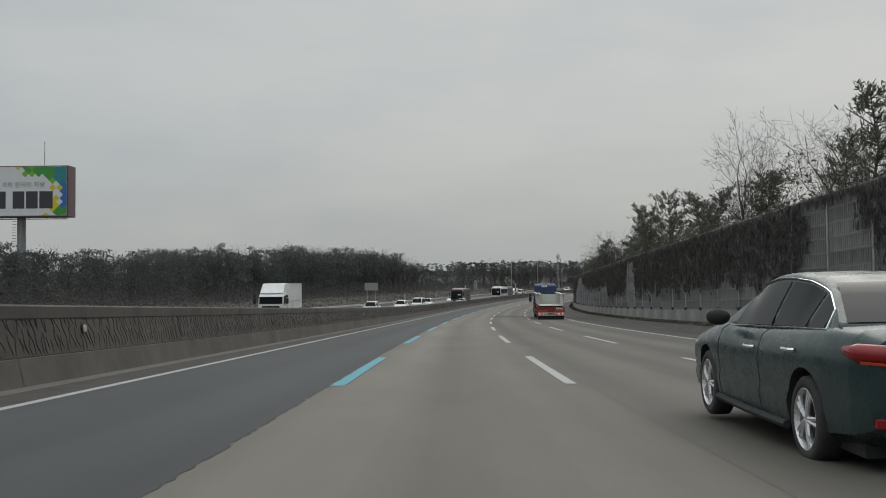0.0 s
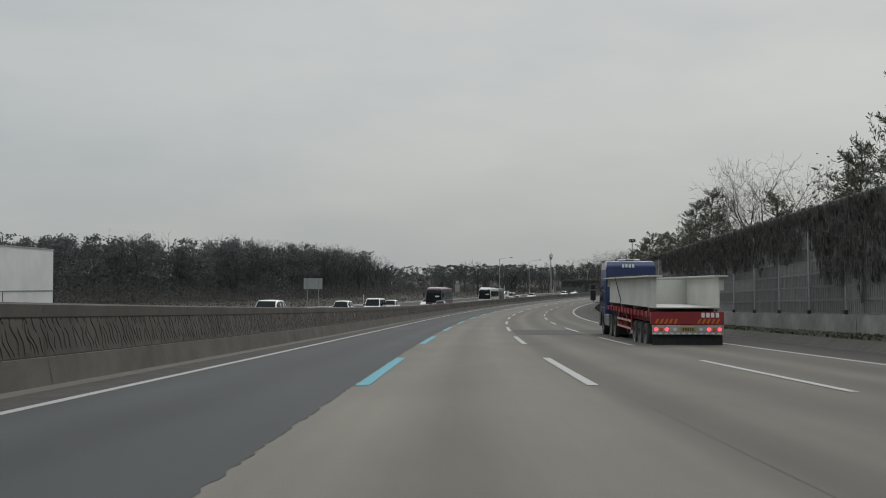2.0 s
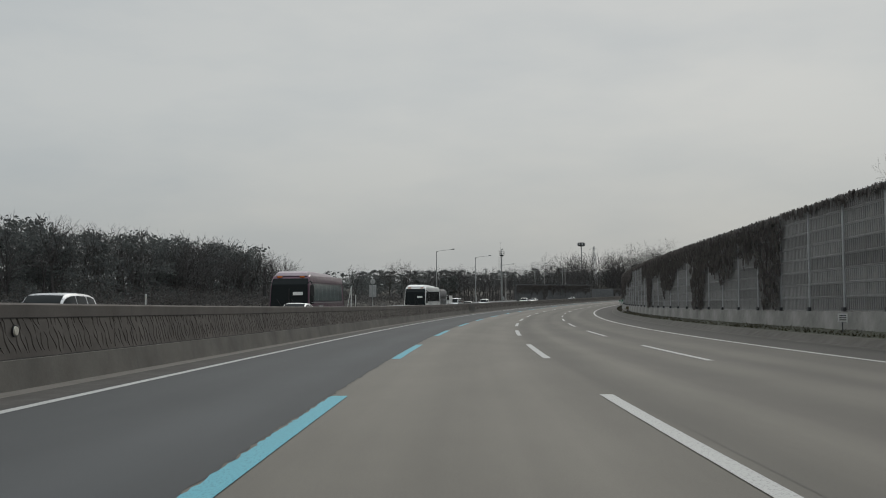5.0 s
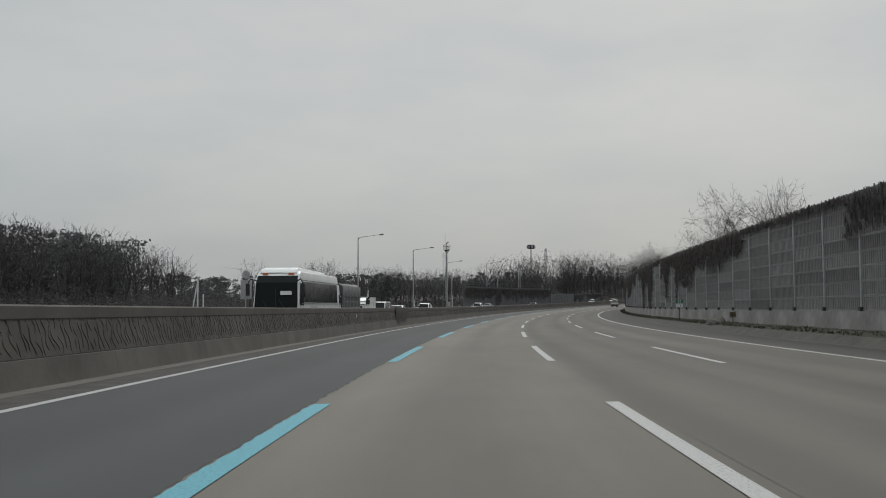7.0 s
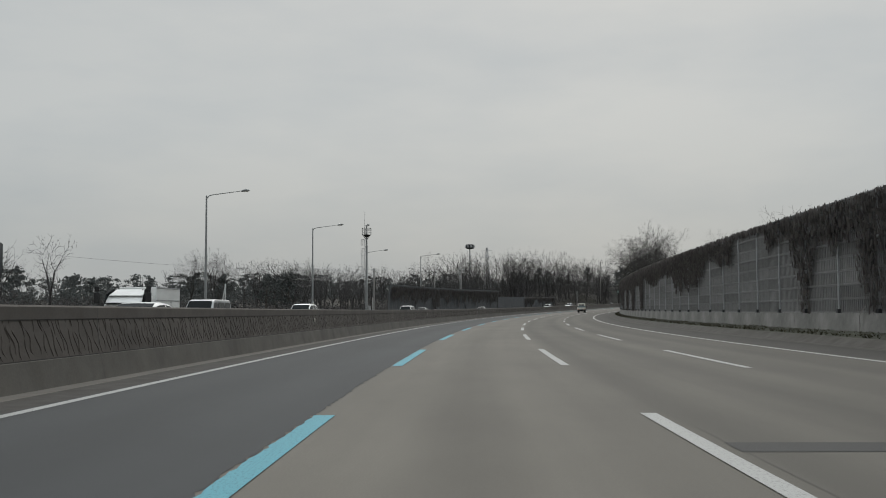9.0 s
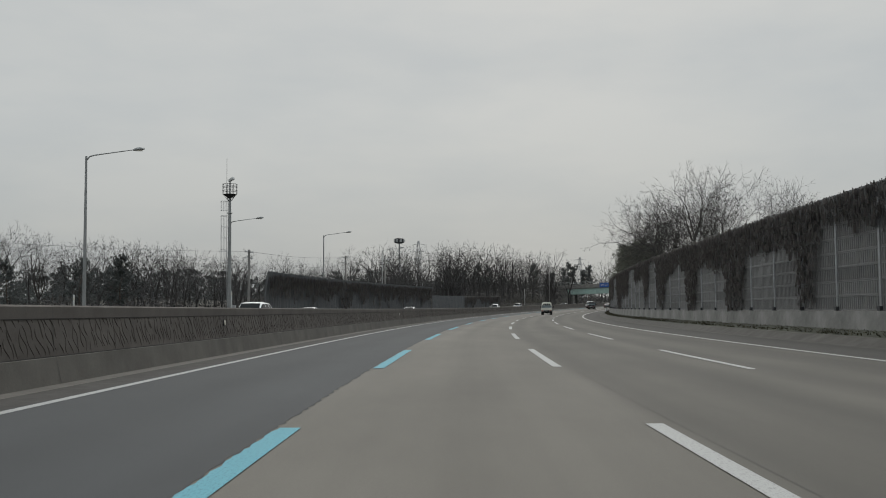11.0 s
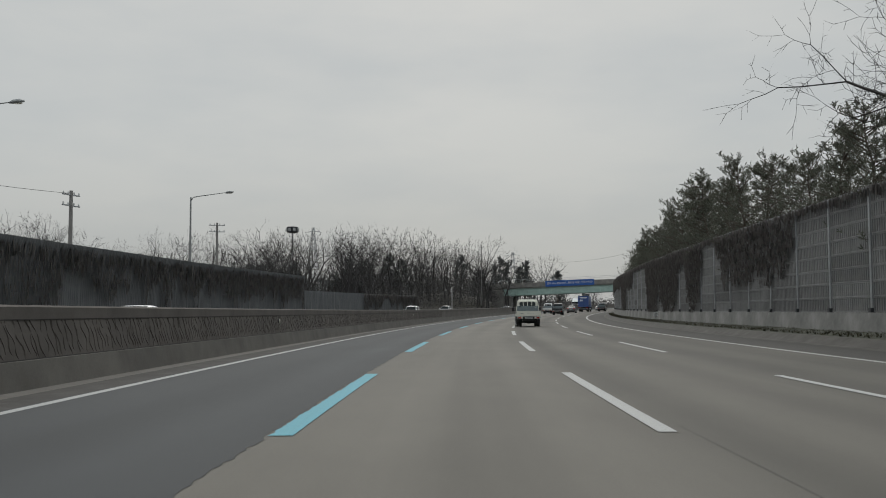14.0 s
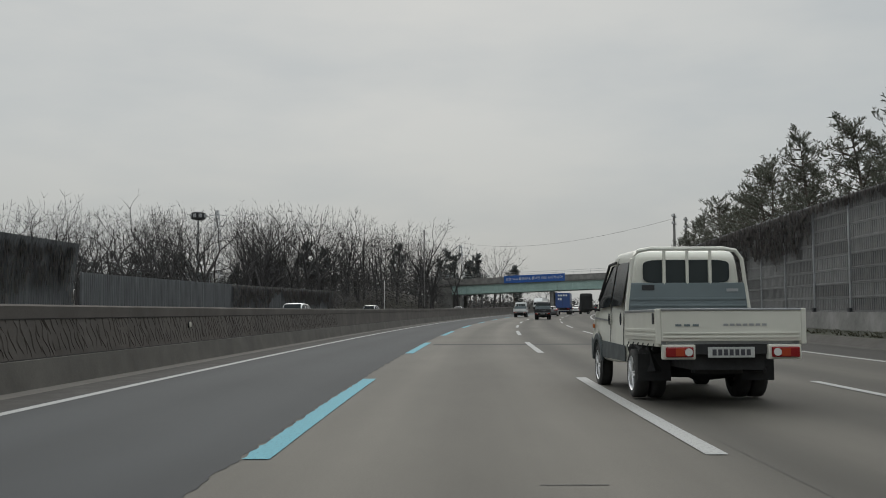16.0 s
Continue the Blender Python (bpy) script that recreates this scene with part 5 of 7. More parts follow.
# ---- footbridge over the motorway ----
M["girder"] = worn("green_girder_paint", (0.36, 0.49, 0.45), 0.75, 0.55, 0, 0.6, 20, 0.1)
M["banner"] = worn("banner_cloth", (0.03, 0.105, 0.36), 0.85, 0.8, 0, 1.0, 20, 0.1)
br = thing("overbridge", stand(733, -10.0, 0, 0) @ Matrix.Rotation(radians(-1.7), 4, "Y"), "green steel girder overbridge with a pale concrete parapet", "bridge")
part("deck", box_bm(-28, 45, 0.0, 8.0, 6.85, 7.25, 0.04), M["concrete"], br)
for y in (0.25, 3.9, 7.6):
    g_ = part("girder", box_bm(-19.6, 26, y - 0.02, y + 0.02, 4.85, 6.85), M["girder"], br, "pale green steel girder")
    for z in (4.83, 6.78):
        part("flange", box_bm(-19.6, 26, y - 0.22, y + 0.22, z, z + 0.05), M["girder"], g_)
    if y < 1:
        for i in range(13):
            part("stiffener", box_bm(-19.2 + i * 3.6, -19.12 + i * 3.6, y - 0.2, y - 0.025, 4.885, 6.775), M["girder"], g_)
for y in (0.0, 7.8):
    part("parapet", box_bm(-28, 45, y - 0.12, y + 0.14, 7.1, 8.45, 0.03), M["concrete"], br)
rail = part("railing", tube(bmesh.new(), [(-28, 0, 9.5), (45, 0, 9.5)], 0.035, 6), M["galv"], br, "steel railing")
part("rail", tube(bmesh.new(), [(-28, 0, 9.05), (45, 0, 9.05)], 0.03, 6), M["galv"], rail)
for i in range(37):
    part("baluster", tube(bmesh.new(), [(-28 + 2 * i, 0, 8.4), (-28 + 2 * i, 0, 9.5)], 0.03, 5), M["galv"], rail)
for x, y in ((-17.5, 1.0), (-17.5, 6.5), (4.6, 1.0), (4.6, 6.5), (23.2, 1), (23.2, 6.5)):
    part("pier", tube(bmesh.new(), [(x, y, -1), (x, y, 4.6)], 0.5, 14), M["concrete"], br)
part("abutment", box_bm(-23, -19.4, -0.6, 8.6, -1, 6.6, 0.1), M["concrete"], br)
part("abutment", box_bm(26, 40, -0.6, 8.6, -1, 6.6, 0.1), M["concrete"], br)
bn = part("banner", box_bm(-6.5, 8.0, -0.20, -0.17, 7.0, 8.75, 0.005), M["banner"], br, "blue cloth banner with white words")
words("banner_words", "전방 5km 졸음쉼터, 졸리면 제발 쉬어가세요!", 0.74, Matrix.Translation((0.75, -0.205, 7.88)), M["sign_white"], bn)

# guard rail at the far edge of the oncoming carriageway
grail = structure("guard_rail", sweep("guard_rail", [(-25.0, 0.42), (-24.96, 0.5), (-25.0, 0.58), (-24.96, 0.68), (-25.0, 0.74), (-25.03, 0.74), (-25.03, 0.42)], 60, 447, 4.0), M["galv"],
                  "galvanised guard rail beyond the oncoming carriageway", "guard rail")
for s in range(60, 448, 8):
    part("post", sweep("post", [(-25.06, -0.3), (-25.06, 0.8), (-25.18, 0.8), (-25.18, -0.3)], s, s + 0.12, 1.0, closed=True), M["galv"], grail)


# ---- vehicles ----
def paint_mat(name, c, metal=0.35, rough=0.32, coat=0.6):
    m = Nodes(name, rough, metal)
    dirt = m.ramp(m.noise(1.2, 4, 0.5), [(0.3, 0.88), (0.7, 1.02)])
    m.colour(m.mix(1.0, c, dirt, "MULTIPLY"))
    m.b.inputs["Coat Weight"].default_value = coat
    m.b.inputs["Coat Roughness"].default_value = 0.12
    m.rough(m.ramp(m.noise(5.0, 4, 0.6, off=2.0), [(0.3, rough - 0.08), (0.7, rough + 0.12)]))
    return m.mat


def plain(name, c, rough=0.4, metal=0.0, emit=0.0, spec=0.5):
    m = Nodes(name, rough, metal, spec)
    m.colour(c)
    if emit:
        m.b.inputs["Emission Color"].default_value = (*c, 1)
        m.b.inputs["Emission Strength"].default_value = emit
    return m.mat


P = {"teal": paint_mat("dark_teal_paint", (0.030, 0.052, 0.052), 0.12, 0.26, 0.12), "cream": paint_mat("cream_truck_paint", (0.66, 0.65, 0.575), 0.0, 0.42, 0.3),
     "white": paint_mat("white_paint", (0.70, 0.71, 0.70), 0.0, 0.38, 0.4), "silver": paint_mat("silver_paint", (0.42, 0.43, 0.44), 0.6, 0.32, 0.5),
     "black": paint_mat("black_paint", (0.025, 0.026, 0.03), 0.3, 0.3, 0.6), "grey": paint_mat("grey_paint", (0.13, 0.135, 0.14), 0.5, 0.32, 0.5),
     "navy": paint_mat("navy_truck_paint", (0.018, 0.035, 0.115), 0.2, 0.34, 0.5), "maroon": paint_mat("maroon_bus_paint", (0.085, 0.028, 0.055), 0.2, 0.36, 0.5),
     "red": paint_mat("red_frame_paint", (0.26, 0.022, 0.028), 0.0, 0.5, 0.1), "box_blue": paint_mat("blue_box_paint", (0.03, 0.07, 0.22), 0.0, 0.45, 0.2),
     "slate": paint_mat("grey_blue_board", (0.15, 0.185, 0.195), 0.0, 0.5, 0.1), "mauve": paint_mat("mauve_bus_roof", (0.25, 0.20, 0.23), 0.1, 0.4, 0.4)}
M["glass"] = plain("tinted_glass", (0.014, 0.017, 0.018), 0.08, 0.0, 0.0, 0.05)
P["teal"].node_tree.nodes["Principled BSDF"].inputs["Specular IOR Level"].default_value = 0.22
P["cladding"] = paint_mat("dark_lower_cladding", (0.050, 0.062, 0.065), 0.0, 0.55, 0.05)
M["glass_cab"] = plain("cab_glass", (0.045, 0.052, 0.053), 0.07, 0.0, 0.0, 0.4)
M["glass_pale"] = plain("bus_glass", (0.10, 0.125, 0.125), 0.08)
M["chrome"] = plain("chrome", (0.75, 0.75, 0.76), 0.15, 1.0)
M["alloy"] = worn("alloy_rim", (0.72, 0.72, 0.73), 0.85, 0.34, 0.6, 6, 60, 0.05)
M["steel_rim"] = worn("steel_rim", (0.20, 0.20, 0.20), 0.6, 0.55, 0.3, 4, 40, 0.1)
M["tyre"] = worn("tyre_rubber", (0.042, 0.041, 0.040), 0.7, 0.85, 0, 5, 50, 0.2)
M["under"] = worn("underbody", (0.035, 0.035, 0.036), 0.7, 0.8, 0, 3, 30, 0.1)
M["tail_red"] = plain("tail_lamp_red", (0.24, 0.012, 0.013), 0.14)
M["tail_lit"] = plain("tail_lamp_lit", (1.0, 0.06, 0.08), 0.25, 0, 2.2)
M["tail_orange"] = plain("tail_lamp_orange", (0.36, 0.05, 0.02), 0.16)
M["amber"] = plain("amber_lamp", (0.50, 0.13, 0.03), 0.2)
M["lamp_white"] = plain("lamp_white", (0.62, 0.62, 0.60), 0.15)
M["plate"] = worn("number_plate", (0.50, 0.51, 0.49), 0.85, 0.5, 0, 8, 60, 0.05)
M["plate_yellow"] = worn("number_plate_yellow", (0.45, 0.30, 0.03), 0.85, 0.5, 0, 8, 60, 0.05)
M["girder_pale"] = worn("pale_girder_steel", (0.56, 0.56, 0.52), 0.78, 0.7, 0, 0.7, 25, 0.15)
M["timber"] = worn("timber_baulk", (0.16, 0.12, 0.085), 0.6, 0.85, 0, 2, 20, 0.3)
M["tarp"] = worn("black_tarpaulin", (0.035, 0.037, 0.040), 0.7, 0.55, 0, 1.2, 14, 0.5)
M["chevron"] = worn("hazard_orange", (0.62, 0.17, 0.02), 0.8, 0.5, 0, 4, 40, 0.05)

wheel_meshes = {}


def lathe(profile, segs, axis_x=True):
    """A ring of (along axle, radius) turned about the axle."""
    verts, faces = [], []
    k = len(profile)
    for i in range(segs):
        a = 2 * math.pi * i / segs
        for x, r in profile:
            verts.append((x, r * math.cos(a), r * math.sin(a)))
    for i in range(segs):
        for j in range(k - 1):
            faces.append((i * k + j, i * k + j + 1, ((i + 1) % segs) * k + j + 1, ((i + 1) % segs) * k + j))
    return verts, faces


def wheel(parent, x, y, r, w, style="alloy", name="wheel"):
    """A wheel whose outer face looks to +x or -x, by the sign of x."""
    key = (round(r, 3), round(w, 3), style)
    if key not in wheel_meshes:
        h = w / 2
        ri = r * (0.72 if style == "alloy" else 0.60)
        v, f = lathe([(-h, ri * 0.95), (-h * 0.98, r * 0.90), (-h * 0.8, r * 0.985), (-h * 0.3, r), (h * 0.3, r), (h * 0.8, r * 0.985), (h * 0.98, r * 0.90), (h, ri), (h * 0.7, ri * 0.96), (-h * 0.5, ri * 0.96)], 32)
        ty = flat_mesh("tyre", v, f)
        ty.materials.append(M["tyre"])
        ty.polygons.foreach_set("use_smooth", [True] * len(ty.polygons))
        bm = bmesh.new()
        if style == "alloy":
            for k in range(5):
                for o in (-0.13, 0.13):
                    a = 2 * math.pi * k / 5
                    d0 = Vector((0, math.cos(a + o * 2.2), math.sin(a + o * 2.2)))
                    d1 = Vector((0, math.cos(a + o), math.sin(a + o)))
                    tube(bm, [Vector((h * 0.78, 0, 0)) + d0 * r * 0.08, Vector((h * 0.85, 0, 0)) + d1 * ri * 0.55, Vector((h * 0.72, 0, 0)) + d1 * ri * 0.96], [r * 0.055, r * 0.048, r * 0.06], 6)
            tube(bm, [(h * 0.6, 0, 0), (h * 0.9, 0, 0)], r * 0.13, 12)
        else:
            tube(bm, [(-h * 0.2, 0, 0), (h * 0.28, 0, 0)], ri * 0.93, 24)
            tube(bm, [(h * 0.28, 0, 0), (h * 0.75, 0, 0)], [ri * 0.42, ri * 0.34], 16)
            for k in range(10):
                a = 2 * math.pi * k / 10
                tube(bm, [(h * 0.25, ri * 0.62 * math.cos(a), ri * 0.62 * math.sin(a)), (h * 0.42, ri * 0.62 * math.cos(a), ri * 0.62 * math.sin(a))], ri * 0.07, 6)
        lip_v, lip_f = lathe([(h * 0.95, ri), (h * 0.99, ri * 0.97), (h * 0.6, ri * 0.9), (-h * 0.2, ri * 0.88)], 32)
        b = [bm.verts.new(p) for p in lip_v]
        for q in lip_f:
            bm.faces.new([b[i] for i in q])
        rm = bpy.data.meshes.new("rim")
        bm.to_mesh(rm)
        rm.materials.append(M["alloy"] if style == "alloy" else M["steel_rim"])
        dv, df = lathe([(-h * 0.1, 0.001), (-h * 0.1, ri * 0.97)], 24)
        dk = flat_mesh("brake_disc", dv, df)
        dk.materials.append(M["under"])
        wheel_meshes[key] = (dk, ty, rm)
    dk, ty, rm = wheel_meshes[key]
    hub = new(name, dk)
    hub.parent = parent
    hub.matrix_local = Matrix.Translation((x, y, r)) @ (Matrix.Identity(4) if x > 0 else Matrix.Rotation(math.pi, 4, "Z"))
    for n, me in (("tyre", ty), ("rim", rm)):
        o = new(n, me)
        o.parent = hub
    return hub


def prism(profile, wfun, bevel=0.04, segs=2):
    """A side outline of (y, z) given width by a function of height and length, with rounded edges."""
    bm = bmesh.new()
    L = [bm.verts.new((-wfun(y, z), y, z)) for y, z in profile]
    Rr = [bm.verts.new((wfun(y, z), y, z)) for y, z in profile]
    n = len(profile)
    for i in range(n):
        j = (i + 1) % n
        bm.faces.new((L[i], L[j], Rr[j], Rr[i]))
    bm.faces.new(L[::-1])
    bm.faces.new(Rr)
    bmesh.ops.recalc_face_normals(bm, faces=bm.faces)
    if bevel:
        bmesh.ops.bevel(bm, geom=bm.edges[:], offset=bevel, segments=segs, affect="EDGES", profile=0.55, clamp_overlap=True)
    return bm


def side_sheet(pts, wfun, side, off=0.006, thick=0.004):
    """A flat sheet on the flank: outline (y, z), laid just outside the body."""
    bm = bmesh.new()
    vs = [bm.verts.new((side * (wfun(y, z) + off), y, z)) for y, z in pts]
    f = bm.faces.new(vs)
    r = bmesh.ops.extrude_face_region(bm, geom=[f])
    for v in r["geom"]:
        if isinstance(v, bmesh.types.BMVert):
            v.co.x += side * thick
    bmesh.ops.recalc_face_normals(bm, faces=bm.faces)
    return bm


def bars(parent, material, y, x0, x1, z0, z1, n, name="bar"):
    """Plain bars in place of lettering on a plate that faces backwards."""
    w = (x1 - x0) / n
    for i in range(n):
        part(name, box_bm(x0 + (i + 0.15) * w, x0 + (i + 0.85) * w, y - 0.003, y, z0, z1), material, parent)


def lerp_table(tab, y, col):
    ys = [t[0] for t in tab]
    return float(np.interp(y, ys, [t[col] for t in tab]))


def loft_rings(rings, caps=True):
    verts, faces = [], []
    k = len(rings[0])
    for r in rings:
        verts.extend(r)
    for i in range(len(rings) - 1):
        for j in range(k):
            a, b = i * k + j, i * k + (j + 1) % k
            faces.append((a, b, b + k, a + k))
    if caps:
        faces.append(tuple(range(k - 1, -1, -1)))
        faces.append(tuple((len(rings) - 1) * k + j for j in range(k)))
    return flat_mesh("loft", verts, faces)


SEDAN = dict(L=4.85, W=1.86, wb=2.80, r=0.335, style="alloy",
             low=[(-0.50, 0.46, 0.80, 0.76), (-0.488, 0.32, 0.99, 0.88), (-0.45, 0.25, 1.055, 0.945), (-0.36, 0.20, 1.06, 0.985), (-0.22, 0.19, 1.02, 1.0), (-0.05, 0.185, 0.985, 1.0), (0.12, 0.185, 0.965, 1.0),
                  (0.22, 0.19, 0.97, 1.0), (0.32, 0.19, 0.91, 0.99), (0.42, 0.20, 0.83, 0.945), (0.475, 0.23, 0.73, 0.86), (0.5, 0.36, 0.60, 0.74)],
             roof=[(-0.385, 1.04), (-0.33, 1.17), (-0.25, 1.345), (-0.16, 1.44), (-0.06, 1.475), (0.03, 1.465), (0.085, 1.42), (0.15, 1.25), (0.235, 0.985)], gw=(0.86, 0.60),
             windows=((-0.315, -0.245), (-0.23, -0.075), (-0.06, 0.155)), rear=(-0.365, -0.22), front=(0.075, 0.215))
SUV = dict(L=4.6, W=1.86, wb=2.70, r=0.35, style="alloy",
           low=[(-0.50, 0.50, 0.95, 0.82), (-0.485, 0.38, 1.08, 0.92), (-0.44, 0.30, 1.10, 0.97), (-0.25, 0.26, 1.08, 1.0), (0.0, 0.25, 1.05, 1.0), (0.2, 0.25, 1.06, 1.0), (0.33, 0.26, 1.02, 0.985), (0.43, 0.28, 0.96, 0.94), (0.48, 0.34, 0.86, 0.86), (0.5, 0.45, 0.72, 0.76)],
           roof=[(-0.485, 1.09), (-0.465, 1.30), (-0.43, 1.58), (-0.33, 1.68), (-0.12, 1.72), (0.02, 1.70), (0.09, 1.62), (0.16, 1.35), (0.22, 1.06)], gw=(0.87, 0.66),
           windows=((-0.40, -0.27), (-0.25, -0.08), (-0.065, 0.14)), rear=(-0.475, -0.425), front=(0.08, 0.205))


body_meshes = {}


def cut_arches(me, paint, spec):
    """Takes the wheel arches out of a body shell and gives the shell smooth shading."""
    me.materials.append(paint)
    bm = bmesh.new()
    for y in (-spec["wb"] / 2, spec["wb"] / 2):
        for side in (-1, 1):
            bmesh.ops.create_cone(bm, cap_ends=True, segments=36, radius1=spec["r"] + 0.05, radius2=spec["r"] + 0.05, depth=0.5,
                                  matrix=Matrix.Translation((side * spec["W"] * 0.5, y, spec["r"] + 0.012)) @ Matrix.Rotation(math.pi / 2, 4, "Y"))
    cm = bpy.data.meshes.new("cutter")
    bm.to_mesh(cm)
    bm.free()
    cm.materials.append(M["under"])
    shell, tool = bpy.data.objects.new("shell", me), bpy.data.objects.new("cutter", cm)
    for o in (shell, tool):
        scene.collection.objects.link(o)
    mod = shell.modifiers.new("arches", "BOOLEAN")
    mod.operation, mod.solver, mod.material_mode, mod.object = "DIFFERENCE", "EXACT", "TRANSFER", tool
    out = bpy.data.meshes.new_from_object(shell.evaluated_get(bpy.context.evaluated_depsgraph_get()))
    out.name = "body"
    for o in (shell, tool):
        bpy.data.objects.remove(o)
    out.polygons.foreach_set("use_smooth", [len(p.vertices) <= 4 or True for p in out.polygons])
    out.set_sharp_from_angle(angle=radians(38))
    return out


def car(m, spec, paint, label, group="", lit=False, chrome=False):
    ob = thing("sedan" if spec is SEDAN else "suv", m, label, "car", group)
    L, W = spec["L"], spec["W"] / 2
    low, roof, (gb, gt) = spec["low"], spec["roof"], spec["gw"]
    rings = []
    ys = sorted(set([t[0] for t in low] + list(np.linspace(-0.49, 0.49, 23))))
    for y in ys:
        zb, zt, w = (lerp_table(low, y, c) for c in (1, 2, 3))
        w *= W
        h = zt - zb
        half = [(0, zb), (w * 0.80, zb), (w * 0.955, zb + 0.10 * h), (w * 0.985, zb + 0.30 * h), (w * 0.975, zb + 0.42 * h), (w * 1.0, zb + 0.66 * h), (w * 0.985, zb + 0.80 * h), (w * 0.94, zb + 0.93 * h), (w * 0.85, zt), (0, zt + 0.035)]
        rings.append([Vector((x, y * L, z)) for x, z in half] + [Vector((-x, y * L, z)) for x, z in half[-2:0:-1]])
    key = (spec["L"], paint.name)
    if key not in body_meshes:
        body_meshes[key] = cut_arches(loft_rings(rings), paint, spec)
    part("body", body_meshes[key], paint, ob)

    def cabin(y, v, side, off=0.0):
        zb = lerp_table(low, y, 2) - 0.03
        zr = max(lerp_table(roof, y, 1), zb + 0.02)
        t = min((zr - zb) / 0.4, 1.0)
        wt = W * (gb + (gt - gb) * t)
        x = W * gb + (wt - W * gb) * v ** 1.15 + off
        return Vector((side * x, y * L, zb + (zr - 0.035 * t - zb) * v))

    y0, y1 = roof[0][0], roof[-1][0]
    rings = []
    for y in np.linspace(y0, y1, 25):
        pts = [cabin(y, v, 1) for v in (0, 0.3, 0.6, 0.88, 1.0)]
        zr = max(lerp_table(roof, y, 1), pts[0].z + 0.02)
        half = pts + [Vector((pts[-1].x * 0.8, y * L, zr - 0.008)), Vector((0, y * L, zr + 0.004))]
        rings.append(half + [Vector((-p.x, p.y, p.z)) for p in half[-2::-1]])
    part("cabin", loft_rings(rings), paint, ob, smooth=True)

    def sheet(pts_grid, name, material):
        k = len(pts_grid[0])
        verts = [p for r in pts_grid for p in r]
        faces = [(i * k + j, i * k + j + 1, (i + 1) * k + j + 1, (i + 1) * k + j) for i in range(len(pts_grid) - 1) for j in range(k - 1)]
        return part(name, flat_mesh(name, verts, faces), material, ob, smooth=True)

    for side in (-1, 1):
        for n, (a, b) in enumerate(spec["windows"]):
            grid = []
            for u in np.linspace(0, 1, 7):
                y = a + (b - a) * u
                top = 0.90
                grid.append([cabin(y, 0.10 + (top - 0.10) * v, side, 0.007) for v in (0, 0.35, 0.7, 1)])
            sheet(grid, "window", M["glass"])
        if chrome:
            ya, yb = spec["windows"][0][0] - 0.02, spec["windows"][-1][1] + 0.03
            part("trim", tube(bmesh.new(), [cabin(y, 0.07, side, 0.016) for y in np.linspace(ya, yb, 12)], 0.008, 5), M["chrome"], ob, "chrome window trim")
            part("trim", tube(bmesh.new(), [cabin(ya, 0.07, side, 0.016), *[cabin(y, 0.95, side, 0.008) for y in np.linspace(ya + 0.02, yb - 0.07, 14)]], 0.008, 5), M["chrome"], ob)
        for y in (-0.02, -0.23) if spec is SEDAN else (0.0, -0.2):
            hb = bmesh.new()
            zz = lerp_table(low, y, 2) - 0.17
            tube(hb, [(side * (W * 0.985), y * L - 0.11, zz), (side * (W * 1.02), y * L - 0.08, zz), (side * (W * 1.02), y * L + 0.08, zz), (side * (W * 0.985), y * L + 0.11, zz)], 0.016, 6)
            part("handle", hb, M["chrome"] if chrome else paint, ob)
        for y in (spec["windows"][2][0] - 0.008, 0.19):
            gap = bmesh.new()
            zb, zt, ww = (lerp_table(low, y, c) for c in (1, 2, 3))
            tube(gap, [(side * W * ww * (fx + 0.0005), y * L, zb + fz * (zt - zb)) for fx, fz in ((0.955, 0.10), (0.985, 0.30), (0.975, 0.42), (1.0, 0.66), (0.985, 0.80), (0.94, 0.93), (0.86, 0.995))], 0.004, 4)
            part("door_gap", gap, M["under"], ob)
        part("sill", tube(bmesh.new(), [(side * W * 0.97, -spec["wb"] / 2 + 0.4, 0.24), (side * W * 0.985, 0, 0.235), (side * W * 0.97, spec["wb"] / 2 - 0.4, 0.24)], 0.035, 6), M["under"], ob)
        mir = bmesh.new()
        bmesh.ops.create_uvsphere(mir, u_segments=14, v_segments=8, radius=0.12)
        bmesh.ops.scale(mir, vec=(1.0, 0.62, 0.68), verts=mir.verts)
        bmesh.ops.translate(mir, vec=(side * (W + 0.05), 0.145 * L, 1.04 if spec is SEDAN else 1.16), verts=mir.verts)
        part("mirror", mir, M["black"] if chrome else paint, ob, smooth=True)
        for y in (-spec["wb"] / 2, spec["wb"] / 2):
            wheel(ob, side * (W * lerp_table(low, y / L, 3) - 0.125), y, spec["r"], 0.215, spec["style"])
        tl = bmesh.new()
        zt = lerp_table(low, -0.47, 2) - 0.13
        pts = [(side * W * 0.45, -0.500 * L + 0.02, zt - 0.02), (side * W * 0.74, -0.492 * L, zt), (side * W * 0.90, -0.468 * L, zt + 0.01), (side * W * 0.955, -0.442 * L, zt + 0.025)]
        tube(tl, pts, [0.05, 0.075, 0.072, 0.03], 10)
        lampo = part("tail_lamp", tl, M["tail_red"], ob, "red tail lamp", smooth=True)
        part("lamp_stripe", tube(bmesh.new(), [Vector(p) + Vector((side * 0.02, -0.07, -0.06)) for p in pts[:3]], 0.012, 5), M["tail_lit"] if lit else M["tail_orange"], lampo)
        hl = bmesh.new()
        zt = lerp_table(low, 0.45, 2) - 0.11
        tube(hl, [(side * W * 0.45, 0.487 * L, zt - 0.05), (side * W * 0.72, 0.462 * L, zt), (side * W * 0.90, 0.41 * L, zt + 0.05)], [0.05, 0.075, 0.04], 8)
        part("headlamp", hl, M["lamp_white"], ob, "clear headlamp", smooth=True)
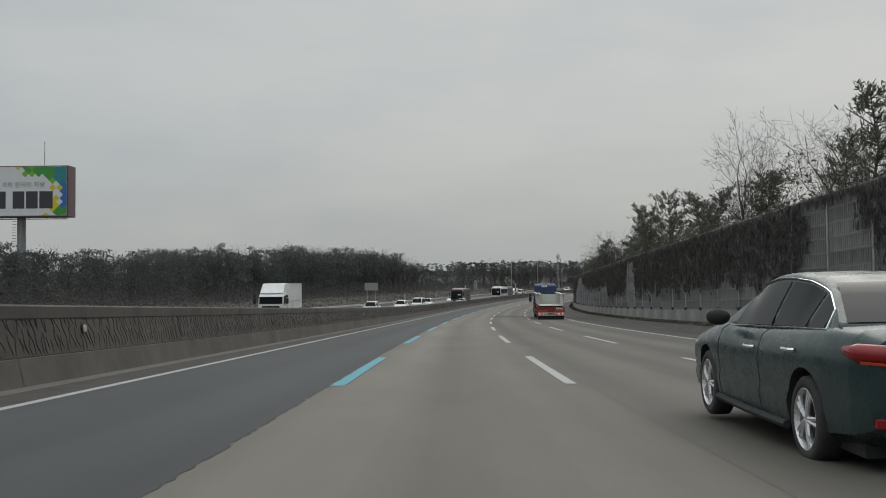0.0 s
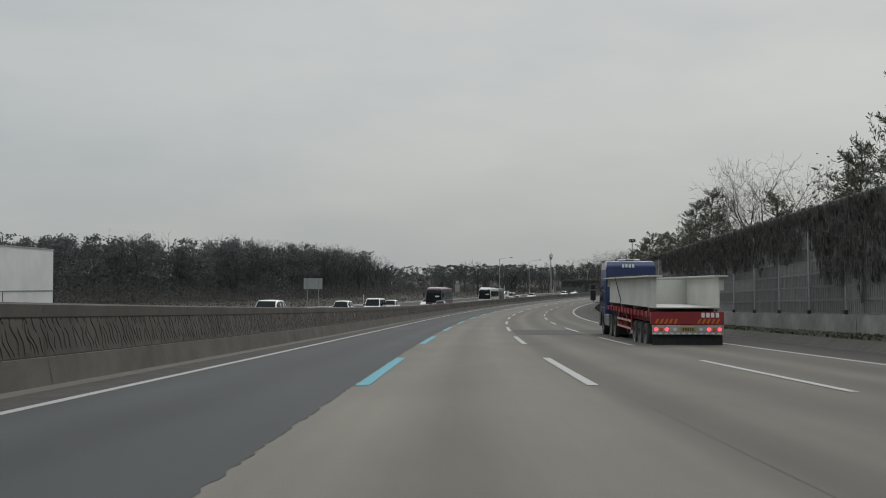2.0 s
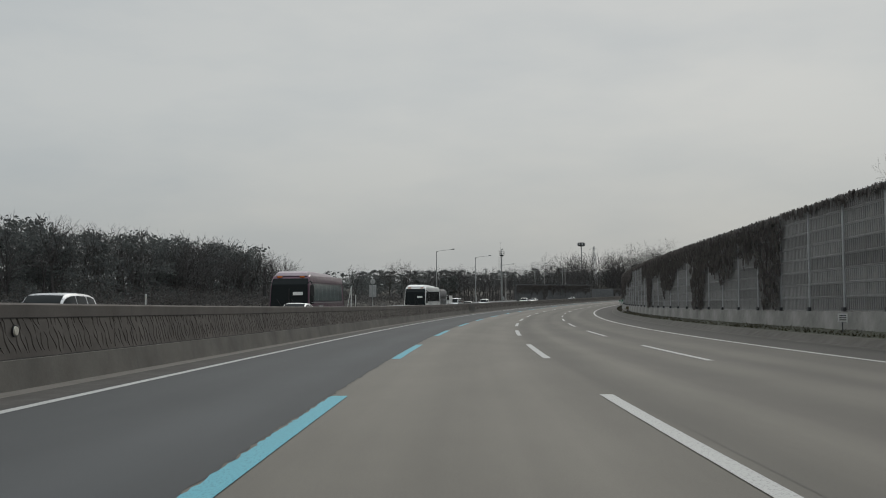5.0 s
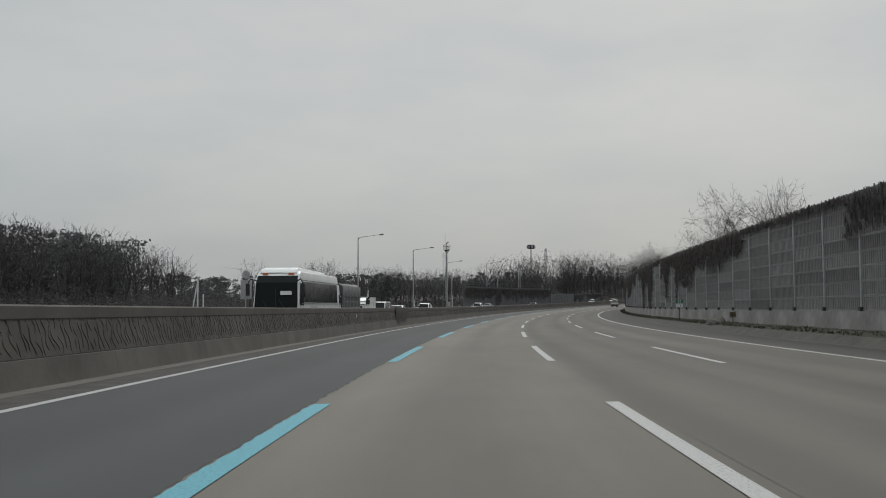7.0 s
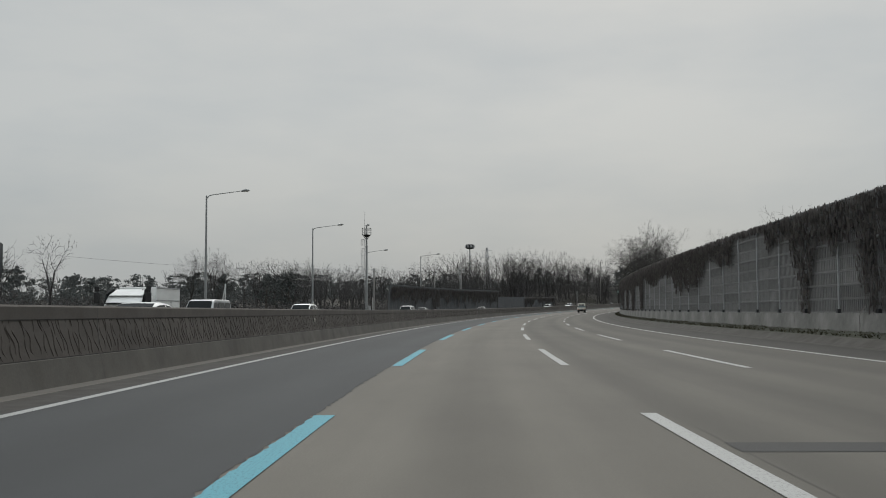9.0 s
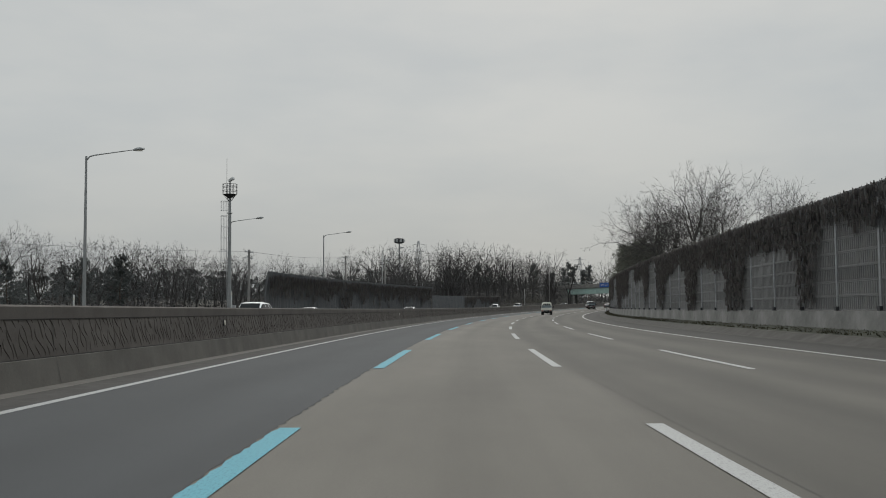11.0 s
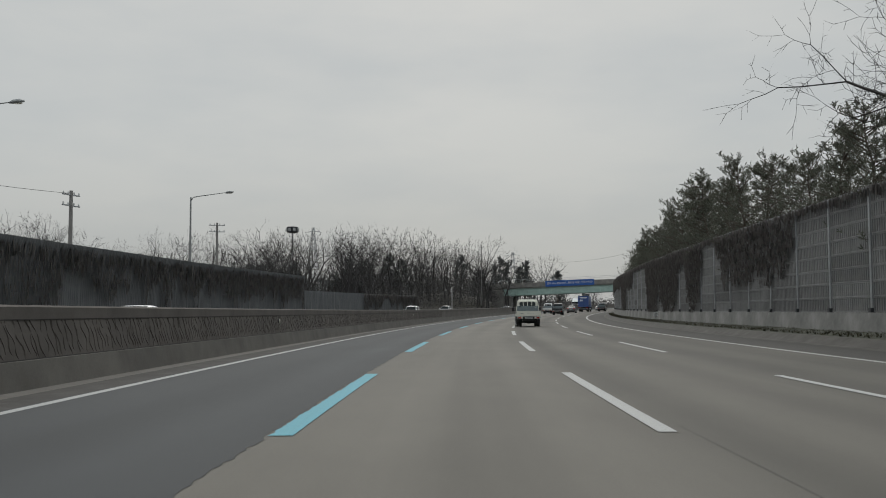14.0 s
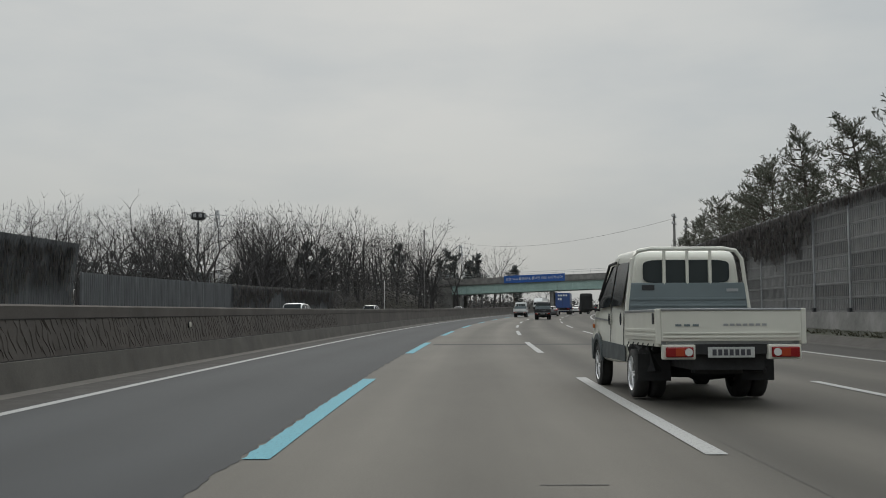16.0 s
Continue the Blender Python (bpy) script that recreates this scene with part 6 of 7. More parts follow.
        part("rear_reflector", box_bm(*sorted((side * W * 0.70, side * W * 0.84)), -0.497 * L, -0.47 * L, 0.40, 0.47, 0.01), M["tail_red"], ob)
    for a, b, n in ((spec["rear"][0], spec["rear"][1], "rear_window"), (spec["front"][0], spec["front"][1], "windscreen")):
        grid = []
        for u in np.linspace(0, 1, 6):
            y = a + (b - a) * u
            pl = cabin(y, 1.0, 1)
            zr = max(lerp_table(roof, y, 1), pl.z)
            grid.append([Vector((pl.x * q * 0.93, y * L, zr - 0.008 + 0.012 * (1 - abs(q)) + 0.010)) for q in (-1, -0.5, 0, 0.5, 1)])
        sheet(grid, n, M["glass"])
    pl = part("number_plate", box_bm(-0.26, 0.26, -0.5 * L - 0.012, -0.5 * L + 0.01, 0.62, 0.74, 0.004), M["plate"], ob)
    bars(pl, M["ink"], -0.5 * L - 0.014, -0.22, 0.22, 0.645, 0.715, 6)
    part("lower_bumper", box_bm(-W * 0.70, W * 0.70, -0.492 * L, -0.44 * L, 0.24, 0.42, 0.03), M["under"], ob)
    part("grille", box_bm(-W * 0.5, W * 0.5, 0.46 * L, 0.497 * L, 0.38, 0.60, 0.03), M["under"], ob)
    part("underside", box_bm(-W * 0.8, W * 0.8, -0.44 * L, 0.44 * L, 0.16, 0.26), M["under"], ob)
    return ob


# dark sedan in the third lane
sed = car(stand(13.42, 3.56, 0, 0.8), SEDAN, P["teal"], "dark teal four-door sedan in the third lane", chrome=True)


def pickup(m, paint, label, board=True, rack=True, lit=False):
    """A cab-over double-cab light truck with a dropside bed. y = 0 lies between the axles."""
    ob = thing("pickup_truck", m, label, "truck")

    def w(y, z):
        return 0.83 if z < 1.12 else 0.83 - 0.15 * (z - 1.12) / 0.8

    cab = [(-0.82, 0.62), (-0.80, 1.76), (-0.74, 1.90), (-0.60, 1.965), (0.55, 1.985), (0.95, 1.90), (1.70, 1.18), (1.92, 1.02), (2.02, 0.80), (2.02, 0.42), (1.72, 0.40), (1.66, 0.66), (1.40, 0.80), (1.12, 0.68), (1.02, 0.40), (0.2, 0.40), (-0.82, 0.44)]
    part("cab", prism(cab, w, 0.075, 4), paint, ob, smooth=False)
    for side in (-1, 1):
        part("window", side_sheet([(0.40, 1.20), (0.40, 1.80), (0.82, 1.80), (1.44, 1.26), (1.36, 1.18)], w, side), M["glass"], ob)
        part("window", side_sheet([(-0.52, 1.20), (-0.52, 1.80), (0.28, 1.82), (0.28, 1.20)], w, side), M["glass"], ob)
        part("visor", tube(bmesh.new(), [(side * (w(0, 1.82) + 0.03), 0.35, 1.84), (side * (w(0, 1.82) + 0.035), 0.85, 1.83), (side * (w(0, 1.4) + 0.03), 1.42, 1.31)], 0.022, 5), M["under"], ob)
        for a, b in ((0.34, 1.90), (-0.66, 1.85)):
            part("door_gap", tube(bmesh.new(), [(side * (w(0, b) - 0.002), a, b), (side * (w(0, 1.2) + 0.001), a, 1.2), (side * 0.832, a, 0.66)], 0.006, 4), M["under"], ob)
        for y in (0.42, -0.48):
            hb = bmesh.new()
            bmesh.ops.create_uvsphere(hb, u_segments=12, v_segments=8, radius=0.07)
            bmesh.ops.scale(hb, vec=(0.18, 0.7, 1.3), verts=hb.verts)
            bmesh.ops.translate(hb, vec=(side * 0.835, y, 1.02), verts=hb.verts)
            part("handle", hb, M["black"], ob, smooth=True)
        part("cladding", side_sheet([(-0.81, 0.45), (-0.81, 0.66), (0.98, 0.70), (1.02, 0.45)], w, side, 0.004, 0.012), P["cladding"], ob, "grey-green lower cladding")
        part("cladding", side_sheet([(1.70, 0.43), (1.68, 0.66), (2.00, 0.74), (2.01, 0.45)], w, side, 0.004, 0.012), P["cladding"], ob)
        part("stripe", side_sheet([(0.55, 0.99), (0.55, 1.015), (1.75, 1.06), (1.75, 1.03)], w, side, 0.003, 0.002), P["silver"], ob)
        part("side_marker", box_bm(*sorted((side * 0.825, side * 0.85)), 1.78, 1.86, 0.88, 0.95, 0.01), M["amber"], ob)
        arch = [(1.40 + 0.44 * math.cos(radians(a)), 0.36 + 0.44 * math.sin(radians(a))) for a in range(5, 176, 17)] + [(1.40 + 0.355 * math.cos(radians(a)), 0.36 + 0.355 * math.sin(radians(a))) for a in range(175, 4, -17)]
        part("wheel_arch", side_sheet(arch, w, side, 0.004, 0.03), P["cladding"], ob)
        part("arch_liner", side_sheet([(1.40 + 0.36 * math.cos(radians(a)), 0.36 + 0.36 * math.sin(radians(a))) for a in range(0, 360, 20)], w, side, 0.001, 0.002), M["under"], ob)
        stalk = part("mirror_stalk", tube(bmesh.new(), [(side * 0.80, 1.42, 1.16), (side * 0.98, 1.52, 1.20)], 0.02, 6), M["black"], ob)
        part("mirror", box_bm(*sorted((side * 0.90, side * 1.10)), 1.48, 1.58, 1.14, 1.43, 0.04), M["black"], stalk)
        wheel(ob, side * 0.755, 1.40, 0.315, 0.19, "alloy")
        wheel(ob, side * 0.755, -1.24, 0.315, 0.19, "alloy")
        wheel(ob, side * 0.545, -1.24, 0.315, 0.19, "steel")
        part("mudguard", tube(bmesh.new(), [(side * 0.65, -0.82, 0.42), (side * 0.65, -0.88, 0.62), (side * 0.65, -1.24, 0.70), (side * 0.65, -1.60, 0.62), (side * 0.65, -1.66, 0.34)], [0.10, 0.17, 0.17, 0.17, 0.12], 6), M["black"], ob)
        part("mudflap", box_bm(*sorted((side * 0.44, side * 0.86)), -1.72, -1.70, 0.24, 0.58, 0.004), M["black"], ob)
        # bed sides with ribs and hooks
        dside = part("dropside", box_bm(*sorted((side * 0.815, side * 0.855)), -2.78, -0.92, 0.76, 1.10, 0.008), paint, ob, "cream steel dropside")
        for z in (0.80, 0.86):
            part("rib", box_bm(*sorted((side * 0.853, side * 0.868)), -2.74, -0.96, z, z + 0.035, 0.004), paint, dside)
        part("top_rail", box_bm(*sorted((side * 0.808, side * 0.864)), -2.78, -0.92, 1.095, 1.125, 0.006), M["galv"], dside)
        part("bed_rail", box_bm(*sorted((side * 0.72, side * 0.83)), -2.78, -0.9, 0.69, 0.755, 0.008), paint, ob)
        for i in range(6):
            part("hook", tube(bmesh.new(), [(side * 0.83, -2.55 + i * 0.3, 0.72), (side * 0.86, -2.55 + i * 0.3, 0.66), (side * 0.84, -2.53 + i * 0.3, 0.64)], 0.010, 4), M["dark_steel"], ob)
        part("corner_post", box_bm(*sorted((side * 0.81, side * 0.87)), -2.84, -2.76, 0.72, 1.13, 0.01), paint, ob)
        part("latch", box_bm(*sorted((side * 0.865, side * 0.885)), -2.74, -2.69, 0.95, 1.08, 0.006), M["dark_steel"], ob)
        house = part("lamp_housing", box_bm(*sorted((side * 0.42, side * 0.80)), -2.86, -2.76, 0.545, 0.715, 0.015), paint, ob)
        part("tail_lamp", box_bm(*sorted((side * 0.45, side * 0.77)), -2.90, -2.862, 0.57, 0.69, 0.018), M["tail_red"], house, "orange and red tail lamp")
        part("indicator", box_bm(-0.66 if side < 0 else 0.56, -0.56 if side < 0 else 0.66, -2.905, -2.899, 0.585, 0.675, 0.002), M["tail_orange"], house)
        part("reverse_lamp", tube(bmesh.new(), [(side * 0.51, -2.895, 0.63), (side * 0.51, -2.908, 0.63)], 0.045, 14), M["lamp_white"], house)
    gate_ = part("tailgate", box_bm(-0.81, 0.81, -2.84, -2.80, 0.755, 1.11, 0.01), paint, ob, "cream tailgate with pressed lines")
    for z in (0.79, 0.835):
        part("rib", box_bm(-0.78, 0.78, -2.852, -2.838, z, z + 0.022, 0.004), paint, gate_)
    part("top_rail", box_bm(-0.81, 0.81, -2.85, -2.79, 1.105, 1.13, 0.006), M["galv"], gate_)
    bars(gate_, P["silver"], -2.842, -0.10, 0.42, 0.93, 0.955, 7, "letter_bar")
    bars(gate_, P["slate"], -2.842, -0.66, -0.36, 0.925, 0.95, 3, "letter_bar")
    part("bed_floor", box_bm(-0.80, 0.80, -2.78, -0.9, 0.70, 0.755), M["galv"], ob)
    part("rear_beam", box_bm(-0.78, 0.78, -2.80, -2.72, 0.60, 0.72, 0.01), M["under"], ob)
    pl = part("number_plate", box_bm(-0.27, 0.27, -2.83, -2.815, 0.565, 0.685, 0.004), M["plate"], ob)
    bars(pl, M["ink"], -2.832, -0.23, 0.23, 0.59, 0.66, 7)
    part("chassis", box_bm(-0.42, 0.42, -2.7, 1.8, 0.42, 0.62), M["under"], ob)
    part("axle", tube(bmesh.new(), [(-0.7, -1.24, 0.33), (-0.1, -1.24, 0.33), (0.0, -1.24, 0.33), (0.7, -1.24, 0.33)], [0.06, 0.08, 0.13, 0.06], 10), M["under"], ob)
    part("spare_wheel", tube(bmesh.new(), [(0, -2.2, 0.36), (0, -2.2, 0.50)], 0.30, 20), M["tyre"], ob)
    part("exhaust", tube(bmesh.new(), [(0.2, -0.5, 0.40), (0.25, -1.7, 0.42), (0.55, -2.3, 0.40)], 0.035, 8), M["dark_steel"], ob)
    # rear of the cab
    rw = bmesh.new()
    edge_ = [(0.56 * math.copysign(abs(math.cos(radians(a_))) ** 0.32, math.cos(radians(a_))), 1.655 + 0.15 * math.copysign(abs(math.sin(radians(a_))) ** 0.32, math.sin(radians(a_)))) for a_ in range(0, 360, 12)]
    for off_, grow_ in ((-0.822, 1.05), (-0.834, 1.0)):
        rw.faces.new([rw.verts.new((x * grow_, off_, 1.645 + (z - 1.645) * grow_)) for x, z in edge_])
    part("rear_window", rw, M["glass_cab"], ob, "dark rear window with rounded corners")
    for x in (-0.31, 0.31):
        part("window_bar", box_bm(x - 0.018, x + 0.018, -0.845, -0.836, 1.49, 1.80, 0.003), paint, ob)
    if board:
        hb_ = part("headboard", box_bm(-0.80, 0.80, -0.90, -0.86, 1.12, 1.50, 0.01), P["slate"], ob, "grey-blue steel headboard")
        for z in (1.18, 1.27):
            part("rib", box_bm(-0.78, 0.78, -0.912, -0.898, z, z + 0.03, 0.004), P["slate"], hb_)
        part("sticker", box_bm(-0.62, -0.45, -0.905, -0.901, 1.40, 1.47), M["under"], hb_)
        part("sticker", box_bm(0.52, 0.68, -0.905, -0.901, 1.38, 1.42), P["silver"], hb_)
    if rack:
        fr = part("guard_frame", tube(bmesh.new(), [(-0.83, -0.88, 1.10), (-0.74, -0.88, 1.82), (-0.66, -0.88, 1.93), (-0.5, -0.88, 1.96), (0.5, -0.88, 1.96), (0.66, -0.88, 1.93), (0.74, -0.88, 1.82), (0.83, -0.88, 1.10)], 0.028, 8), paint, ob, "cream tube guard frame")
        for x in (-0.31, 0.0, 0.31):
            part("guard_bar", tube(bmesh.new(), [(x, -0.88, 1.48), (x, -0.88, 1.95)], 0.022, 6), paint, fr)
    part("windscreen", prism([(0.99, 1.83), (1.62, 1.23), (1.64, 1.25), (1.01, 1.86)], lambda y, z: w(y, z) - 0.10, 0), M["glass"], ob)
    part("bumper", box_bm(-0.80, 0.80, 1.98, 2.08, 0.38, 0.60, 0.03), P["cladding"], ob)
    for side in (-1, 1):
        part("headlamp", box_bm(*sorted((side * 0.50, side * 0.78)), 1.98, 2.035, 0.72, 0.86, 0.02), M["lamp_white"], ob)
    return ob


pickup(stand(506.55, 2.80, 0, 2.0), P["cream"], "cream double-cab dropside light truck driving in the third lane")
pickup(stand(629.5, -0.25, 0), P["white"], "white double-cab light truck far ahead in the second lane")
pickup(stand(605.0, 3.5, 0), P["black"], "dark dropside light truck ahead in the third lane", rack=False)
pickup(stand(676.0, 6.8, 0), P["grey"], "grey light truck far ahead in the outer lane", rack=False)


def cab_over(ob, paint, w0, top, deflect=0.0, back=-0.75, front=1.42):
    """Truck cab on the front axle at y = 0."""
    w = lambda y, z: w0 - (0.06 * max(z - 2.0, 0))
    prof = [(back, 0.95), (back, top - 0.18), (back + 0.2, top), (0.75, top + 0.02), (1.15, top - 0.30), (front - 0.02, 1.55), (front, 0.95), (front - 0.02, 0.42), (0.62, 0.42), (0.58, 0.75), (0.30, 1.02), (-0.30, 1.02), (-0.55, 0.80)]
    part("cab", prism(prof, w, 0.07, 3), paint, ob)
    for side in (-1, 1):
        part("window", side_sheet([(0.02, 1.62), (0.02, 2.28), (0.80, 2.30), (1.18, 1.75), (1.16, 1.58)], w, side), M["glass"], ob)
        part("door_gap", tube(bmesh.new(), [(side * (w(0, 2.4) + 0.002), -0.06, 2.40), (side * (w0 + 0.002), -0.06, 1.1)], 0.008, 4), M["under"], ob)
        part("door_gap", tube(bmesh.new(), [(side * (w(0, 2.4) + 0.002), 1.22, 1.70), (side * (w0 + 0.002), 1.20, 0.6)], 0.008, 4), M["under"], ob)
        part("handle", box_bm(*sorted((side * w0, side * (w0 + 0.03))), 0.06, 0.26, 1.40, 1.45, 0.008), M["black"], ob)
        st = part("mirror_arm", tube(bmesh.new(), [(side * w0, 1.15, 2.25), (side * (w0 + 0.32), 1.25, 2.20), (side * (w0 + 0.32), 1.25, 1.55), (side * w0, 1.2, 1.5)], 0.02, 6), M["black"], ob)
        part("mirror", box_bm(*sorted((side * (w0 + 0.20), side * (w0 + 0.46))), 1.18, 1.30, 1.62, 2.12, 0.04), M["black"], st)
        part("mirror", box_bm(*sorted((side * (w0 + 0.22), side * (w0 + 0.44))), 1.18, 1.29, 2.18, 2.42, 0.04), M["black"], st)
        part("step", box_bm(*sorted((side * (w0 - 0.12), side * (w0 + 0.01))), 0.66, 1.30, 0.42, 0.50, 0.01), M["under"], ob)
        part("headlamp", box_bm(*sorted((side * (w0 - 0.45), side * (w0 - 0.06))), front - 0.04, front + 0.03, 0.62, 0.86, 0.03), M["lamp_white"], ob)
        part("wheel_arch", side_sheet([(0.0 + 0.62 * math.cos(radians(a)), 0.50 + 0.62 * math.sin(radians(a))) for a in range(0, 181, 15)] + [(0.0 + 0.53 * math.cos(radians(a)), 0.50 + 0.53 * math.sin(radians(a))) for a in range(180, -1, -15)], w, side, 0.004, 0.04), M["black"], ob)
        wheel(ob, side * (w0 - 0.17), 0.0, 0.50, 0.30, "steel")
    part("windscreen", prism([(1.19, top - 0.36), (front + 0.0, 1.60), (front + 0.025, 1.62), (1.215, top - 0.33)], lambda y, z: w(y, z) - 0.10, 0), M["glass"], ob)
    part("grille", box_bm(-w0 + 0.35, w0 - 0.35, front - 0.02, front + 0.02, 0.95, 1.42, 0.02), M["under"], ob)
    part("bumper", box_bm(-w0, w0, front - 0.06, front + 0.06, 0.36, 0.62, 0.04), paint, ob)
    part("sun_visor", box_bm(-w0 + 0.10, w0 - 0.10, 1.16, 1.42, top - 0.36, top - 0.30, 0.02), M["black"], ob)
    if deflect:
        part("roof_deflector", prism([(back + 0.25, top), (back + 0.25, top + deflect), (back + 0.5, top + deflect), (0.9, top + 0.05), (0.9, top)], lambda y, z: w0 - 0.08 - 0.08 * (z - top), 0.06, 2), paint, ob, "smooth roof air deflector")


def artic(m):
    """Articulated lorry: navy tractor, red skeletal trailer; the girder on it is a thing of its own."""
    ob = thing("articulated_lorry", m, "navy articulated lorry with a red flatbed trailer", "lorry")
    cab_over(ob, P["navy"], 1.24, 3.30, 0.0, -1.0, 1.42)
    # high roof and its lamps
    part("high_roof", prism([(-1.0, 3.05), (-1.02, 3.30), (-0.85, 3.52), (0.3, 3.55), (0.95, 3.30), (1.0, 3.05)], lambda y, z: 1.20 - 0.35 * max(z - 3.2, 0), 0.07, 3), P["navy"], ob)
    hat = part("roof_hatch", box_bm(-0.50, 0.50, -0.55, 0.15, 3.55, 3.63, 0.03), P["white"], ob, "white roof hatch")
    part("hatch_vent", box_bm(-0.22, 0.22, -0.565, -0.548, 3.57, 3.61), M["under"], hat)
    for x in (-0.95, -0.7, 0.7, 0.95):
        part("marker_lamp", tube(bmesh.new(), [(x, 0.0, 3.44), (x, 0.0, 3.58)], 0.03, 6), M["galv"], ob)
    bars(ob, P["white"], -1.025, -0.45, 0.18, 3.22, 3.38, 4, "number_bar")
    part("cab_step_stripe", side_sheet([(-0.9, 2.05), (-0.9, 2.12), (0.2, 2.20), (0.2, 2.13)], lambda y, z: 1.24, -1), P["silver"], ob)
    part("cab_step_stripe", side_sheet([(-0.9, 1.28), (-0.9, 1.32), (0.5, 1.32), (0.5, 1.28)], lambda y, z: 1.24, -1), P["silver"], ob)
    for side in (-1, 1):
        part("side_skirt", box_bm(*sorted((side * 1.02, side * 1.22)), -2.35, -0.72, 0.48, 1.02, 0.04), P["grey"], ob, "grey fuel tank and side skirt")
        part("tank_step", box_bm(*sorted((side * 1.19, side * 1.24)), -1.0, -0.75, 0.55, 1.0, 0.01), M["galv"], ob)
        for y in (-2.95, -4.30):
            wheel(ob, side * 1.07, y, 0.51, 0.28, "steel")
            wheel(ob, side * 0.75, y, 0.51, 0.28, "steel")
            part("mudguard", tube(bmesh.new(), [(side * 1.0, y + 0.62 * math.cos(radians(a)), 0.55 + 0.60 * math.sin(radians(a))) for a in range(10, 171, 20)], 0.10, 6), M["black"], ob)
        part("mudflap", box_bm(*sorted((side * 0.66, side * 1.24)), -5.06, -5.03, 0.22, 0.78, 0.005), M["black"], ob)
        part("chevron_board", box_bm(*sorted((side * 0.62, side * 1.20)), -5.10, -5.07, 0.62, 0.80, 0.005), M["chevron"], ob)
        for y in (-10.30, -11.62, -12.94):
            wheel(ob, side * 1.07, y, 0.51, 0.28, "steel")
            wheel(ob, side * 0.75, y, 0.51, 0.28, "steel")
        for z in (0.62, 0.92):
            gr_ = part("side_guard", box_bm(*sorted((side * 1.18, side * 1.22)), -9.6, -5.3, z, z + 0.10, 0.006), P["red"], ob)
            for i in range(14):
                part("reflective_strip", box_bm(*sorted((side * 1.221, side * 1.225)), -9.5 + i * 0.3, -9.36 + i * 0.3, z + 0.02, z + 0.08), P["white"], gr_)
        for y in (-9.4, -8.0, -6.6, -5.5):
            part("guard_post", box_bm(*sorted((side * 1.12, side * 1.18)), y, y + 0.08, 0.60, 1.25, 0.005), P["red"], ob)
        part("side_beam", box_bm(*sorted((side * 1.10, side * 1.25)), -14.4, -1.95, 1.26, 1.44, 0.012), P["red"], ob, "red trailer side beam")
        for i in range(14):
            part("stake_pocket", box_bm(*sorted((side * 1.245, side * 1.30)), -14.0 + i * 0.9, -13.85 + i * 0.9, 1.24, 1.46, 0.006), P["red"], ob)
        part("main_beam", box_bm(*sorted((side * 0.42, side * 0.55)), -14.3, -2.0, 0.95, 1.40, 0.01), P["red"], ob)
        part("landing_leg", box_bm(*sorted((side * 0.75, side * 0.87)), -6.05, -5.93, 0.35, 1.3, 0.01), P["red"], ob)
    for i in range(18):
        part("cross_member", box_bm(-1.1, 1.1, -14.2 + i * 0.7, -14.08 + i * 0.7, 1.28, 1.40), P["red"], ob)
    rear = part("rear_beam", box_bm(-1.25, 1.25, -14.55, -14.40, 1.02, 1.46, 0.015), P["red"], ob, "red rear beam with hazard boards")
    for side in (-1, 1):
        for i in range(5):
            bm = bmesh.new()
            x = side * 0.72 + (i - 2) * 0.16
            vs = [bm.verts.new(p) for p in ((x - 0.08, -14.556, 1.06), (x, -14.556, 1.06), (x + 0.08, -14.556, 1.22), (x, -14.556, 1.22))]
            bm.faces.new(vs)
            part("chevron", bm, M["chevron"], rear)
    bars(rear, P["white"], -14.556, 0.45, 1.10, 1.27, 1.43, 4, "number_bar")
    light_bar = part("light_board", box_bm(-1.22, 1.22, -14.62, -14.56, 0.68, 1.0, 0.01), M["sign_back"], ob, "grey lamp board")
    for x, mat in ((-1.08, "tail_lit"), (-0.90, "amber"), (-0.72, "tail_lit"), (-0.44, "lamp_white"), (0.44, "lamp_white"), (0.72, "tail_lit"), (0.90, "amber"), (1.08, "tail_lit")):
        bm = bmesh.new()
        bmesh.ops.create_cone(bm, cap_ends=True, segments=18, radius1=0.065, radius2=0.06, depth=0.03, matrix=Matrix.Translation((x, -14.635, 0.86)) @ Matrix.Rotation(math.pi / 2, 4, "X"))
        part("lamp", bm, M[mat], light_bar)
    pl = part("number_plate", box_bm(-0.26, 0.26, -14.64, -14.622, 0.78, 0.96, 0.004), M["plate_yellow"], light_bar)
    bars(pl, M["ink"], -14.642, -0.2, 0.2, 0.82, 0.92, 5)
    for i in range(12):
        part("reflective_strip", box_bm(-1.2 + i * 0.2, -1.08 + i * 0.2, -14.63, -14.622, 0.70, 0.75), P["white"], light_bar)
    part("under_run_flap", box_bm(-1.2, 1.2, -14.5, -14.46, 0.28, 0.66, 0.006), M["black"], ob)
    part("chassis", box_bm(-0.42, 0.42, -5.0, 1.0, 0.60, 0.95), M["under"], ob)
    for y in (-2.95, -4.3, -10.3, -11.62, -12.94):
        part("axle", tube(bmesh.new(), [(-1.0, y, 0.51), (1.0, y, 0.51)], 0.09, 8), M["under"], ob)
    return ob


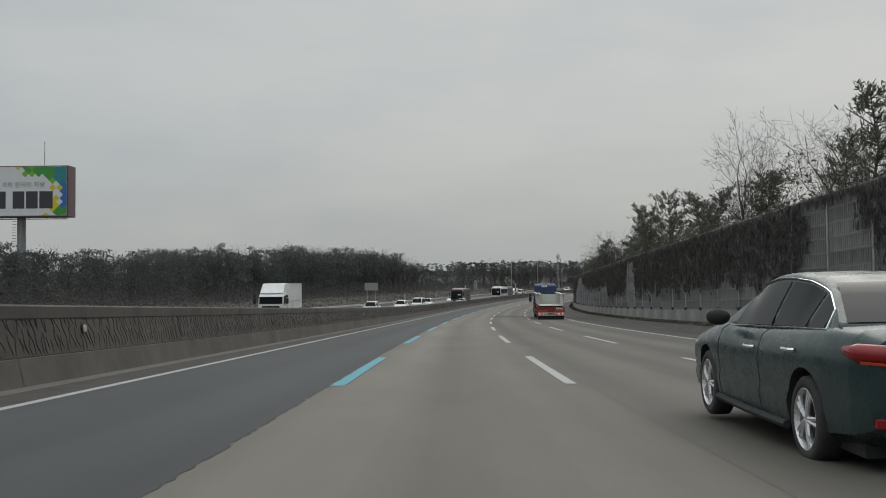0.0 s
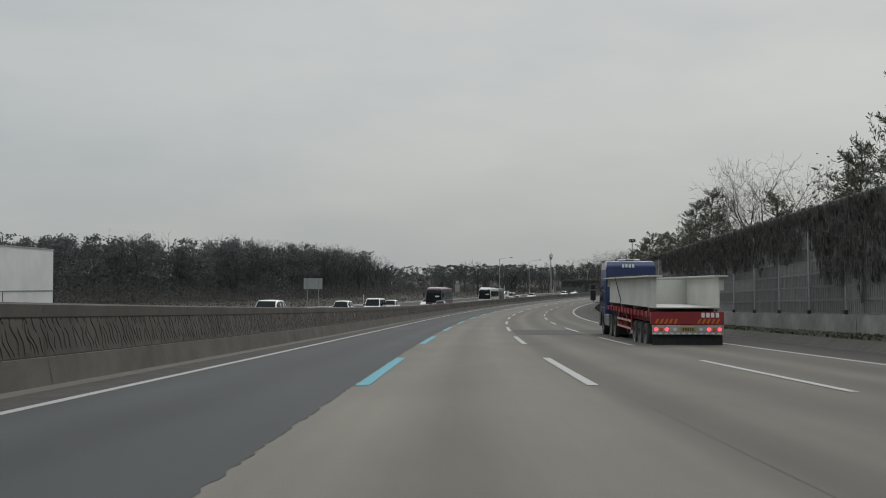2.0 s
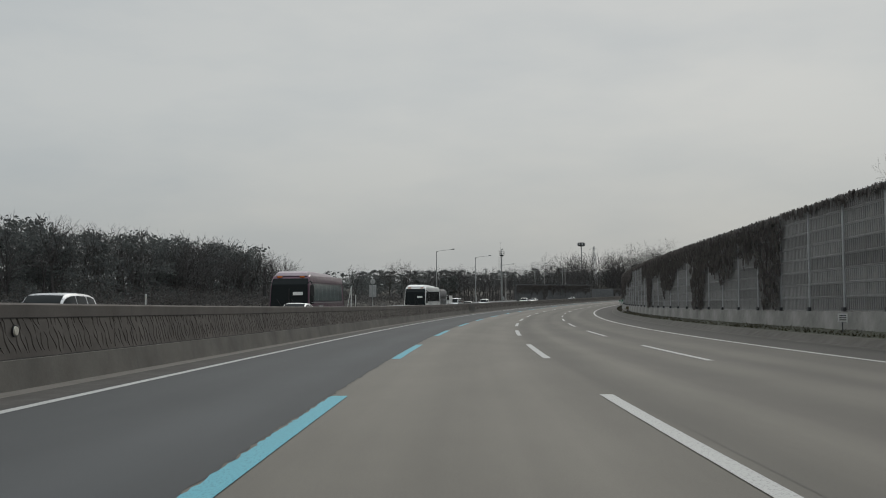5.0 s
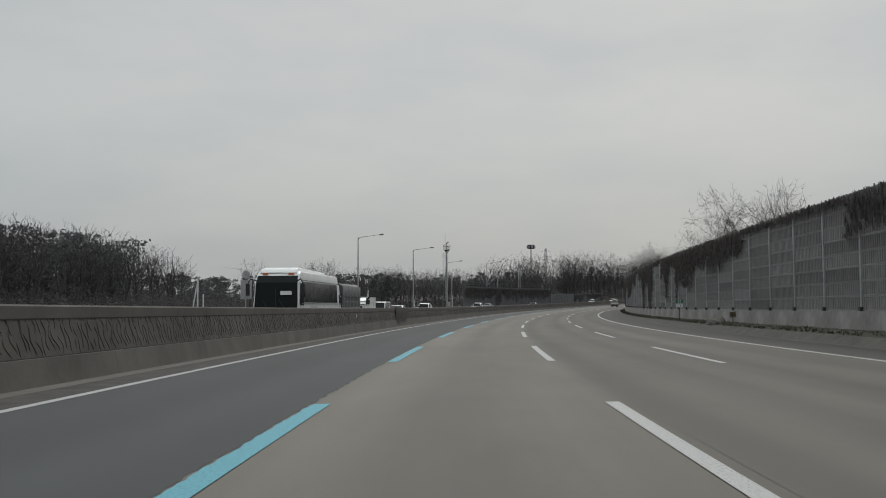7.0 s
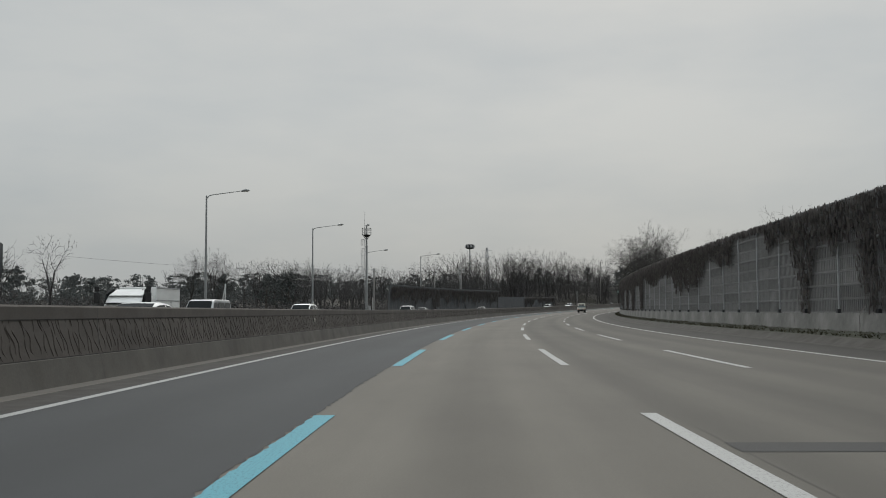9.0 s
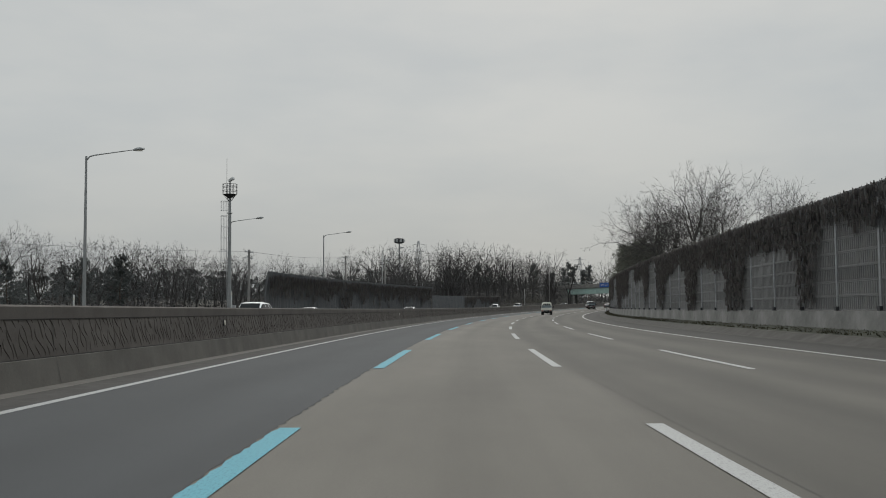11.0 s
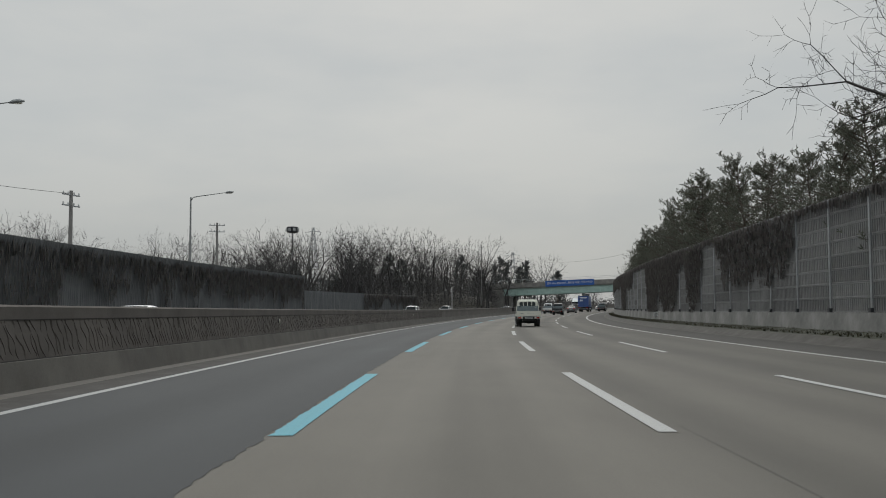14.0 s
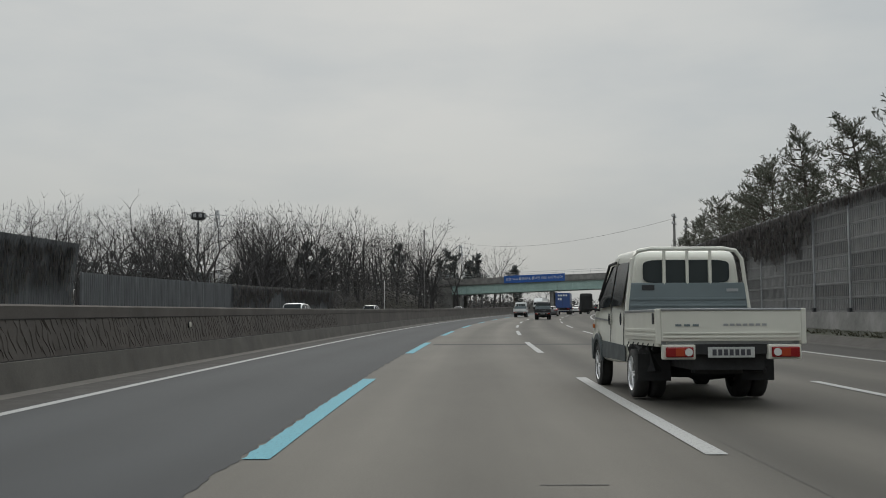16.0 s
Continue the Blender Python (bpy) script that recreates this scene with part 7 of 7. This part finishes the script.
LORRY_S, LORRY_D = 114.0, 7.42
artic(stand(LORRY_S, LORRY_D, 0))
tub = thing("bridge_girder", stand(LORRY_S, LORRY_D, 0), "pale steel tub girder loaded on a red trailer", "girder")
for side in (-1, 1):
    part("web", box_bm(*sorted((side * 1.06, side * 1.10)), -14.6, -1.75, 1.62, 2.66, 0.004), M["girder_pale"], tub)
    part("top_flange", box_bm(*sorted((side * 0.88, side * 1.36)), -14.75, -1.35, 2.66, 2.72, 0.006), M["girder_pale"], tub)
    part("end_stiffener", box_bm(*sorted((side * 1.101, side * 1.24)), -14.6, -14.52, 2.2, 2.655, 0.006), M["girder_pale"], tub)
    part("end_stiffener", box_bm(*sorted((side * 1.101, side * 1.20)), -1.85, -1.80, 2.3, 2.655, 0.006), M["girder_pale"], tub)
    for i in range(40):
        part("stud", tube(bmesh.new(), [(side * 1.15, -14.5 + i * 0.32, 2.72), (side * 1.15, -14.5 + i * 0.32, 2.80)], 0.02, 5), M["dark_steel"], tub)
    part("lashing", tube(bmesh.new(), [(side * 1.28, -6.0, 1.40), (side * 1.14, -6.0, 1.7), (side * 1.37, -6.0, 2.64), (side * 1.37, -6.0, 2.74), (0, -6.0, 2.78)], 0.018, 5), M["dark_steel"], tub)
part("bottom_plate", box_bm(-1.12, 1.12, -14.6, -1.75, 1.585, 1.62, 0.004), M["girder_pale"], tub)
part("diaphragm", box_bm(-1.05, 1.05, -9.0, -8.96, 1.63, 2.6), M["girder_pale"], tub)
for y in (-13.5, -10.0, -6.4, -3.0):
    tagged(part("timber_baulk", box_bm(-1.15, 1.15, y, y + 0.22, 1.445, 1.58, 0.01), M["timber"]), "rough timber baulk under the girder", "timber", "baulks under the girder").matrix_world = stand(LORRY_S, LORRY_D, 0)


def box_truck(m, cab_paint, box_paint, label, w0, top, length, box_top, kind="box", deflect=0.9, ahead=False):
    ob = thing("box_truck" if kind == "box" else "tarpaulin_truck", m, label, "truck")
    cab_over(ob, cab_paint, w0, top, deflect, -0.55, 1.30)
    y1, y0 = -0.75, -0.75 - length
    if kind == "box":
        body = part("cargo_box", box_bm(-w0 - 0.02, w0 + 0.02, y0, y1, 1.05, box_top, 0.03), box_paint, ob, "smooth cargo box")
        for side in (-1, 1):
            part("rail", box_bm(*sorted((side * (w0 + 0.018), side * (w0 + 0.04))), y0, y1, 1.75, 1.80, 0.004), M["galv"], body)
            part("rail", box_bm(*sorted((side * (w0 + 0.018), side * (w0 + 0.04))), y0, y1, box_top - 0.06, box_top, 0.004), M["galv"], body)
            part("side_door_gap", box_bm(*sorted((side * (w0 + 0.016), side * (w0 + 0.026))), y1 - 2.2, y1 - 2.15, 1.1, 1.75), M["under"], body)
        part("door_gap", box_bm(-0.012, 0.012, y0 - 0.006, y0 + 0.01, 1.1, box_top - 0.08), M["under"], body)
        bars(body, P["white"] if ahead else M["sign_back"], y0 - 0.004, -0.8, 0.8, box_top - 0.55, box_top - 0.28, 6, "letter_bar")
        if ahead:
            bars(body, P["white"], y0 - 0.004, -0.8, -0.1, box_top - 1.2, box_top - 0.85, 2, "letter_bar")
    else:
        body = part("cargo_body", box_bm(-w0, w0, y0, y1, 1.05, 2.35, 0.03), M["dark_steel"], ob, "dark steel stake body")
        for side in (-1, 1):
            for i in range(13):
                y = y0 + 0.2 + i * (length - 0.4) / 12
                part("stake", box_bm(*sorted((side * w0, side * (w0 + 0.05))), y - 0.05, y + 0.05, 1.1, 2.3, 0.006), M["pole_grey"], body)
            for z in (1.25, 1.75, 2.25):
                part("rail", box_bm(*sorted((side * w0, side * (w0 + 0.035))), y0, y1, z, z + 0.06, 0.005), M["pole_grey"], body)
        bm = bmesh.new()
        n, k = 26, 9
        rows_ = []
        for i in range(n + 1):
            y = y0 - 0.05 + (length + 0.1) * i / n
            row_ = []
            for j in range(k):
                u = j / (k - 1) * 2 - 1
                x = (w0 + 0.06) * max(-1, min(1, u * 1.45))
                z = box_top - (0.10 * u * u) - max(0, abs(u) - 0.69) * (box_top - 2.25) / 0.31 + 0.05 * noise.noise(Vector((y * 1.4, u * 3, 3)))
                row_.append(bm.verts.new((x + 0.02 * noise.noise(Vector((y * 3, u * 4, 1))), y, z)))
            rows_.append(row_)
        for a, b in zip(rows_, rows_[1:]):
            for j in range(k - 1):
                bm.faces.new((a[j], a[j + 1], b[j + 1], b[j]))
        for r_ in (rows_[0], rows_[-1]):
            bm.faces.new(r_)
        part("tarpaulin", bm, M["tarp"], ob, "creased black tarpaulin", smooth=True)
    part("chassis", box_bm(-0.42, 0.42, y0 + 0.1, 1.0, 0.72, 1.02), M["under"], ob)
    for side in (-1, 1):
        wheel(ob, side * (w0 - 0.16), y0 + 1.7, 0.50, 0.28, "steel")
        wheel(ob, side * (w0 - 0.46), y0 + 1.7, 0.50, 0.28, "steel")
        part("side_guard", box_bm(*sorted((side * (w0 - 0.04), side * w0)), y0 + 2.5, y1 - 0.3, 0.55, 0.85, 0.006), M["galv"], ob)
        part("tail_lamp", box_bm(*sorted((side * (w0 - 0.5), side * (w0 - 0.05))), y0 - 0.03, y0 + 0.02, 0.80, 0.95, 0.01), M["tail_red"], ob)
    part("rear_bumper", box_bm(-w0 + 0.05, w0 - 0.05, y0 - 0.02, y0 + 0.06, 0.52, 0.66, 0.01), M["galv"], ob)
    return ob


box_truck(stand(97.5, -18.2, 0, 180), P["white"], P["white"], "white box truck with a roof deflector on the oncoming carriageway", 1.16, 2.55, 6.6, 3.45)
box_truck(stand(295.3, -13.7, 0, 180), P["white"], P["white"], "white truck under a black tarpaulin on the oncoming carriageway", 1.16, 2.42, 8.2, 3.25, "tarp", 0.62)
box_truck(stand(326.0, -17.0, 0, 180), P["white"], P["white"], "small white box truck on the oncoming carriageway", 0.90, 1.95, 3.6, 2.42, "box", 0.35)
box_truck(stand(668.0, 3.9, 0), P["navy"], P["box_blue"], "blue box truck far ahead with white lettering", 1.15, 2.5, 5.8, 3.5, "box", 0.5, True)
box_truck(stand(770.0, -15.0, 0, 180), P["white"], P["white"], "white box truck beyond the overbridge", 1.16, 2.55, 6.6, 3.45)


def coach(m, paint, roof_paint, glass, label, trim):
    ob = thing("coach", m, label, "bus", "coaches on the oncoming carriageway")
    L, w0, h = 12.0, 1.24, 3.28
    w = lambda y, z: w0 - 0.10 * max(z - 2.0, 0) / 1.3
    prof = [(-6.0, 0.55), (-6.02, 1.6), (-5.9, 2.95), (-5.7, h - 0.05), (-5.3, h), (5.0, h), (5.45, h - 0.12), (5.80, 2.6), (5.98, 1.5), (6.0, 0.9), (5.95, 0.40), (-5.9, 0.42)]
    part("body", prism(prof, w, 0.09, 3), paint, ob)
    part("roof_pod", prism([(-2.8, h - 0.02), (-2.4, h + 0.14), (4.6, h + 0.22), (5.3, h + 0.12), (5.5, h - 0.10)], lambda y, z: 1.02 - 0.5 * max(z - h, 0), 0.06, 2), roof_paint, ob, "raised air conditioning pod")
    for side in (-1, 1):
        for i in range(7):
            y = -5.3 + i * 1.42
            part("window", side_sheet([(y, 1.62), (y, 2.72), (y + 1.38, 2.72), (y + 1.38, 1.62)], w, side), glass, ob)
        part("window_line", side_sheet([(-5.8, 2.78), (-5.8, 2.81), (5.2, 2.81), (5.2, 2.78)], w, side), M["under"], ob)
        part("belt_line", side_sheet([(-5.9, 1.52), (-5.9, 1.56), (5.3, 1.56), (5.3, 1.52)], w, side), M["galv"], ob)
        for y in (-3.4, -2.2, -1.0, 0.2, 1.4):
            part("locker_gap", side_sheet([(y, 0.6), (y, 1.4), (y + 0.02, 1.4), (y + 0.02, 0.6)], w, side), M["under"], ob)
        for k, mat in enumerate(trim):
            part("livery_mark", side_sheet([(3.6 - k * 0.9, 0.62), (4.1 - k * 0.9, 1.15), (4.6 - k * 0.9, 1.15), (5.0 - k * 0.9, 0.62)], w, side, 0.004, 0.002), mat, ob)
        for i in range(4):
            part("letter_bar", side_sheet([(1.6 + i * 0.4, 1.05), (1.6 + i * 0.4, 1.38), (1.9 + i * 0.4, 1.38), (1.9 + i * 0.4, 1.05)], w, side, 0.004, 0.002), M["sign_back"], ob)
        for y in (3.6, -2.9):
            wheel(ob, side * (w0 - 0.15), y, 0.50, 0.29, "steel")
            part("wheel_arch", side_sheet([(y + 0.60 * math.cos(radians(a)), 0.50 + 0.60 * math.sin(radians(a))) for a in range(0, 360, 20)], w, side, 0.001, 0.003), M["under"], ob)
        ma = part("mirror_arm", tube(bmesh.new(), [(side * 1.1, 5.7, 2.75), (side * 1.35, 6.1, 2.85), (side * 1.48, 6.15, 2.6)], 0.035, 6), M["black"], ob)
        part("mirror", box_bm(*sorted((side * 1.38, side * 1.58)), 6.08, 6.22, 1.95, 2.60, 0.05), M["black"], ma)
        part("headlamp", box_bm(*sorted((side * 0.75, side * 1.15)), 5.93, 6.03, 0.75, 0.95, 0.03), M["lamp_white"], ob)
        part("marker_lamp", box_bm(*sorted((side * 0.55, side * 0.85)), 5.40, 5.55, h - 0.20, h - 0.10, 0.02), M["amber"], ob)
        part("tail_lamp", box_bm(*sorted((side * 1.0, side * 1.18)), -6.05, -5.95, 1.0, 1.5, 0.02), M["tail_red"], ob)
        part("driver_window", side_sheet([(4.75, 1.45), (4.75, 2.68), (5.45, 2.62), (5.75, 1.45)], w, side, 0.006), M["glass"], ob)
    part("windscreen", prism([(5.55, 2.98), (5.83, 2.62), (6.0, 1.55), (6.03, 1.2), (6.06, 1.2), (6.03, 1.56), (5.87, 2.66), (5.58, 3.03)], lambda y, z: 1.15 - 0.06 * max(z - 2, 0), 0), M["glass"], ob)
    sc = part("screen_pillar", box_bm(-0.02, 0.02, 6.03, 6.06, 1.25, 2.4), M["black"], ob)
    part("route_card", box_bm(-0.85, -0.25, 6.045, 6.06, 2.0, 2.2), P["white"], sc)
    for x in (-0.5, 0.4):
        part("wiper", tube(bmesh.new(), [(x, 6.08, 1.25), (x + 0.35, 6.03, 1.75)], 0.015, 4), M["black"], ob)
    part("rear_window", box_bm(-0.95, 0.95, -6.04, -5.96, 1.9, 2.8, 0.01), M["glass"], ob)
    part("bumper", box_bm(-1.2, 1.2, 5.9, 6.08, 0.36, 0.62, 0.05), paint, ob)
    return ob


coach(stand(276.0, -11.2, 0, 180), P["white"], P["white"], M["glass"], "white coach with dark windows on the oncoming carriageway", (M["chevron"], P["box_blue"]))
coach(stand(223.0, -12.0, 0, 180), P["maroon"], P["mauve"], M["glass_pale"], "maroon coach with pale windows on the oncoming carriageway", (P["maroon"],))


def van(m, paint, label):
    ob = thing("van", m, label, "van")
    w = lambda y, z: 0.86 - 0.12 * max(z - 1.05, 0) / 0.85
    prof = [(-2.35, 0.45), (-2.38, 1.0), (-2.30, 1.80), (-2.15, 1.92), (0.9, 1.93), (1.25, 1.82), (1.95, 1.12), (2.35, 0.95), (2.42, 0.70), (2.38, 0.36), (-2.3, 0.34)]
    part("body", prism(prof, w, 0.07, 3), paint, ob)
    for side in (-1, 1):
        for a, b in ((-2.1, -1.0), (-0.9, 0.35)):
            part("window", side_sheet([(a, 1.20), (a, 1.75), (b, 1.76), (b, 1.20)], w, side), M["glass"], ob)
        part("window", side_sheet([(0.45, 1.18), (0.45, 1.76), (1.15, 1.74), (1.72, 1.20)], w, side), M["glass"], ob)
        for y in (-1.4, 1.5):
            wheel(ob, side * 0.77, y, 0.32, 0.20, "steel")
            part("wheel_arch", side_sheet([(y + 0.38 * math.cos(radians(a)), 0.32 + 0.38 * math.sin(radians(a))) for a in range(0, 360, 20)], w, side, 0.001, 0.003), M["under"], ob)
        part("mirror", box_bm(*sorted((side * 0.88, side * 1.05)), 1.35, 1.48, 1.10, 1.32, 0.03), M["black"], ob)
        part("headlamp", box_bm(*sorted((side * 0.5, side * 0.8)), 2.28, 2.43, 0.74, 0.92, 0.03), M["lamp_white"], ob)
        part("tail_lamp", box_bm(*sorted((side * 0.70, side * 0.84)), -2.41, -2.33, 0.9, 1.4, 0.02), M["tail_red"], ob)
    part("windscreen", prism([(1.30, 1.80), (1.94, 1.16), (1.97, 1.18), (1.33, 1.84)], lambda y, z: w(y, z) - 0.08, 0), M["glass"], ob)
    part("bumper", box_bm(-0.84, 0.84, 2.34, 2.46, 0.34, 0.60, 0.04), paint, ob)
    return ob


van(stand(175.5, -13.2, 0, 180), P["white"], "white van on the oncoming carriageway")
van(stand(338.0, -17.0, 0, 180), P["silver"], "pale van on the oncoming carriageway")
for s, d, spec, c, lab in ((127.5, -13.2, SUV, "white", "white sport utility car on the oncoming carriageway"), (156.0, -13.2, SUV, "white", "white sport utility car on the oncoming carriageway"),
                           (187.0, -13.2, SUV, "silver", "silver sport utility car on the oncoming carriageway"), (209.0, -9.8, SEDAN, "white", "white sedan on the oncoming carriageway"),
                           (238.0, -16.6, SEDAN, "white", "white sedan on the oncoming carriageway"), (347.0, -13.2, SUV, "white", "white sport utility car on the oncoming carriageway"),
                           (398.0, -13.2, SUV, "white", "white sport utility car on the oncoming carriageway"), (431.0, -16.8, SEDAN, "silver", "silver sedan on the oncoming carriageway"),
                           (470.0, -13.2, SEDAN, "white", "white sedan on the oncoming carriageway"), (560.0, -13.2, SUV, "white", "white sport utility car on the oncoming carriageway"),
                           (610.0, -16.8, SUV, "silver", "silver sport utility car on the oncoming carriageway"), (660.0, -13.2, SEDAN, "white", "white sedan on the oncoming carriageway"),
                           (307.0, -9.8, SEDAN, "white", "white sedan on the oncoming carriageway")):
    car(stand(s, d, 0, 180), spec, P[c], lab, "cars on the oncoming carriageway")
for s, d, spec, c, lab in ((640.0, 3.4, SEDAN, "grey", "grey sedan far ahead in the third lane"), (700.0, 3.7, SEDAN, "white", "white sedan far ahead in the third lane"), (715.0, 7.2, SUV, "black", "dark car far ahead in the outer lane"),
                           (738.0, 7.2, SEDAN, "silver", "silver sedan far ahead in the outer lane")):
    car(stand(s, d, 0), spec, P[c], lab, "cars far ahead")
